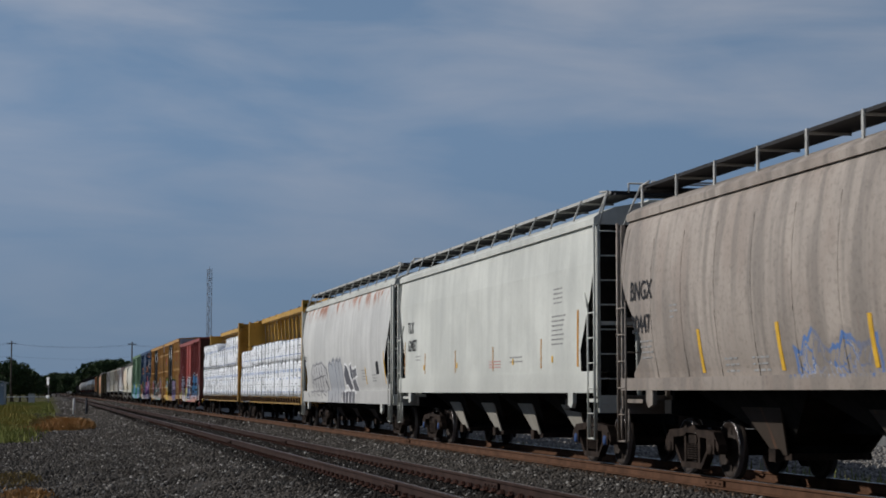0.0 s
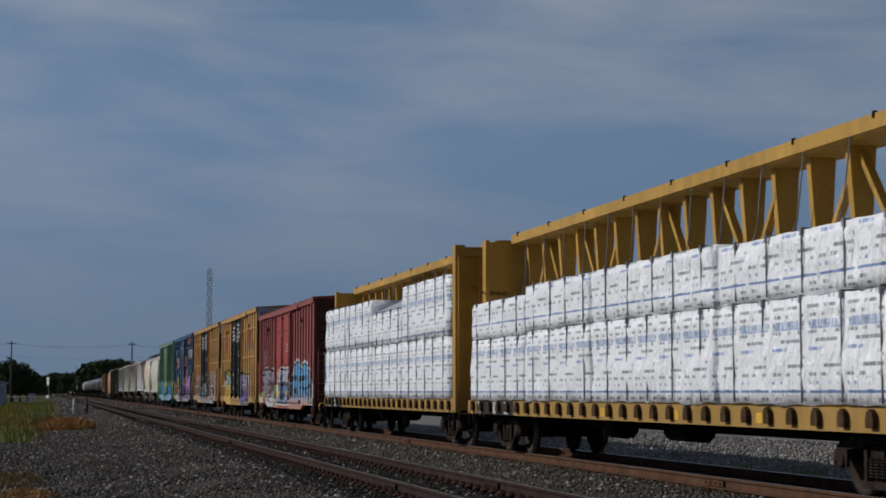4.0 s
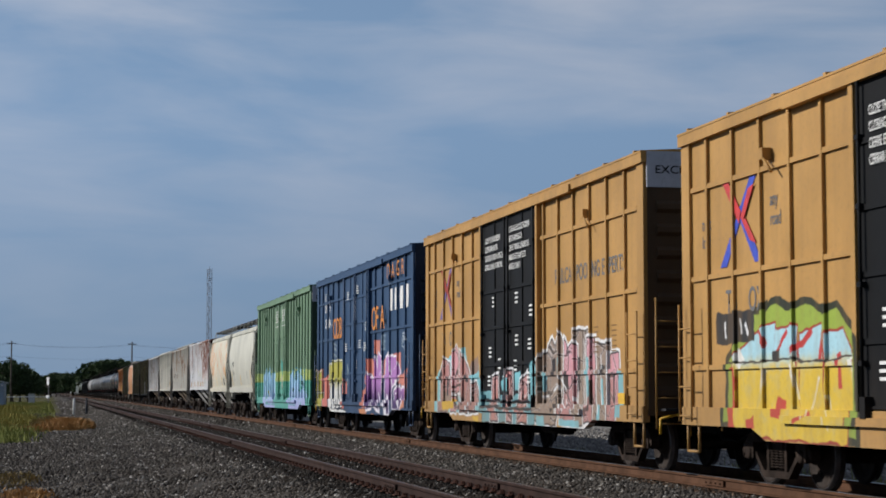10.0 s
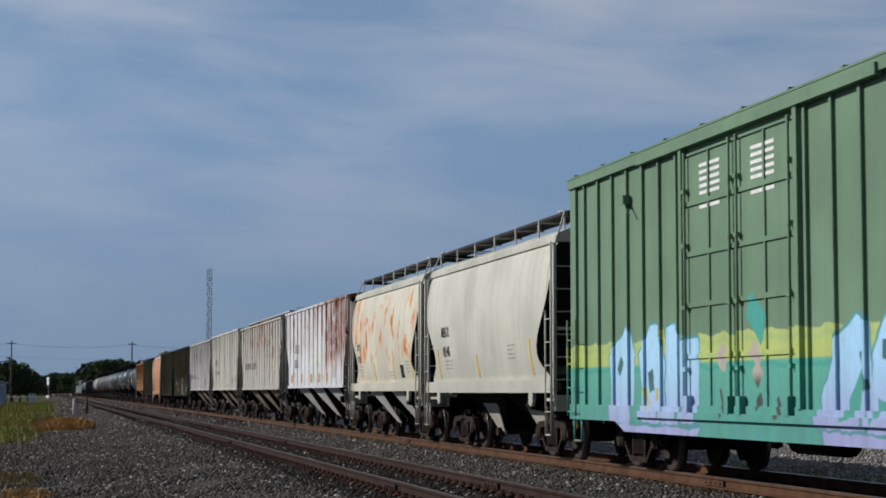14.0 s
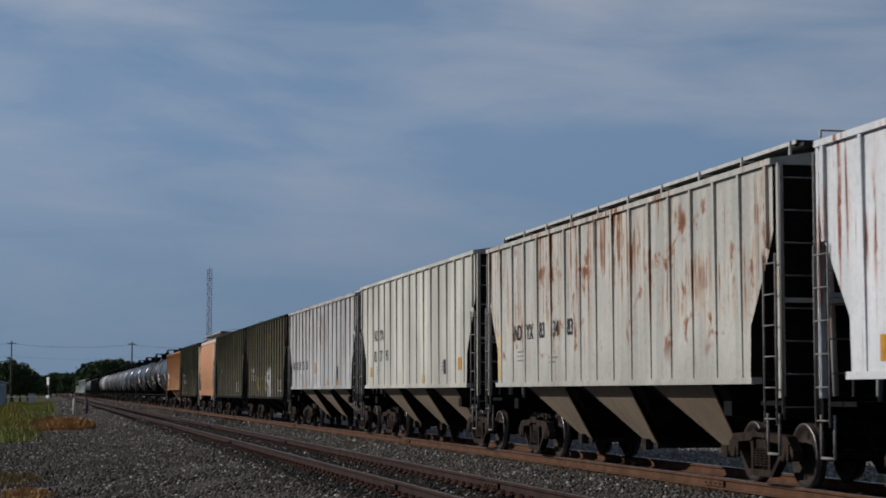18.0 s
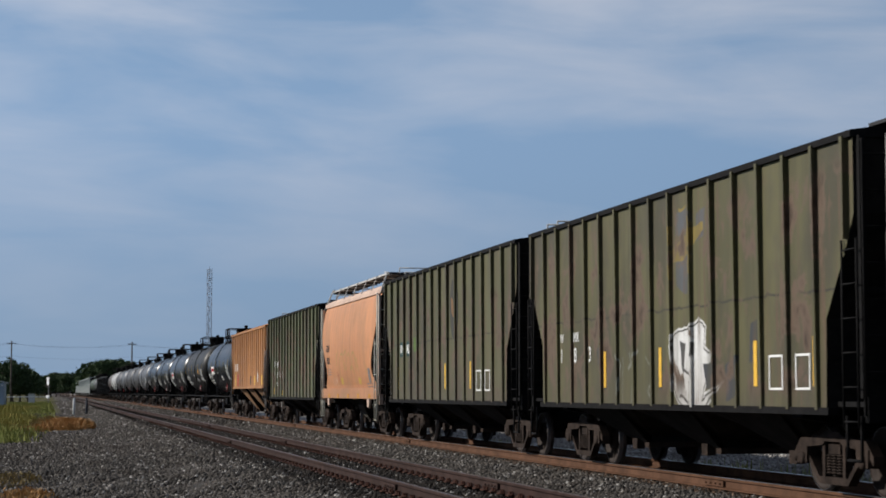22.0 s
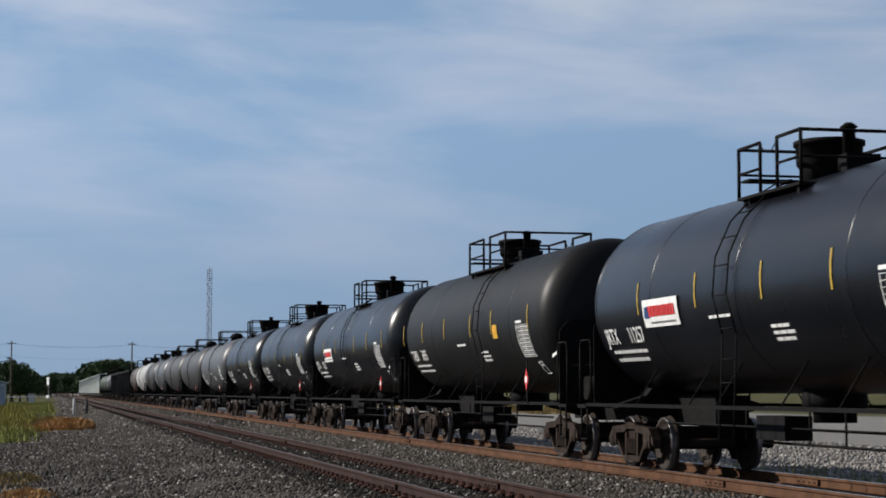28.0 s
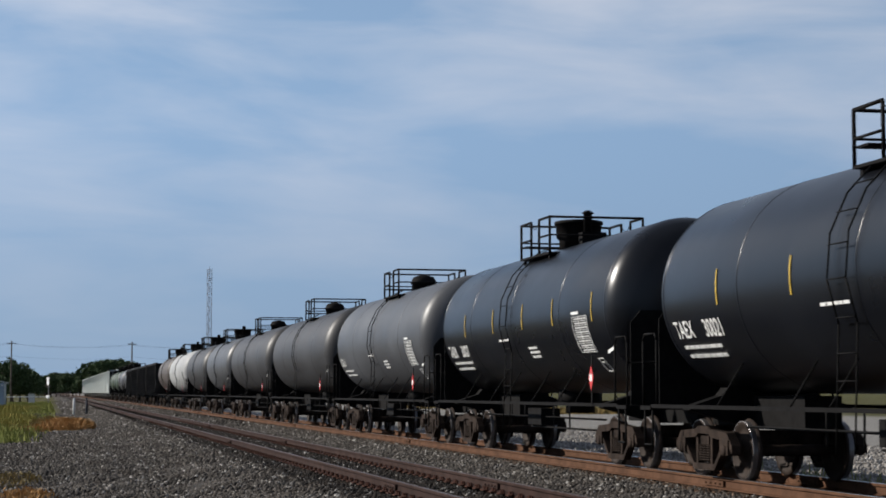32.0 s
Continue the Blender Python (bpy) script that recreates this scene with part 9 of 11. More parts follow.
GREEN_TAGS = ((-8.6, 8.6, 0.6, 1.78, ((0.06, 0.30, 0.27), (0.09, 0.37, 0.28)), 0.4, 31.0, 0.05, (0.05, 0.33, 0.26), 0.02),
              (-8.6, 8.6, 1.80, 2.14, ((0.40, 0.48, 0.14), (0.38, 0.46, 0.16)), 0.4, 32.0, 0.08, (0.34, 0.44, 0.15), 0.02))
P_GREEN = paint("faded_green_boxcar_paint", (0.125, 0.215, 0.132), 0.02, 0.2, 0.12, 0.6, list(GREEN_TAGS) + GREEN_SPRAY, seed=13)
# green with the ends' shade painted in; also used for stencil lines
P_GREEN_END = paint("faded_green_shade_tone", (0.05, 0.085, 0.055), 0.04, 0.3, 0.4, 0.65, seed=13)
P_BEIGE = paint("pale_stone_hopper_paint", (0.46, 0.455, 0.39), 0.02, 0.22, 0.2, 0.55, seed=14)
ORUST = (0.34, 0.13, 0.035)
P_CRUST = paint("cream_paint_with_orange_rust", (0.52, 0.495, 0.40), 0.16, 0.2, 0.2, 0.6, rust_tone=ORUST, patch=((3.0, 5.3, 1.6, 4.2, 0.55),), blots=(1.9, 4.1, 0.85), seed=15)
P_WRUST = paint("chalky_white_paint_with_rust_runs", (0.58, 0.59, 0.60), 0.40, 0.22, 0.25, 0.65, WHITE_SCRAWL, rust_tone=(0.165, 0.038, 0.009), patch=((-8, -2.4, 2.1, 4.6, 1.0), (-3.2, 8, 2.7, 4.6, 0.50)), seed=16)
P_NRUST = paint("dingy_cream_paint_with_rust_runs", (0.44, 0.43, 0.385), 0.42, 0.5, 0.35, 0.65, rust_tone=(0.16, 0.055, 0.016), patch=((-8, 8, 2.5, 4.6, 0.50),), blots=(1.6, 4.3, 0.55), seed=17)
P_CREAM = paint("cream_hopper_paint", (0.50, 0.485, 0.42), 0.18, 0.3, 0.25, 0.55, panel=0.9, rust_tone=(0.26, 0.13, 0.06), seed=18)
P_GWHITE = paint("greyed_white_hopper_paint", (0.43, 0.43, 0.425), 0.48, 0.55, 0.35, 0.6, panel=0.89, rust_tone=(0.12, 0.066, 0.045), patch=((-8, 8, 2.4, 4.6, 0.45),), blotch=0.45, blotch_tone=(0.27, 0.22, 0.19), seed=19)
P_OLIVE = paint("dull_olive_green_paint", (0.082, 0.076, 0.031), 0.6, 0.5, 0.25, 0.6, OLIVE_SPRAY, rust_tone=(0.050, 0.029, 0.015), blots=(1.0, 4.2, 0.95), blotch=0.7, blotch_tone=(0.042, 0.036, 0.026), panel=0.875, seed=20)
P_OLIVE_B = paint("dull_olive_green_paint_browned", (0.084, 0.082, 0.036), 0.6, 0.5, 0.25, 0.6, OLIVE_SPRAY[-1:], rust_tone=(0.050, 0.029, 0.015), blots=(1.0, 3.6, 0.9), low=0.25, blotch=0.95, blotch_tone=(0.052, 0.040, 0.028), panel=0.875, seed=24)
P_OLIVE_C = paint("dull_olive_green_paint_faded", (0.080, 0.090, 0.040), 0.6, 0.5, 0.25, 0.6, rust_tone=(0.055, 0.030, 0.015), blots=(1.0, 3.9, 1.0), blotch=0.9, blotch_tone=(0.050, 0.040, 0.028), panel=0.875, seed=27)
P_PEACH = paint("faded_peach_orange_paint", (0.45, 0.198, 0.085), 0.05, 0.35, 0.3, 0.6, PEACH_SCRAWL, rust_tone=(0.26, 0.13, 0.06), blotch=0.65, blotch_tone=(0.30, 0.155, 0.075), seed=21)
P_PEACH_TOP = paint("pale_peach_roof_paint", (0.56, 0.40, 0.31), 0.05, 0.3, 0.2, 0.6, seed=36)
P_ORANGE = paint("mustard_orange_hopper_paint", (0.36, 0.155, 0.045), 0.30, 0.5, 0.35, 0.55, panel=0.83, rust_tone=(0.26, 0.09, 0.03), seed=22)
P_ORANGE_DK = paint("dusty_orange_chute_paint", (0.30, 0.15, 0.06), 0.3, 0.5, 0.5, 0.65, rust_tone=(0.14, 0.06, 0.03), seed=23)
P_CHUTE_W = paint("white_chute_paint_with_rust_pits", (0.70, 0.69, 0.66), 0.30, 0.4, 0.3, 0.65, rust_tone=(0.13, 0.08, 0.05), seed=25)
P_CHUTE_R = paint("rusty_cream_chute_paint", (0.32, 0.25, 0.18), 0.6, 0.5, 0.5, 0.7, rust_tone=(0.18, 0.10, 0.05), seed=26)
P_CHUTE_DK = paint("grimy_dark_chute_paint", (0.035, 0.035, 0.028), 0.15, 0.3, 0.4, 0.7, seed=28)
P_CHUTE_B = paint("dusty_pale_chute_paint", (0.40, 0.38, 0.33), 0.1, 0.3, 0.3, 0.7, seed=31)
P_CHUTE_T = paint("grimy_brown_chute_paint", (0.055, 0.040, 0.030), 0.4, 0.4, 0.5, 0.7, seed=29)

HOP = {}
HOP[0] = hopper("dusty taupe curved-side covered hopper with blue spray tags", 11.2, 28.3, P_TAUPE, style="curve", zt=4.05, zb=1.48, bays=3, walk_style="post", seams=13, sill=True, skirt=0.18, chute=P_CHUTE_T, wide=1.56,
                marks=[("BNGX", 7.75, 2.72, 0.42, BLACK_INK), ("30447", 7.72, 2.20, 0.40, BLACK_INK)],
                tape=[("reflector_strip", YELLOW_INK, 4.72, 1.55, 0.11, 0.62), ("reflector_strip", YELLOW_INK, 1.85, 1.55, 0.11, 0.62), ("reflector_strip", YELLOW_INK, -0.83, 1.55, 0.11, 0.62), ("reflector_strip", YELLOW_INK, -4.4, 1.55, 0.11, 0.62)])
HOP[1] = hopper("clean off-white smooth-sided covered hopper", 29.5, 47.4, P_WHITE, style="smooth", zt=4.16, zb=1.62, bays=4, walk_style="high", sill=True, cap="blue", chute=P_CHUTE_B,
                marks=[("TILX", 7.62, 2.78, 0.40, BLACK_INK), ("624827", 7.55, 2.32, 0.40, BLACK_INK)],
                tape=[("reflector_strip", AMBER_TAPE, 7.98, 1.72, 0.06, 0.85), ("reflector_strip", AMBER_TAPE, 5.4, 1.72, 0.06, 0.5), ("reflector_strip", AMBER_TAPE, 2.0, 1.72, 0.06, 0.5), ("reflector_strip", AMBER_TAPE, -1.6, 1.72, 0.06, 0.5), ("reflector_strip", AMBER_TAPE, -5.4, 1.72, 0.06, 0.55), ("reflector_strip", AMBER_TAPE, -7.85, 1.72, 0.10, 1.0)])
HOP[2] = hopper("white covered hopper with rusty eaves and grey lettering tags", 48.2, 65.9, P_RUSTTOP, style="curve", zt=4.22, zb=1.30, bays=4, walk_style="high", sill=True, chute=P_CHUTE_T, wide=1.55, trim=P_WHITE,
                marks=[("CRDX", 8.1, 2.35, 0.26, BLACK_INK)],
                tape=[("reflector_strip", YELLOW_INK, -7.7, 1.5, 0.09, 0.9), ("reflector_strip", YELLOW_INK, -4.6, 1.5, 0.09, 0.5), ("stencil_plate", BLACK_INK, -6.75, 1.78, 0.42, 0.36)])

# ---- centerbeam flats and their wrapped lumber ----


def wrap_material():
    """White plastic with rows of unreadable print, blue and grey, and creases."""
    n = Nodes("white_printed_lumber_wrap")
    x, y, z = n.xyz()
    wr = n.noise(n.scaled((1, 2.6, 1.1)), 2.4, 5, 0.6, 0.8)
    fine = n.noise(None, 9.0, 4, 0.6)
    col = n.mix(n.ramp(fine, 0.3, 0.8), (0.90, 0.92, 0.94), (0.82, 0.84, 0.87))
    # one printed sheet is about 1.1 m wide: headline, rows of small words, emblem lines and a blue stripe near the foot of each pack
    upper = n.math("GREATER_THAN", z, 2.55)
    v = n.math("SUBTRACT", z, n.math("MULTIPLY_ADD", upper, 1.44, 1.13))
    sheet = n.math("DIVIDE", n.math("MULTIPLY_ADD", upper, 0.37, y), 1.12)
    u = n.math("FRACT", n.math("ADD", sheet, 20.0))
    rows = n.math("DIVIDE", v, 0.105)
    row = n.math("FLOOR", rows)
    within = n.math("FRACT", rows)

    def hashed(fy, fz, seed):
        c = n.t.nodes.new("ShaderNodeCombineXYZ")
        n.put(c.inputs[0], n.math("MULTIPLY", u, fy))
        n.put(c.inputs[1], n.math("MULTIPLY", row, fz))
        c.inputs[2].default_value = seed
        return n.noise(c.outputs[0], 1.0, 0)
    words = n.ramp(hashed(4.2, 7.7, 1.0), 0.52, 0.54)
    glyphs = n.ramp(hashed(26.0, 5.3, 5.0), 0.38, 0.50)
    slim = n.math("MULTIPLY", n.ramp(within, 0.22, 0.30), n.ramp(within, 0.72, 0.64))
    margin = n.math("MULTIPLY", n.ramp(u, 0.05, 0.07), n.ramp(u, 0.95, 0.93))
    small = n.math("MULTIPLY", n.math("MULTIPLY", words, glyphs), n.math("MULTIPLY", slim, margin))
    tone = n.t.nodes.new("ShaderNodeTexWhiteNoise")
    tone.noise_dimensions = "1D"
    n.put(tone.inputs["W"], row)
    ink = n.mix(n.math("GREATER_THAN", tone.outputs[0], 0.8), (0.10, 0.11, 0.13), (0.10, 0.22, 0.52))
    col = n.mix(n.math("MULTIPLY", small, 0.8), col, ink)
    head = n.math("MULTIPLY", n.math("MULTIPLY", n.ramp(n.math("ABSOLUTE", n.math("SUBTRACT", v, 0.98)), 0.062, 0.052), n.ramp(n.math("ABSOLUTE", n.math("SUBTRACT", u, 0.5)), 0.43, 0.41)), n.math("MULTIPLY_ADD", glyphs, 0.6, 0.2))
    col = n.mix(head, col, (0.16, 0.27, 0.52))
    foot = n.math("MULTIPLY", n.ramp(n.math("ABSOLUTE", n.math("SUBTRACT", v, 0.15)), 0.020, 0.013), n.ramp(n.math("ABSOLUTE", n.math("SUBTRACT", u, 0.5)), 0.47, 0.45))
    col = n.mix(n.math("MULTIPLY", foot, 0.85), col, (0.07, 0.18, 0.46))
    bump = n.math("ADD", n.math("MULTIPLY", wr, 1.0), n.math("MULTIPLY", fine, 0.18))
    return n.done(col, 0.34, 0.0, bump, 1.0, 0.085)


WRAP = wrap_material()
STRAP = plain("grey_tie_down_strap", (0.20, 0.20, 0.21), 0.7)
CLEAR_FLAP = plain("loose_grey_plastic_sheet", (0.42, 0.43, 0.45), 0.3, 0, 0.2)


def bundle(car_y, x0, y0, y1, z0, z1, seed, near=True, rounded=False):
    """One plastic-wrapped pack of lumber, rounded and slightly slumped, with printed bars and straps."""
    rng = random.Random(seed)
    b = thing("lumber_bundle", "lumber pack in white printed plastic wrap on the flat", "lumber bundle", "wrapped lumber", at=pose(TRAIN_X, car_y, 0))
    s = Shape()
    ny, nz = max(4, int((y1 - y0) / 0.22)), 7
    xa, xb = (-1.46, -0.16) if near else (0.16, 1.46)
    v = []
    for i in range(ny + 1):
        for k in range(nz + 1):
            u, w = i / ny, k / nz
            yy, zz = y0 + (y1 - y0) * u, z0 + (z1 - z0) * w
            edge = 0.022 * (max(0, 1 - min(u, 1 - u) * ny * 0.6) ** 2 + max(0, 1 - min(w, 1 - w) * nz * 0.7) ** 2)
            bul = 0.055 * noise.noise((yy * 1.3, zz * 2.2, seed)) + 0.02 * noise.noise((yy * 4, zz * 5, seed + 9))
            ze = zz + 0.02 * noise.noise((yy * 2.0, w, seed + 4)) * (1 if k in (0, nz) else 0.4)
            if k == 0:
                ze -= 0.11 * abs(noise.noise((yy * 2.2, 1, seed)))
            if (y1 > 8.5 and i >= ny - 1) or (y0 < -8.5 and i <= 1):
                # the free end of the outermost packs is rounded
                curl = (0.17 if i in (0, ny) else 0.05) * abs(2 * w - 1) ** 2.5
                yy += curl if i <= 1 else -curl
                edge += 0.10 if i in (0, ny) else 0.03
            v.append((xa + edge - bul if near else xb - edge + bul, yy, ze))
    w1 = nz + 1
    f = [(i * w1 + k, i * w1 + k + 1, (i + 1) * w1 + k + 1, (i + 1) * w1 + k) for i in range(ny) for k in range(nz)]
    m = len(v)
    xr = xb if near else xa
    v += [(xr, p[1], p[2]) for p in v[:m]]
    f += [(m + i * w1 + k, m + (i + 1) * w1 + k, m + (i + 1) * w1 + k + 1, m + i * w1 + k + 1) for i in range(ny) for k in range(nz)]
    for i in range(ny):
        for k in (0, nz):
            a, c = i * w1 + k, (i + 1) * w1 + k
            f.append((a, c, m + c, m + a))
    for k in range(nz):
        for i in (0, ny):
            a, c = i * w1 + k, i * w1 + k + 1
            f.append((a, c, m + c, m + a))
    s.add(v, f, True)
    part("wrap", s, WRAP, b)
    if not near:
        return b
    x = xa - 0.012
    y = y0 + rng.uniform(0.3, 0.6)
    while y < y1 - 0.2:
        st = Shape().box(x - 0.004, x + 0.02, y - 0.006, y + 0.006, z0 + 0.01, z1 + 0.02).box(x + 0.0, xb, y - 0.014, y + 0.014, z1 + 0.012, z1 + 0.03)
        st.box(x - 0.012, x + 0.02, y - 0.028, y + 0.028, z1 - 0.07, z1 + 0.03)
        part("strap", st, STRAP, b)
        y += rng.uniform(0.95, 1.25)
    return b


WINCH_MAT = plain("rusty_brown_winch_steel", (0.060, 0.035, 0.018), 0.8, 0, 0.5)


def centerbeam(label, front, rear, seed, deck_skin):
    car, h = new_car("centerbeam_flatcar", label, "flatcar", front, rear)
    zd = 1.12
    part("deck", Shape().box(-1.36, 1.36, -h + 0.3, h - 0.3, zd - 0.10, zd), deck_skin, car)
    for s in (-1, 1):
        part("side_sill", Shape().box(s * 1.28, s * 1.40, -h + 0.1, h - 0.1, 0.80, zd - 0.03), deck_skin, car)
        n = int(h * 2 / 0.78)
        for i in range(n):
            y = -h + 0.7 + (2 * h - 1.4) * i / (n - 1)
            w = Shape().prism([(-0.09, 0.86), (0.09, 0.86), (0.10, 0.95), (0.075, 1.04), (0.0, 1.08), (-0.075, 1.04), (-0.10, 0.95)], s * 1.38, s * 1.47, "x")
            for p in range(len(w.v)):
                a, b, c = w.v[p]
                w.v[p] = (a, b + y, c)
            part("tie_down_winch", w, WINCH_MAT, car)
    # centre beam: top chord, posts, diagonals
    zt = 4.84
    part("top_chord", Shape().prism([(-0.42, zt - 0.02), (-0.42, zt - 0.22), (-0.34, zt - 0.26), (0.34, zt - 0.26), (0.42, zt - 0.22), (0.42, zt - 0.02), (0.3, zt), (-0.3, zt)], -h + 0.2, h - 0.2, "y"), deck_skin, car)
    n = 17
    for i in range(n):
        y = -h + 0.8 + (2 * h - 1.6) * i / (n - 1)
        part("beam_post", Shape().prism([(-0.20, zt - 0.25), (0.20, zt - 0.25), (0.12, 3.4), (0.13, zd), (-0.13, zd), (-0.12, 3.4)], y - 0.07, y + 0.07, "y"), deck_skin, car)
        if i < n - 1 and i % 3 != 1:
            y2 = -h + 0.8 + (2 * h - 1.6) * (i + 1) / (n - 1)
            a, b = (zt - 0.3, 3.0) if i % 2 else (3.0, zt - 0.3)
            part("beam_diagonal", Shape().prism([(y, a - 0.07), (y, a + 0.07), (y2, b + 0.07), (y2, b - 0.07)], -0.06, 0.06, "x"), deck_skin, car)
        if i % 2 == 0:
            part("chord_bolt", Shape().box(-0.435, -0.38, y - 0.025, y + 0.025, zt - 0.08, zt + 0.01), BLACK, car)
    part("beam_plate", Shape().box(-0.03, 0.03, -h + 0.6, h - 0.6, zd, 2.9), deck_skin, car)
    for i in range(int(h * 2 / 1.5)):
        y = -h + 1.1 + i * 1.5
        part("slack_strap", Shape().path([(-0.4, y, zt - 0.2), (-0.3, y + 0.5, 3.7), (-0.36, y + 0.9, 3.2)], 0.012, 4), STRAP, car)
    for s in (-1, 1):
        part("bulkhead", Shape().box(-1.26 + 0.24 * (s > 0), 1.26 - 0.24 * (s > 0), s * (h - 0.10), s * (h - 0.28), 0.85, 4.66), deck_skin, car)
        for sx in (-1, 1):
            part("bulkhead_post", Shape().box(sx * (0.96 if s > 0 else 1.18), sx * (1.04 if s > 0 else 1.42), s * (h - 0.32), s * (h - 0.02), 0.85, 4.7), deck_skin, car)
        for z in (1.4, 2.2, 3.0, 3.8, 4.5):
            part("bulkhead_rib", Shape().box(-1.35 + 0.33 * (s > 0), 1.35 - 0.33 * (s > 0), s * (h - 0.10), s * (h - 0.02), z - 0.06, z + 0.06), deck_skin, car)
        ladder(car, -1.1 + 0.35 * (s > 0), s * (h + 0.04), 0.7, 4.4, "x", deck_skin, 0.5, step=0.4)
        part("sill_step", Shape().path([(-1.4, s * (h - 0.7), 0.85), (-1.4, s * (h - 0.7), 0.42), (-1.4, s * (h - 0.25), 0.42), (-1.4, s * (h - 0.25), 0.85)], 0.022), BLACK, car)
        part("body_bolster", Shape().box(-1.3, 1.3, s * (h - 2.0), s * (h - 2.4), 0.74, 1.0), BLACK, car)
    part("centre_sill", Shape().prism([(-h, 0.72), (-h * 0.62, 0.62), (h * 0.62, 0.62), (h, 0.72), (h, 1.02), (-h, 1.02)], -0.35, 0.35, "x"), BLACK, car)
    part("brake_cylinder", Shape().bar((-0.75, -2.4, 0.66), (-0.75, -0.9, 0.66), 0.17, 10), BLACK, car)
    part("air_reservoir", Shape().bar((-0.75, 1.4, 0.66), (-0.75, 2.3, 0.66), 0.2, 10), BLACK, car)
    couplers(car, h)
    trucks(car, (-h + 2.2, h - 2.2))
    return car, h


def load(front, rear, packs, seed):
    yc = (front + rear) / 2
    for i, (y0, y1, z0, z1) in enumerate(packs):
        for near in (True, False):
            b = bundle(yc, 0, y0, y1, z0, z1, seed + i, near)
            TRAIN.append((b, yc))


C3, H3 = centerbeam("yellow centerbeam flatcar half loaded with wrapped lumber", 66.9, 89.0, 1, P_CBEAM)
C4, H4 = centerbeam("yellow centerbeam flatcar fully loaded with wrapped lumber", 90.1, 110.7, 2, P_CBEAM)
letters("WARNING", 0.24, BLACK_INK, C3, 0, 0, 0).matrix_basis = Matrix.Translation((-1.15, H3 - 0.30, 3.45)) @ pose(0, 0, 0, 90, 0, 0) @ Matrix.Diagonal((0.13, 0.13, 0.13, 1))
letters("WARNING", 0.24, BLACK_INK, C4, 0, 0, 0).matrix_basis = Matrix.Translation((-1.15, H4 - 0.30, 4.1)) @ pose(0, 0, 0, 90, 0, 0) @ Matrix.Diagonal((0.13, 0.13, 0.13, 1))
mark("stencil_panel", BLACK_INK, C3, -1.402, 6.9, 10.1, 0.80, 1.09)
for text, y in (("TT", 10.0), ("80", 8.6), ("380", 7.65)):
    letters(text, 0.36, WHITE_INK, C3, -1.411, y, 0.82, squeeze=0.8)
for y in (4.0, 0.5, -3.0, -6.5):
    mark("reflector_strip", YELLOW_INK, C3, -1.402, y, y + 0.45, 0.86, 1.0)
    mark("reflector_strip", YELLOW_INK, C4, -1.402, y, y + 0.45, 0.86, 1.0)
load(66.9, 89.0, [(1.35, 5.8, 1.13, 2.46), (5.85, 10.76, 1.13, 2.40), (1.4, 5.8, 2.50, 3.36), (5.8, 10.74, 2.44, 3.20),
                  (-4.7, 1.3, 1.13, 2.46), (-10.5, -4.76, 1.13, 2.46), (-4.7, 1.3, 2.50, 3.36), (-10.5, -4.8, 2.50, 3.30)], 100)
load(90.1, 110.7, [(0.65, 4.9, 1.13, 2.58), (4.95, 10.0, 1.13, 2.60), (-3.8, 0.6, 1.13, 2.58), (-9.7, -3.86, 1.13, 2.58),
                   (0.7, 4.9, 2.64, 3.95), (4.9, 9.98, 2.66, 3.98), (-3.8, 0.62, 2.62, 3.52), (-9.7, -3.9, 2.62, 4.06)], 140)
mark("stencil_panel", BLACK_INK, C4, -1.402, 6.6, 9.4, 0.80, 1.09)
for text, y in (("TTZ", 9.3), ("8664", 7.95)):
    letters(text, 0.34, WHITE_INK, C4, -1.411, y, 0.82, squeeze=0.8)
fl = Shape().add([(-1.40, -4.4, 3.55), (-1.40, -0.05, 3.56), (-0.5, 0.0, 3.95), (-0.9, -1.3, 3.86), (-0.8, -3.5, 3.66)], [(0, 1, 2, 3), (0, 3, 4)])
part("loose_sheet", fl.prism([(-4.2, 3.53), (-0.2, 3.55), (-0.2, 3.58), (-4.2, 3.56)], -1.3, -0.2, "x"), CLEAR_FLAP, C4, "loose grey plastic sheet over the packs")

# ---- boxcars ----
FADED_STENCIL = plain("worn_brown_stencil_paint", (0.20, 0.12, 0.05), 0.6)
FADED_RED = plain("faded_red_emblem_paint", (0.30, 0.055, 0.04), 0.6, 0, 0.3, 3.0)
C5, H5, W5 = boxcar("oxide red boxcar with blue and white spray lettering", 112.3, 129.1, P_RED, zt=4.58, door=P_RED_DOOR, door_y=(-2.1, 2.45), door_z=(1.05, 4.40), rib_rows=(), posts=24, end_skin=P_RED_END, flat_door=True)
for y, z in ((-0.9, 3.1), (-0.9, 2.98), (-0.9, 2.86), (0.6, 2.5), (0.6, 2.4), (0.6, 2.3)):
    mark("stencil_line", WHITE_INK, C5, -1.53, y - 0.4, y, z, z + 0.03)
for y in (6.9, 6.2):
    for k in range(5):
        mark("stencil_line", WHITE_INK, C5, -1.483, y - 0.2, y, 2.5 + k * 0.12, 2.54 + k * 0.12)

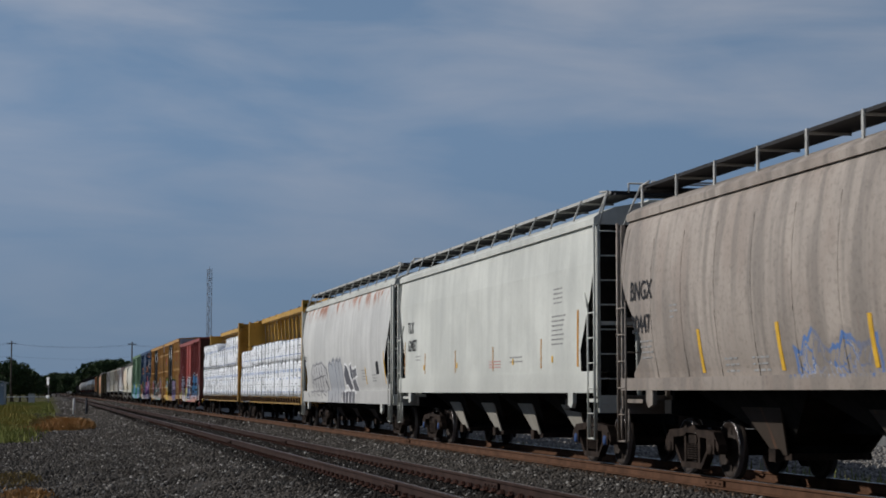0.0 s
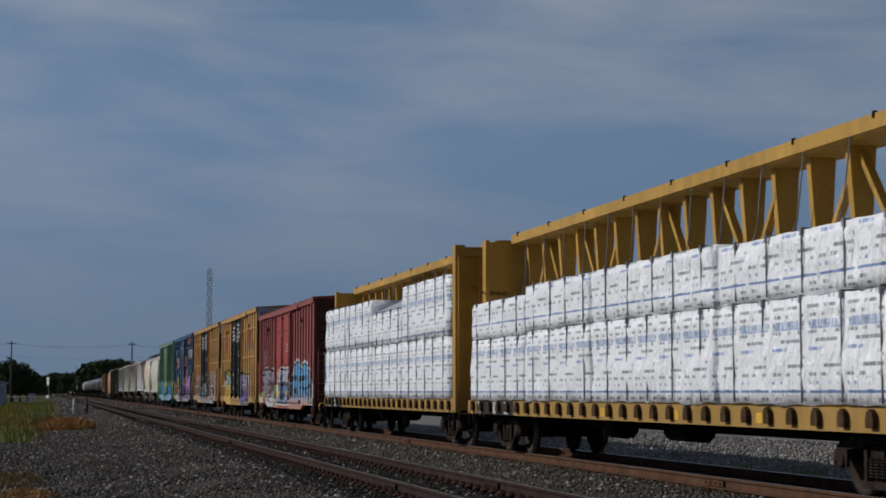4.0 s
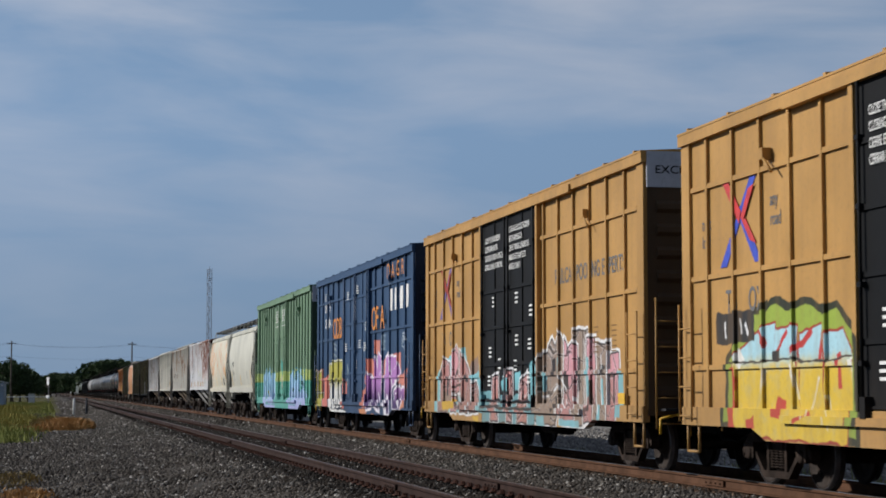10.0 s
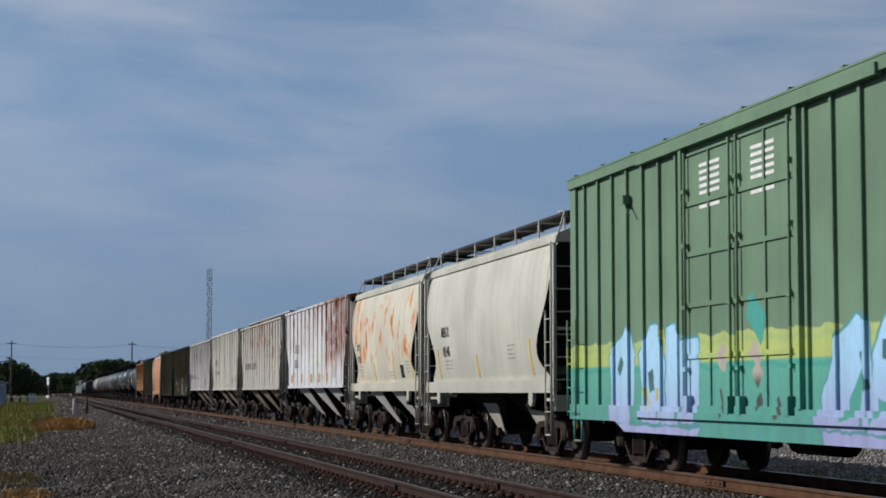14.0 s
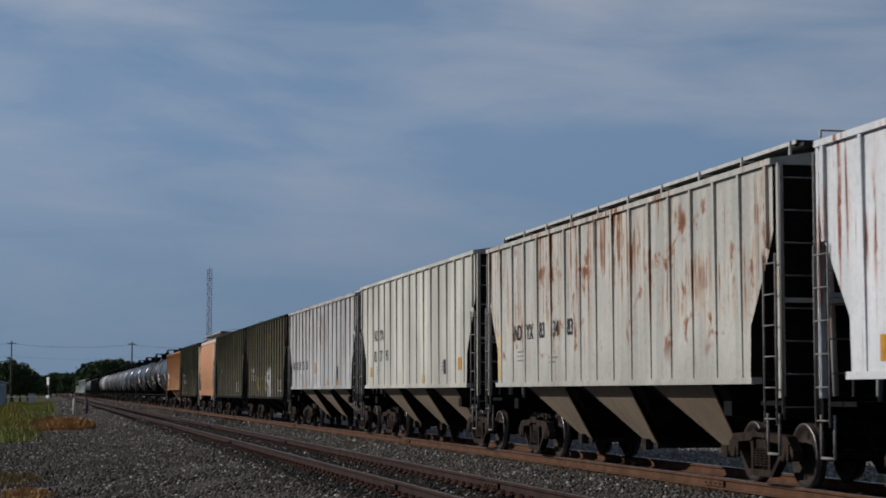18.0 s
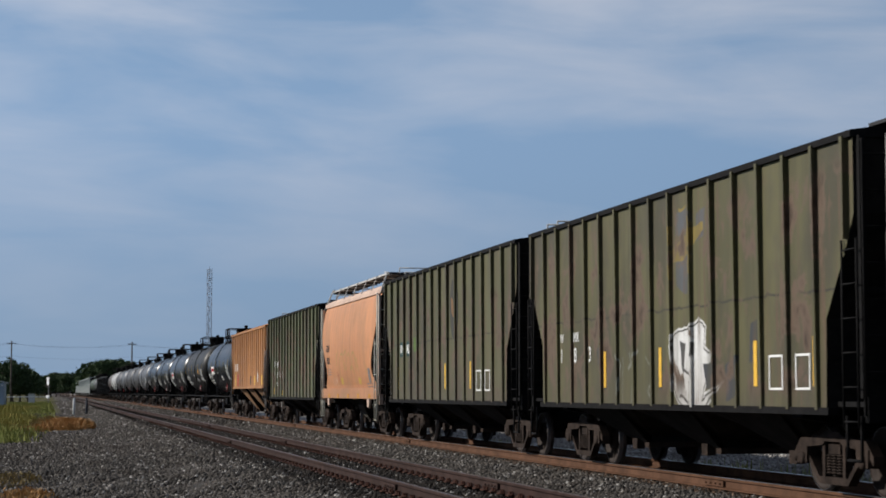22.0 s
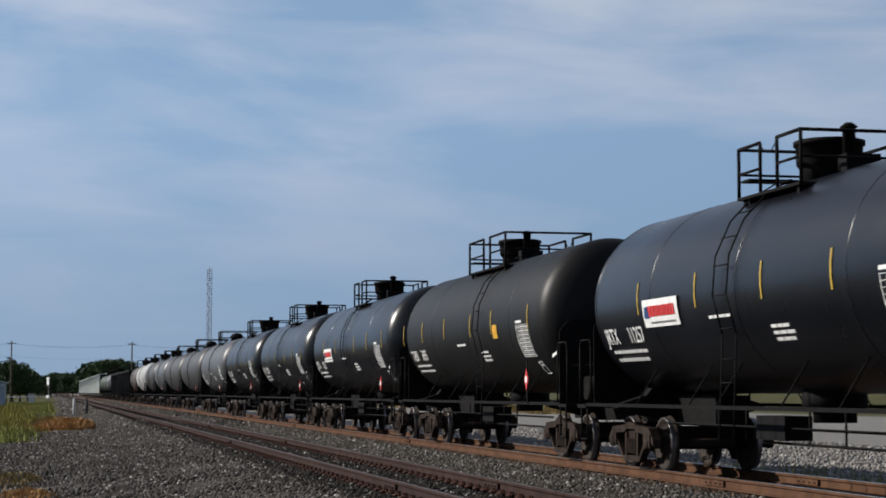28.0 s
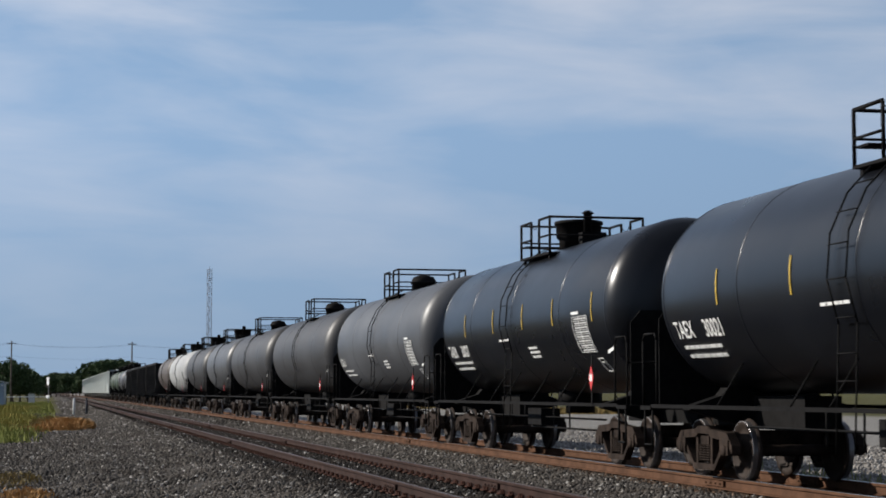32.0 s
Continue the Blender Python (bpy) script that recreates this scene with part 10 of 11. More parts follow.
for (fr, re, skin, door, label, dm) in ((130.3, 147.1, P_YEL_A, P_DOOR_A, "mustard boxcar with black plug doors and purple and yellow spray lettering", 0),
                                        (148.8, 165.7, P_YEL_B, P_DOOR_B, "mustard boxcar with black plug doors and pink and teal spray lettering", 1)):
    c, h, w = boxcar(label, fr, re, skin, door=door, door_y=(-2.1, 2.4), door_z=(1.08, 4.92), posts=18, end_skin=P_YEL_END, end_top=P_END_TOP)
    letters("RAILCAR POOLING EXPERTS", 0.40, GREY_INK, c, -w - 0.006, -3.15, 3.26, spread=1.02, squeeze=0.80)
    ob = letters("EXCESS HEIGHT", 0.26, BLACK_INK, c, 0, 0, 0)
    ob.matrix_basis = Matrix.Translation((-1.35, -h - 0.024, 4.72)) @ pose(0, 0, 0, 90, 0, 0) @ Matrix.Diagonal((0.21, 0.18, 0.18, 1))
    ink = FADED_RED if dm == 0 else plain("faded_olive_logo", (0.30, 0.24, 0.08), 0.6)
    if dm == 0:
        part("emblem_bar", Shape().box(-w - 0.012, -w - 0.004, -5.3, -4.2, 4.08, 4.2).box(-w - 0.012, -w - 0.004, -4.82, -4.66, 3.5, 4.05), ink, c, "red letter-shaped emblem")
        part("emblem_cross", Shape().prism([(-5.38, 3.5), (-5.22, 3.5), (-5.80, 4.2), (-5.96, 4.2)], -w - 0.012, -w - 0.004, "x").prism([(-5.80, 3.5), (-5.96, 3.5), (-5.38, 4.2), (-5.22, 4.2)], -w - 0.020, -w - 0.013, "x"), ink, c)
    blue = plain("royal_blue_emblem", (0.05, 0.08, 0.42), 0.6) if dm == 0 else plain("faded_blue_emblem", (0.15, 0.11, 0.25), 0.6)
    crossed = RED_INK if dm == 0 else FADED_RED
    part("emblem_blue", Shape().prism([(5.40, 3.0), (5.64, 3.0), (6.17, 3.62), (6.17, 3.80)], -w - 0.012, -w - 0.004, "x").prism([(6.90, 3.0), (6.66, 3.0), (6.13, 3.62), (6.13, 3.80)], -w - 0.012, -w - 0.004, "x").prism([(5.54, 4.2), (5.75, 4.2), (6.20, 3.72), (6.13, 3.56)], -w - 0.012, -w - 0.004, "x"), blue, c, "blue and red crossed-stroke emblem")
    part("emblem_red", Shape().prism([(6.80, 4.2), (6.59, 4.2), (6.10, 3.72), (6.17, 3.56)], -w - 0.020, -w - 0.013, "x").prism([(5.78, 3.3), (5.57, 3.25), (5.99, 3.66), (6.10, 3.62)], -w - 0.020, -w - 0.013, "x").prism([(5.82, 4.0), (5.61, 4.05), (5.99, 3.60), (6.10, 3.64)], -w - 0.028, -w - 0.021, "x"), crossed, c)
    for text, y, z, sz in (("next", 7.62, 3.58, 0.26), ("load", 7.62, 3.32, 0.26), ("any", 5.12, 3.70, 0.26), ("road", 5.12, 3.44, 0.26), ("TB", 6.72, 2.36, 0.46), ("OX", 5.9, 2.36, 0.46)):
        letters(text, sz, GREY_INK, c, -w - 0.006, y, z, squeeze=0.75)
    for k, text in enumerate(("CLOSE THIS DOOR BEFORE", "CLOSING MAIN DOOR", "CIERRE ESTA PUERTA ANTES DE", "CERRAR LA PUERTA PRINCIPAL")):
        letters(text, 0.17, WHITE_INK, c, -w - 0.080, 2.02, 4.42 - k * 0.19, squeeze=0.62)
    for k, text in enumerate(("CLOSE AND LOCK BOTH DOORS", "BEFORE MOVING CAR", "CIERRE Y PONGA EL SEGURO EN", "AMBAS PUERTAS ANTES DE", "MOVER EL CARRO")):
        letters(text, 0.17, WHITE_INK, c, -w - 0.080, -0.02, 4.50 - k * 0.19, squeeze=0.62)
    for y, z in ((1.3, 3.05), (-0.6, 3.05), (-0.6, 2.2), (-1.7, 2.75), (1.6, 2.0), (-1.6, 2.1), (0.8, 1.75), (-0.5, 1.7), (1.7, 1.4), (-1.5, 1.45)):
        for k in range(3):
            mark("stencil_line", WHITE_INK, c, -w - 0.048, y, y + 0.22, z + k * 0.09, z + k * 0.09 + 0.04)
    mark("yellow_notice", YELLOW_INK, c, -w - 0.079, -7.5, -7.16, 1.08, 1.26)
    for k in range(6):
        for y in (-5.6, -6.6):
            mark("stencil_line", FADED_STENCIL, c, -w - 0.003, y - 0.25, y, 1.95 + k * 0.085, 1.97 + k * 0.085)
C8, H8, W8 = boxcar("navy boxcar covered with purple and yellow spray lettering", 167.2, 184.2, P_BLUE, door_y=(-1.95, 2.5), door_z=(1.08, 4.90), posts=16, end_skin=P_BLUE_END, end_top=P_BLUE_END, rib_rows=(1.7, 3.0, 4.25))
for text, y, z, s in (("LR", 6.95, 3.95, 0.42), ("S", 5.9, 3.95, 0.42), ("13", 6.95, 3.42, 0.42), ("04", 6.12, 3.42, 0.42), ("68", 5.42, 3.42, 0.40)):
    letters(text, s, WHITE_INK, C8, -W8 - 0.006, y, z)
# large painted blocks: white emblem letters become plain upright blocks; orange throw-ups
for i, y in enumerate((-5.0, -5.75, -6.5, -7.25)):
    part("emblem_block", Shape().prism([(y, 3.5), (y - 0.36, 3.5), (y - 0.42, 3.75), (y - 0.40, 4.10), (y - 0.04, 4.10), (y + 0.03, 3.85)], -W8 - 0.012, -W8 - 0.004, "x"), WHITE_INK, C8, "white emblem block")
for y0, txt in ((4.70, "O"), (4.05, "D"), (3.4, "B"), (-2.5, "O"), (-3.2, "F"), (-3.9, "A")):
    ob = letters(txt, 0.95, ORANGE_INK, C8, -W8 - 0.079, y0, 3.05 if y0 < 0 else 3.0, "spray_letter")
for y0, txt in ((-4.9, "D"), (-5.6, "A"), (-6.3, "G"), (-7.0, "R")):
    letters(txt, 0.6, ORANGE_INK, C8, -W8 - 0.079, y0, 4.38, "spray_letter")
for y, z in ((1.9, 4.35), (0.1, 4.45), (2.2, 2.75), (0.6, 2.65), (-0.3, 2.8), (-1.2, 2.7), (0.4, 2.2), (-1.4, 3.3), (7.0, 4.55)):
    for k in range(4):
        mark("stencil_line", WHITE_INK, C8, -W8 - 0.078 if -2 < y < 2.5 else -W8 - 0.004, y - 0.36, y, z - k * 0.07, z - k * 0.07 + 0.026)
C9, H9, W9 = boxcar("faded green boxcar with pale blue and teal spray lettering", 185.8, 202.5, P_GREEN, door_y=(-1.75, 2.35), door_z=(1.05, 4.75), posts=22, rib_rows=(), end_skin=P_GREEN_END, end_top=P_END_TOP)
ob = letters("EXCESS HEIGHT", 0.26, BLACK_INK, C9, 0, 0, 0)
ob.matrix_basis = Matrix.Translation((-1.35, -H9 - 0.024, 4.60)) @ pose(0, 0, 0, 90, 0, 0) @ Matrix.Diagonal((0.21, 0.18, 0.18, 1))
for y0 in (1.7, -0.25):
    for k in range(7):
        mark("stencil_line", WHITE_INK, C9, -W9 - 0.048, y0 - 0.8, y0, 4.5 - k * 0.1, 4.55 - k * 0.1)
for k in range(8):
    mark("stencil_line", P_GREEN_END, C9, -W9 - 0.004, -6.9, -6.5, 2.4 + k * 0.10, 2.44 + k * 0.10)

# ---- hoppers ----
HOP[10] = hopper("pale stone curved-side two-bay covered hopper", 203.5, 215.1, P_BEIGE, style="curve", zt=4.08, zb=1.5, bays=2, skirt=0.24, walk_style="post", sill=True, wide=1.56, seams=2,
                 marks=[("MBKX", 3.75, 2.55, 0.34, BLACK_INK), ("10146", 3.7, 2.1, 0.34, BLACK_INK)], tape=[("reflector_strip", YELLOW_INK, 4.2, 1.6, 0.1, 0.7), ("reflector_strip", YELLOW_INK, -4.2, 1.6, 0.1, 0.7), ("reflector_strip", YELLOW_INK, 0.3, 1.6, 0.1, 0.5)])
HOP[11] = hopper("cream two-bay covered hopper blotched with orange rust", 215.7, 226.3, P_CRUST, style="curve", zt=4.08, zb=1.52, bays=2, skirt=0.22, walk_style="post", sill=True, wide=1.56, seams=2, trim=P_BEIGE, chute=P_CHUTE_W, chute_out=True,
                 marks=[("CRDX", 4.0, 2.5, 0.26, BLACK_INK), ("21263", 3.95, 2.15, 0.26, BLACK_INK)],
                 tape=[("reflector_strip", YELLOW_INK, -4.1, 1.65, 0.1, 0.9), ("reflector_strip", YELLOW_INK, 1.3, 1.6, 0.1, 0.5), ("reflector_strip", YELLOW_INK, -1.6, 1.6, 0.1, 0.5), ("stencil_plate", BLACK_INK, -2.95, 1.65, 0.42, 0.34)])
LADDER_DK = plain("worn_grey_ladder_steel", (0.17, 0.16, 0.15), 0.7)
RIBS = dict(style="rib", bays=3, steps=LADDER_DK)
HOP[12] = hopper("chalky white ribbed covered hopper with heavy rust runs", 226.9, 242.2, P_WRUST, **RIBS, ribs=15, zt=4.3, zb=1.48, chute=P_CHUTE_W, walk_style="none",
                 marks=[("OF CX", 4.8, 2.72, 0.42, BLACK_INK), ("822 51", 4.85, 2.18, 0.42, BLACK_INK)], tape=[("reflector_plate", AMBER_TAPE, y, 1.62, 0.34, 0.3) for y in (5.5, 2.8, 0.4, -1.6, -3.4)] + [("rust_plate", P_NRUST, -5.0, 1.75, 0.9, 0.5)])
HOP[13] = hopper("dingy cream ribbed covered hopper streaked with rust", 243.2, 259.1, P_NRUST, **RIBS, ribs=17, chute=P_CHUTE_R, walk_style="mid",
                 marks=[("ND", 5.55, 2.3, 0.42, BLACK_INK), ("YX", 4.60, 2.3, 0.42, BLACK_INK), ("83", 3.65, 2.3, 0.42, BLACK_INK), ("34", 2.71, 2.3, 0.42, BLACK_INK), ("83", 1.77, 2.3, 0.42, BLACK_INK)], tape=[("reflector_strip", YELLOW_INK, 6.7, 1.55, 0.14, 0.9)])
HOP[14] = hopper("cream ribbed covered hopper with black stencils", 259.9, 275.0, P_CREAM, **RIBS, zt=4.36, ribs=17, chute=P_CHUTE_R, walk_style="none",
                 marks=[("ND", 5.14, 2.72, 0.42, BLACK_INK), ("YX", 4.25, 2.72, 0.42, BLACK_INK), ("82", 5.14, 2.14, 0.42, BLACK_INK), ("27", 4.25, 2.14, 0.42, BLACK_INK), ("95", 3.36, 2.14, 0.42, BLACK_INK)],
                 tape=[("reflector_plate", AMBER_TAPE, -6.0, 1.78, 0.34, 0.28), ("reflector_plate", AMBER_TAPE, 5.5, 1.7, 0.3, 0.28), ("stencil_plate", BLACK_INK, -4.4, 1.7, 0.3, 0.34), ("reflector_plate", AMBER_TAPE, -1.9, 1.5, 0.3, 0.2)])
HOP[15] = hopper("greyed white ribbed covered hopper with thin rust runs", 275.6, 291.5, P_GWHITE, **RIBS, ribs=18, chute=P_CHUTE_R, walk_style="low",
                 marks=[("ND", 6.52, 2.1, 0.42, BLACK_INK), ("YX", 5.64, 2.1, 0.42, BLACK_INK), ("82", 4.75, 2.1, 0.42, BLACK_INK), ("25", 3.86, 2.1, 0.42, BLACK_INK), ("53", 2.98, 2.1, 0.42, BLACK_INK)],
                 tape=[("reflector_plate", AMBER_TAPE, 0.6, 1.9, 0.36, 0.4), ("stencil_plate", BLACK_INK, -4.3, 1.6, 0.36, 0.5), ("reflector_plate", AMBER_TAPE, -4.35, 1.5, 0.34, 0.18), ("reflector_plate", AMBER_TAPE, -2.3, 1.5, 0.34, 0.18), ("reflector_plate", AMBER_TAPE, 2.9, 1.5, 0.34, 0.18)])
TEAL_PATCH = plain("dark_teal_stencil_patch", (0.012, 0.040, 0.040), 0.6)
GREEN_PATCH = plain("fresh_green_touch_up_patch", (0.075, 0.12, 0.035), 0.6)
# olive cars: chute sheets share the black that paints in the shade
OL = dict(style="rib", bays=3, zb=1.06, zt=4.3, walk_style="ends", chute=BAY_SHADE, trim=BLACK, cap="plain")
HOP[16] = hopper("dull olive ribbed covered hopper with white spray tags", 292.1, 306.9, P_OLIVE, **OL, ribs=17,
                 marks=[("1", 5.12, 1.80, 0.36, WHITE_INK), ("8", 4.26, 1.80, 0.36, WHITE_INK), ("3", 3.38, 1.80, 0.36, WHITE_INK), ("W", 5.14, 2.16, 0.24, WHITE_INK), ("MX", 4.28, 2.16, 0.24, WHITE_INK)],
                 tape=[("reflector_strip", YELLOW_INK, y, 1.35, 0.12, 0.6) for y in (2.4, -0.4, -4.2, -6.1)])
HOP[17] = hopper("dull olive ribbed covered hopper with a faded yellow emblem", 307.6, 322.4, P_OLIVE_B, **OL, ribs=17,
                 marks=[("WA", 4.98, 2.26, 0.36, WHITE_INK), ("MX", 4.10, 2.26, 0.36, WHITE_INK)],
                 tape=[("stencil_plate", TEAL_PATCH, 4.44, 2.20, 0.58, 0.38), ("stencil_plate", TEAL_PATCH, 3.56, 2.20, 0.58, 0.38), ("stencil_plate", GREEN_PATCH, 2.72, 2.3, 0.5, 0.36)] + [("reflector_strip", YELLOW_INK, y, 1.35, 0.12, 0.6) for y in (5.2, 0.85, -0.6, -3.2)])
for y0, y1, z0, z1 in ((-1.75, -1.25, 2.55, 3.85),):
    part("emblem_ring", Shape().prism([(-1.5 + 0.42 * math.cos(a * 0.5236), 3.2 + 0.72 * math.sin(a * 0.5236)) for a in range(12)], -1.552, -1.544, "x"), P_CHUTE_DK, HOP[17], "faded dark round emblem")
    for k in range(4):
        part("emblem_bar", Shape().prism([(-1.76 + 0.13 * k, 2.86 + 0.07 * k), (-1.70 + 0.13 * k, 2.86 + 0.07 * k), (-1.64 + 0.13 * k, 3.30 + 0.05 * k), (-1.70 + 0.13 * k, 3.30 + 0.05 * k)], -1.558, -1.553, "x"), P_ORANGE_DK, HOP[17], "faded yellow emblem bar")
for k, yy in ((16, -5.05), (16, -5.9), (17, -4.15), (17, -4.95)):
    fr = Shape().box(-1.548, -1.541, yy, yy + 0.03, 1.3, 1.75).box(-1.548, -1.541, yy + 0.42, yy + 0.45, 1.3, 1.75).box(-1.548, -1.541, yy, yy + 0.45, 1.3, 1.33).box(-1.548, -1.541, yy, yy + 0.45, 1.72, 1.75)
    part("stencil_frame", fr, WHITE_INK, HOP[k])
HOP[18] = hopper("faded peach curved-side two-bay covered hopper", 323.2, 334.0, P_PEACH, style="curve", zt=4.10, zb=1.38, bays=2, skirt=0.30, walk_style="high", sill=True, wide=1.56, seams=2, trim=P_PEACH_TOP, chute=P_CHUTE_DK, steps=P_BEIGE,
                 marks=[("GBRX", 4.08, 2.6, 0.30, BLACK_INK), ("83022", 4.02, 2.2, 0.30, BLACK_INK)], tape=[("stencil_plate", GREY_INK, -3.95, 1.55, 0.32, 0.42)])
for yy in (3.4, 1.6, -0.4, -2.3, -4.2):
    mark("reflector_plate", AMBER_TAPE, HOP[18], -1.577, yy, yy + 0.34, 1.10, 1.22)
HOP[19] = hopper("dull olive ribbed covered hopper with white stencils", 334.7, 349.5, P_OLIVE_C, **OL, ribs=17,
                 marks=[("WA", 5.08, 2.28, 0.34, WHITE_INK), ("MX", 4.22, 2.28, 0.34, WHITE_INK), ("1", 5.08, 1.86, 0.34, WHITE_INK), ("8", 4.22, 1.86, 0.34, WHITE_INK), ("6", 3.35, 1.86, 0.34, WHITE_INK), ("1", 2.46, 1.86, 0.34, WHITE_INK)], tape=[("reflector_plate", YELLOW_INK, 5.1, 1.2, 0.45, 0.24), ("reflector_plate", YELLOW_INK, 2.5, 1.15, 0.4, 0.2)])
HOP[20] = hopper("mustard orange ribbed covered hopper", 350.2, 365.2, P_ORANGE, **RIBS, end_skin=P_ORANGE_DK, ribs=18, zt=4.12, zb=1.5, chute=P_ORANGE_DK, walk_style="low",
                 tape=[("stencil_plate", WHITE_INK, 5.15, 2.3, 0.3, 0.35), ("stencil_plate", WHITE_INK, 4.35, 2.3, 0.3, 0.35), ("stencil_plate", BLACK_INK, -1.6, 1.62, 0.32, 0.4), ("stencil_plate", WHITE_INK, -4.6, 1.72, 0.34, 0.44), ("reflector_plate", YELLOW_INK, -3.3, 1.6, 0.3, 0.4), ("reflector_plate", YELLOW_INK, -6.1, 1.6, 0.3, 0.4), ("reflector_plate", RED_INK, 4.0, 1.55, 0.3, 0.6), ("reflector_plate", YELLOW_INK, 5.2, 1.55, 0.3, 0.6)])

# small unreadable stencilled notices on the hoppers: (car, y, z, rows, width)
for k, y, z, rows, w in ((1, -6.2, 3.15, 4, 0.55), (1, -6.1, 2.65, 7, 0.75), (1, 6.6, 2.15, 2, 0.6), (1, -3.0, 1.95, 2, 0.9), (0, 2.9, 1.72, 4, 0.55), (0, 3.9, 1.72, 3, 0.45), (0, 7.4, 2.05, 4, 0.5), (0, 5.9, 2.55, 3, 0.2),
                         (2, -3.9, 1.9, 4, 0.5), (2, -5.6, 1.75, 3, 0.5), (10, 3.6, 1.98, 3, 0.7), (10, -2.4, 2.2, 4, 0.5), (11, 3.8, 2.0, 4, 0.5), (11, -1.0, 1.8, 3, 0.5), (11, -3.3, 2.05, 4, 0.5),
                         (12, 5.4, 1.95, 2, 0.4), (12, 3.2, 1.9, 3, 0.4), (13, 5.3, 2.05, 3, 0.4), (13, 3.0, 1.9, 2, 0.4), (14, 4.8, 1.95, 3, 0.4), (14, -3.9, 1.95, 3, 0.3), (15, 4.6, 1.9, 3, 0.4), (15, 0.9, 1.75, 3, 0.35),
                         (18, 3.9, 2.0, 3, 0.6), (18, -3.2, 1.5, 2, 1.2), (19, 4.5, 1.62, 2, 0.4), (20, 4.9, 2.15, 3, 0.35), (20, 3.0, 1.9, 3, 0.35)):
    ink = WHITE_INK if k in (17, 19) else FAINT_INK if k in (0, 1, 2, 10, 11) else GREY_INK
    rr = random.Random(k * 31 + rows)
    notice = Shape()
    for r in range(rows):
        q, zr = y, z - r * 0.085
        x = -WALLS[HOP[k].name](zr + 0.014) - 0.001
        while q > y - w:
            step = rr.uniform(0.08, 0.2)
            notice.box(x - 0.004, x + 0.002, q - step, q, zr, zr + 0.028)
            q -= step + 0.05
    tagged(part("stencilled_notice", notice, ink, HOP[k]), kind="stuff")

FADED_PINK = plain("faded_red_notice_paint", (0.50, 0.22, 0.20), 0.6)
# red and yellow notices along the lower side of the clean white car
for r in range(3):
    mark("stencil_line", FADED_PINK, HOP[1], -1.545, -2.25, -1.25, 1.90 - r * 0.06, 1.915 - r * 0.06)
for y in (-3.2, -6.1, 1.9, 5.6):
    mark("yellow_label", YELLOW_INK, HOP[1], -1.545, y - 0.1, y, 1.82, 1.94)

# ---- tank cars ----


def tank_paint(name, colour, rough, dusty=0.2, streak=0.2, tone=(0.10, 0.085, 0.07), seed=0.0, gloss=0.3):
    n = Nodes(name)
    x, y, z = n.xyz()
    big = n.noise(n.scaled((1, 0.5, 0.7), (seed, seed, 0)), 0.8, 4)
    runs = n.noise(n.scaled((1, 3.0, 0.2), (seed, seed, 0)), 1.5, 4)
    fine = n.noise(None, 11.0, 4)
    col = n.mix(n.ramp(big, 0.35, 0.7), tuple(c * 0.8 for c in colour), tuple(c * 1.25 for c in colour))
    col = n.mix(n.math("MULTIPLY", n.ramp(runs, 0.48, 0.72), streak), col, tone)
    col = n.mix(n.math("MULTIPLY", fine, dusty), col, tone)
    r = n.math("ADD", rough, n.math("MULTIPLY", n.math("SUBTRACT", big, 0.45), 0.22))
    return n.done(col, r, 0.0, n.math("ADD", n.noise(n.scaled((1, 0.6, 0.8)), 1.1, 2), n.math("MULTIPLY", fine, 0.02)), 0.12, 0.012, gloss)


T_GLOSS = tank_paint("glossy_black_tank_paint", (0.003, 0.004, 0.0065), 0.29, 0.05, 0.06, (0.03, 0.03, 0.03), 1)
T_DULL = tank_paint("dull_black_tank_paint", (0.005, 0.005, 0.005), 0.48, 0.06, 0.16, (0.016, 0.013, 0.011), 2, 0.15)
T_GREY = tank_paint("weathered_grey_tank_paint", (0.062, 0.066, 0.073), 0.45, 0.15, 0.35, (0.045, 0.043, 0.042), 3)
T_DGREY = tank_paint("sooty_grey_tank_paint", (0.026, 0.027, 0.030), 0.5, 0.2, 0.3, (0.035, 0.03, 0.027), 4)
T_WHITE = tank_paint("white_tank_paint", (0.30, 0.30, 0.30), 0.55, 0.1, 0.2, (0.2, 0.26, 0.22), 5)
T_BROWN = tank_paint("brown_black_tank_paint", (0.045, 0.037, 0.034), 0.55, 0.2, 0.3, (0.08, 0.055, 0.04), 6)
T_GREEN = tank_paint("green_tank_paint", (0.022, 0.042, 0.026), 0.55, 0.2, 0.2, (0.06, 0.06, 0.04), 7)
T_AMBER = plain("amber_reflector_strip", (0.45, 0.30, 0.04), 0.45, 0, 0.2)


def stencil_rows(car, y, z, rows, w, mat=WHITE_INK, step=0.13, hgt=0.075, gap=0.06):
    bits = []
    for k in range(rows):
        q = y
        rr = random.Random(k * 7 + int(abs(y) * 10))
        while q > y - w:
            s = rr.uniform(0.10, 0.24)
            bits.append((q - s, q, z - k * step, z - k * step + hgt))
            q -= s + gap
    curved_patch("stencilled_notice", car, mat, *bits)


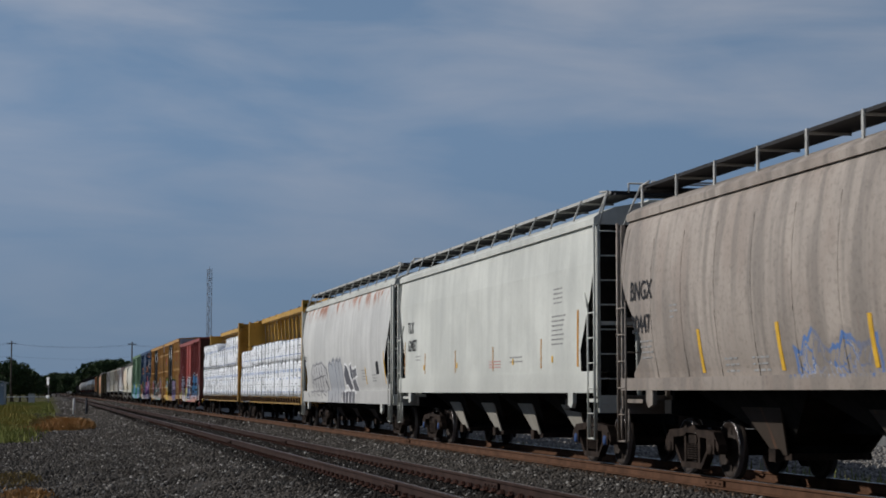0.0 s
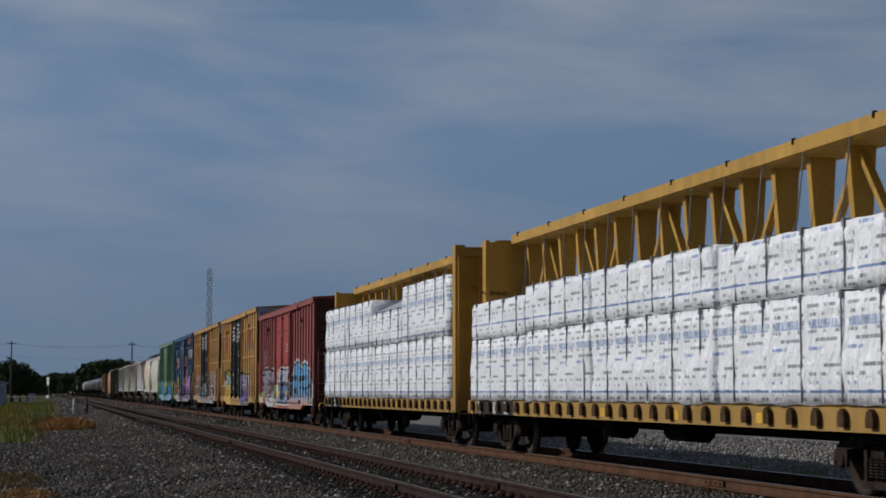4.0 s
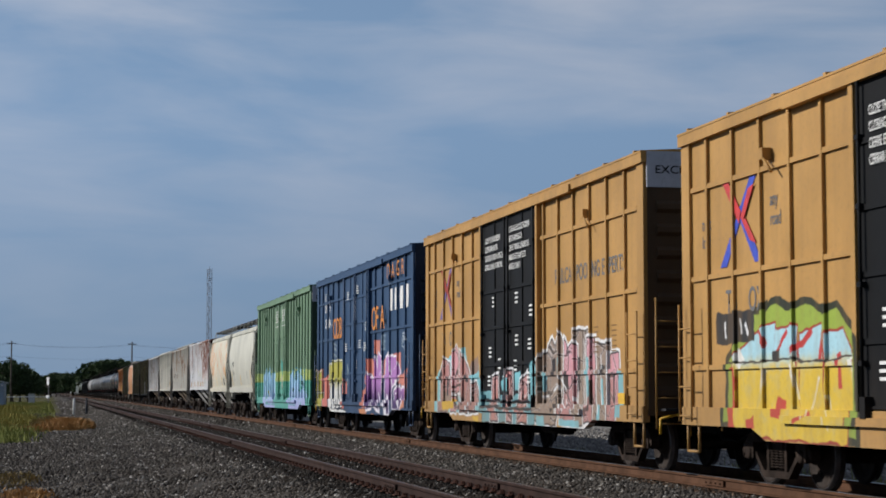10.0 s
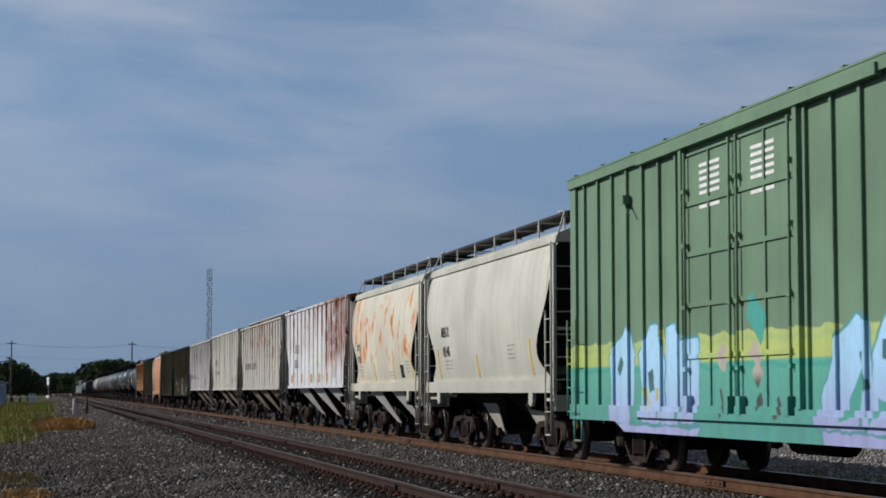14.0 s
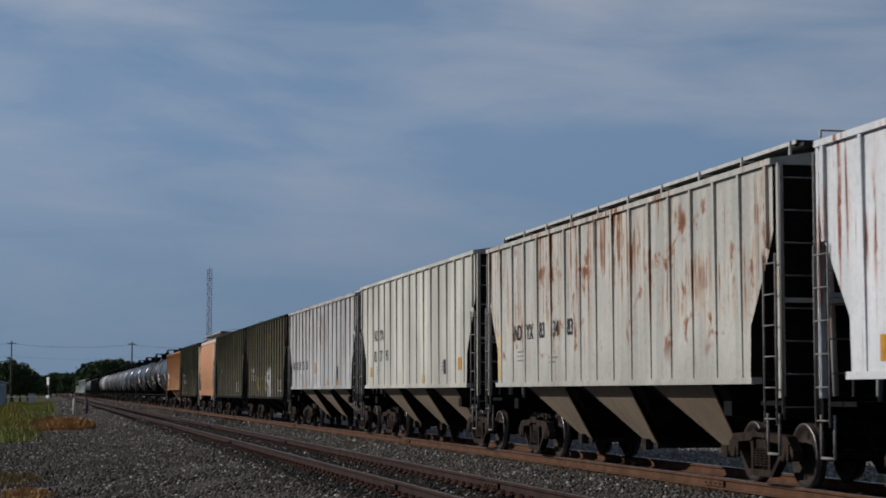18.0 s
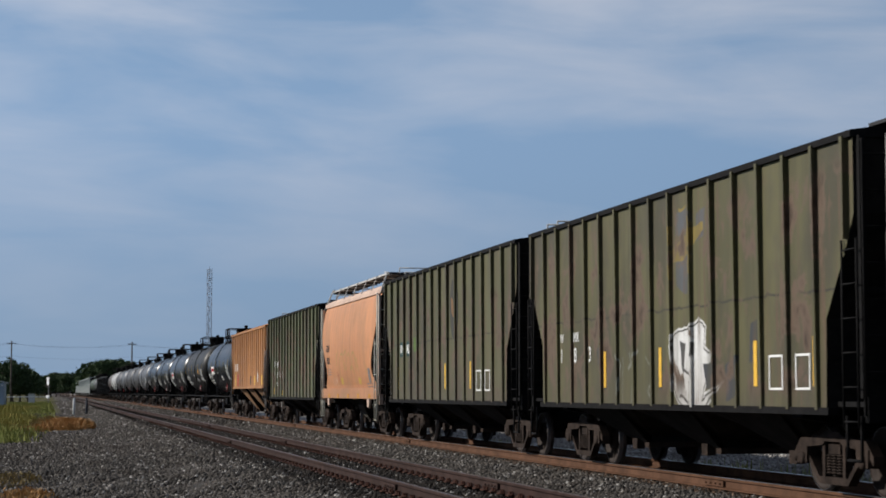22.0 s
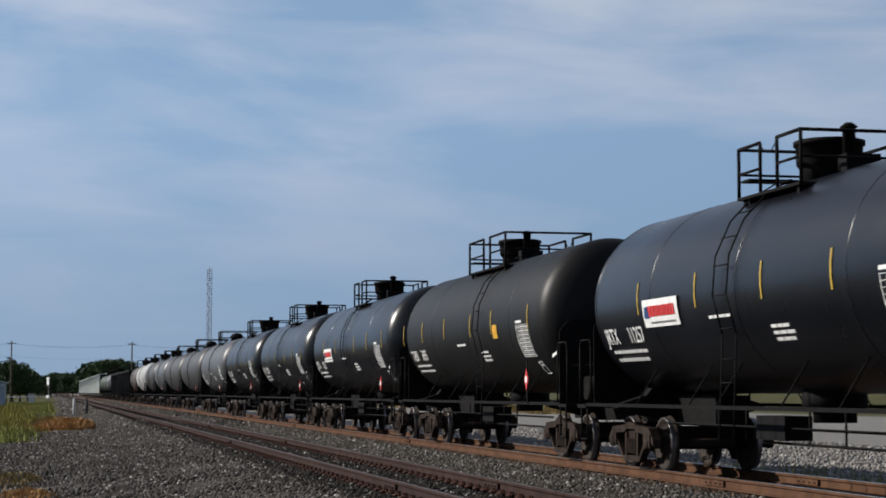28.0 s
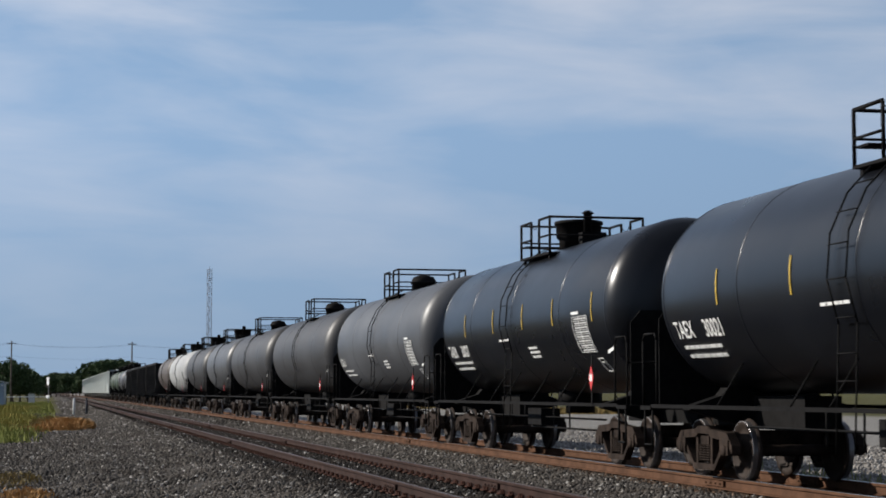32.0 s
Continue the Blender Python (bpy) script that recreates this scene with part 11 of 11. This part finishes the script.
def dress_tank(car, h, mark_no, *, sign=False, yellow=False, ink=WHITE_INK, amber=True, panel=2.7, strips=()):
    if mark_no:
        a, b = mark_no
        tank_letters(a, 0.38, ink, car, h - 1.45, 2.07)
        tank_letters(b, 0.38, ink, car, h - 2.65, 2.07)
        stencil_rows(car, h - 1.5, 1.92, 2, 1.5, ink, 0.13, 0.045, 0.04)
    stencil_rows(car, -1.0, 2.12, 3, 0.6, ink, 0.085, 0.04, 0.03)
    stencil_rows(car, 1.1, 2.32, 1, 0.7, ink, 0.13, 0.04, 0.03)
    # framed table of small print near the leading end
    p0, p1 = -h + panel - 0.50, -h + panel + 0.42
    rows = [(p0, p1, 1.98 + 0.078 * k, 1.988 + 0.078 * k) for k in range(9)] + [(p0, p0 + 0.014, 1.98, 2.61), (p1 - 0.014, p1, 1.98, 2.61), (p0 + 0.5, p0 + 0.51, 1.98, 2.61)]
    rr = random.Random(int(panel * 10))
    for k in range(8):
        q = p0 + 0.06
        while q < p1 - 0.14:
            s = rr.uniform(0.06, 0.15)
            rows.append((q, q + s, 2.010 + 0.078 * k, 2.034 + 0.078 * k))
            q += s + 0.04
    curved_patch("stencilled_table", car, ink, *rows)
    curved_patch("stencilled_notice", car, ink, (p1 - 0.45, p1, 2.65, 2.70))
    curved_patch("stencilled_frame", car, ink, (p0 - 0.1, p0 + 0.2, 1.86, 1.872), (p0 - 0.1, p0 + 0.2, 1.64, 1.652), (p0 - 0.1, p0 - 0.085, 1.64, 1.872), (p0 + 0.185, p0 + 0.2, 1.64, 1.872), (p0 - 0.03, p0 + 0.12, 1.79, 1.81))
    if amber:
        for y in strips or (-h + 1.9, -h + 4.4, -h + 6.6, h - 6.0, h - 3.4):
            curved_patch("reflector_strip", car, T_AMBER, (y - 0.02, y + 0.02, 2.50, 3.00))
    if sign:
        curved_patch("sign_board", car, WHITE_INK, (h - 5.28, h - 3.68, 2.29, 2.71), lift=0.03)
        widths, q, bars = (0.09, 0.10, 0.09, 0.09, 0.10, 0.09, 0.11, 0.11, 0.12), h - 5.15, []
        for wd in widths:
            bars.append((q, q + wd, 2.45, 2.61))
            q += wd + 0.035
        curved_patch("sign_bars", car, RED_INK, *bars, lift=0.042)
        curved_patch("sign_emblem", car, BLUE_CAP, (h - 3.99, h - 3.77, 2.43, 2.53), (h - 3.93, h - 3.79, 2.53, 2.60), lift=0.042)
        curved_patch("sign_small_print", car, GREY_INK, (h - 5.13, h - 4.03, 2.35, 2.37), lift=0.042)
    if yellow:
        curved_patch("yellow_notice", car, YELLOW_INK, (-h + 5.2, -h + 5.58, 2.40, 2.68))
        curved_patch("notice_print", car, ORANGE_INK, *[(-h + 5.24, -h + 5.54, 2.44 + 0.05 * k, 2.455 + 0.05 * k) for k in range(5)], lift=0.016)


TANKS = [
    ("glossy black tank car with a white sign board", 365.8, 380.9, T_GLOSS, dict(dome="tall", cap="plain"), dict(mark_no=("JRTX", "11257"), sign=True)),
    ("dull black tank car with amber strips and a yellow notice", 381.6, 397.6, T_DULL, dict(dome="tall", cage=(-1.5, 1.9), climb=-1.15, near=1.2, placard=2.7), dict(mark_no=("TAEX", "3095"), yellow=True, panel=3.2, strips=(-5.3, -2.3, -0.35, 2.35, 4.9, 7.3))),
    ("glossy black tank car with a white sign board", 398.3, 414.6, T_GLOSS, dict(dome="tall", cage=(-0.75, 1.5)), dict(mark_no=("JRTX", "11212"), sign=True)),
    ("glossy black tank car with white stencils", 415.0, 430.8, T_GLOSS, dict(dome="tall"), dict(mark_no=("TAEX", "30021"))),
    ("glossy black tank car with white stencils", 431.5, 446.5, T_GLOSS, dict(dome="tall"), dict(mark_no=("TAEX", "30027"))),
    ("weathered grey tank car with a band at its middle", 447.1, 462.6, T_GREY, dict(dome="low"), dict(mark_no=("UTLX", ""), amber=False)),
    ("sooty grey tank car with faint lettering", 463.3, 479.8, T_DGREY, dict(dome="low"), dict(mark_no=None, amber=False)),
    ("sooty grey tank car without lettering", 480.5, 497.4, T_DGREY, dict(dome="low"), dict(mark_no=None, amber=False)),
    ("weathered grey tank car with plain shell", 498.0, 512.0, T_GREY, dict(dome="tall"), dict(mark_no=None, amber=False)),
    ("sooty grey tank car without lettering", 512.7, 527.6, T_DGREY, dict(dome="tall"), dict(mark_no=None, amber=False)),
    ("white tank car with grey stains", 528.2, 545.6, T_WHITE, dict(dome="tall"), dict(mark_no=None, amber=False, ink=BLACK_INK)),
    ("brown-black tank car with sooty shell", 546.2, 560.0, T_BROWN, dict(dome="tall"), dict(mark_no=None, amber=False)),
]
for label, fr, re, skin, kw, dress in TANKS:
    c, h = tank_car(label, fr, re, skin, **kw)
    if dress["mark_no"] or dress.get("ink"):
        dress_tank(c, h, **dress)


def gondola(label, front, rear, skin, zt=3.6):
    car, h = new_car("coal_gondola", label, "gondola", front, rear)
    sh = Shape()
    for s in (-1, 1):
        part("side_wall", Shape().box(s * 1.44, s * 1.52, -h + 0.2, h - 0.2, 1.05, zt), skin, car)
        part("end_wall", Shape().box(-1.44, 1.44, s * (h - 0.28), s * (h - 0.2), 1.05, zt), skin, car)
        part("top_chord", Shape().box(s * 1.43, s * 1.58, -h + 0.18, h - 0.18, zt - 0.1, zt + 0.06), skin, car)
        for i in range(13):
            y = -h + 0.4 + (2 * h - 0.8) * i / 12
            part("side_post", Shape().box(s * 1.52, s * 1.60, y - 0.06, y + 0.06, 1.05, zt - 0.1), skin, car)
        ladder(car, -1.63, s * (h - 0.4), 0.6, zt - 0.1, "y", BLACK)
    part("floor", Shape().box(-1.44, 1.44, -h + 0.28, h - 0.28, 1.0, 1.1), skin, car)
    part("centre_sill", Shape().box(-0.3, 0.3, -h, h, 0.7, 1.0), BLACK, car)
    couplers(car, h)
    trucks(car, (-h + 2.0, h - 2.0))


for fr, re in ((560.8, 576.0), (577.0, 592.2), (593.2, 608.4), (609.4, 620.6)):
    gondola("soot-black steel coal gondola with upright side posts", fr, re, plain("soot_black_gondola_paint", (0.016, 0.016, 0.017), 0.75), 3.75)
for label, fr, re, skin in (("sooty grey tank car without lettering", 621.4, 635.0, T_DGREY), ("sooty grey tank car without lettering", 635.8, 649.2, T_GREY), ("dark green tank car with plain shell", 650.0, 666.0, T_GREEN), ("dark green tank car with plain shell", 667.0, 683.0, T_GREEN)):
    tank_car(label, fr, re, skin, marker=False)
P_MINT = paint("pale_grey_hopper_paint", (0.40, 0.43, 0.41), 0.02, 0.2, 0.2, 0.55, seed=30)
for i in range(12):
    fr = 684.0 + 18.1 * i
    hopper("pale grey-green ribbed covered hopper", fr, fr + 17.3, P_MINT, style="rib", ribs=10, bays=3, walk_style="none", zt=4.5, zb=1.2)

# ---- movement ----
# distance that the train has run, every two seconds
RUN = [0.0, 24.52, 49.11, 73.54, 97.63, 121.79, 146.42, 171.34, 196.36, 221.62, 247.26, 272.91, 298.18, 323.70, 350.06, 376.80, 403.43]


def run_at(t):
    i = min(int(t / 2), len(RUN) - 2)
    return RUN[i] + (RUN[i + 1] - RUN[i]) * (t / 2 - i)


def motions():
    for car, y0 in TRAIN:
        walk(car, [(2.0 * i, pose(TRAIN_X, y0 - d, 0)) for i, d in enumerate(RUN)])
    # wheelsets roll without slipping; those at the same place in their truck share one set of keys
    shared = {}
    for ob in list(scene.objects):
        if ob.name.split(".")[0] != "wheelset":
            continue
        key = round(ob.location.y, 2)
        if key not in shared:
            times = [k / FPS for k in range(int(32.0 * FPS) + 1)]
            walk(ob, [(t, pose(0, key, 0.43, math.degrees(run_at(t) / 0.43))) for t in times])
            shared[key] = ob.animation_data
        else:
            ob.rotation_mode = "QUATERNION"
            keys = ob.animation_data_create()
            keys.action = shared[key].action
            keys.action_slot = shared[key].action_slot


motions()
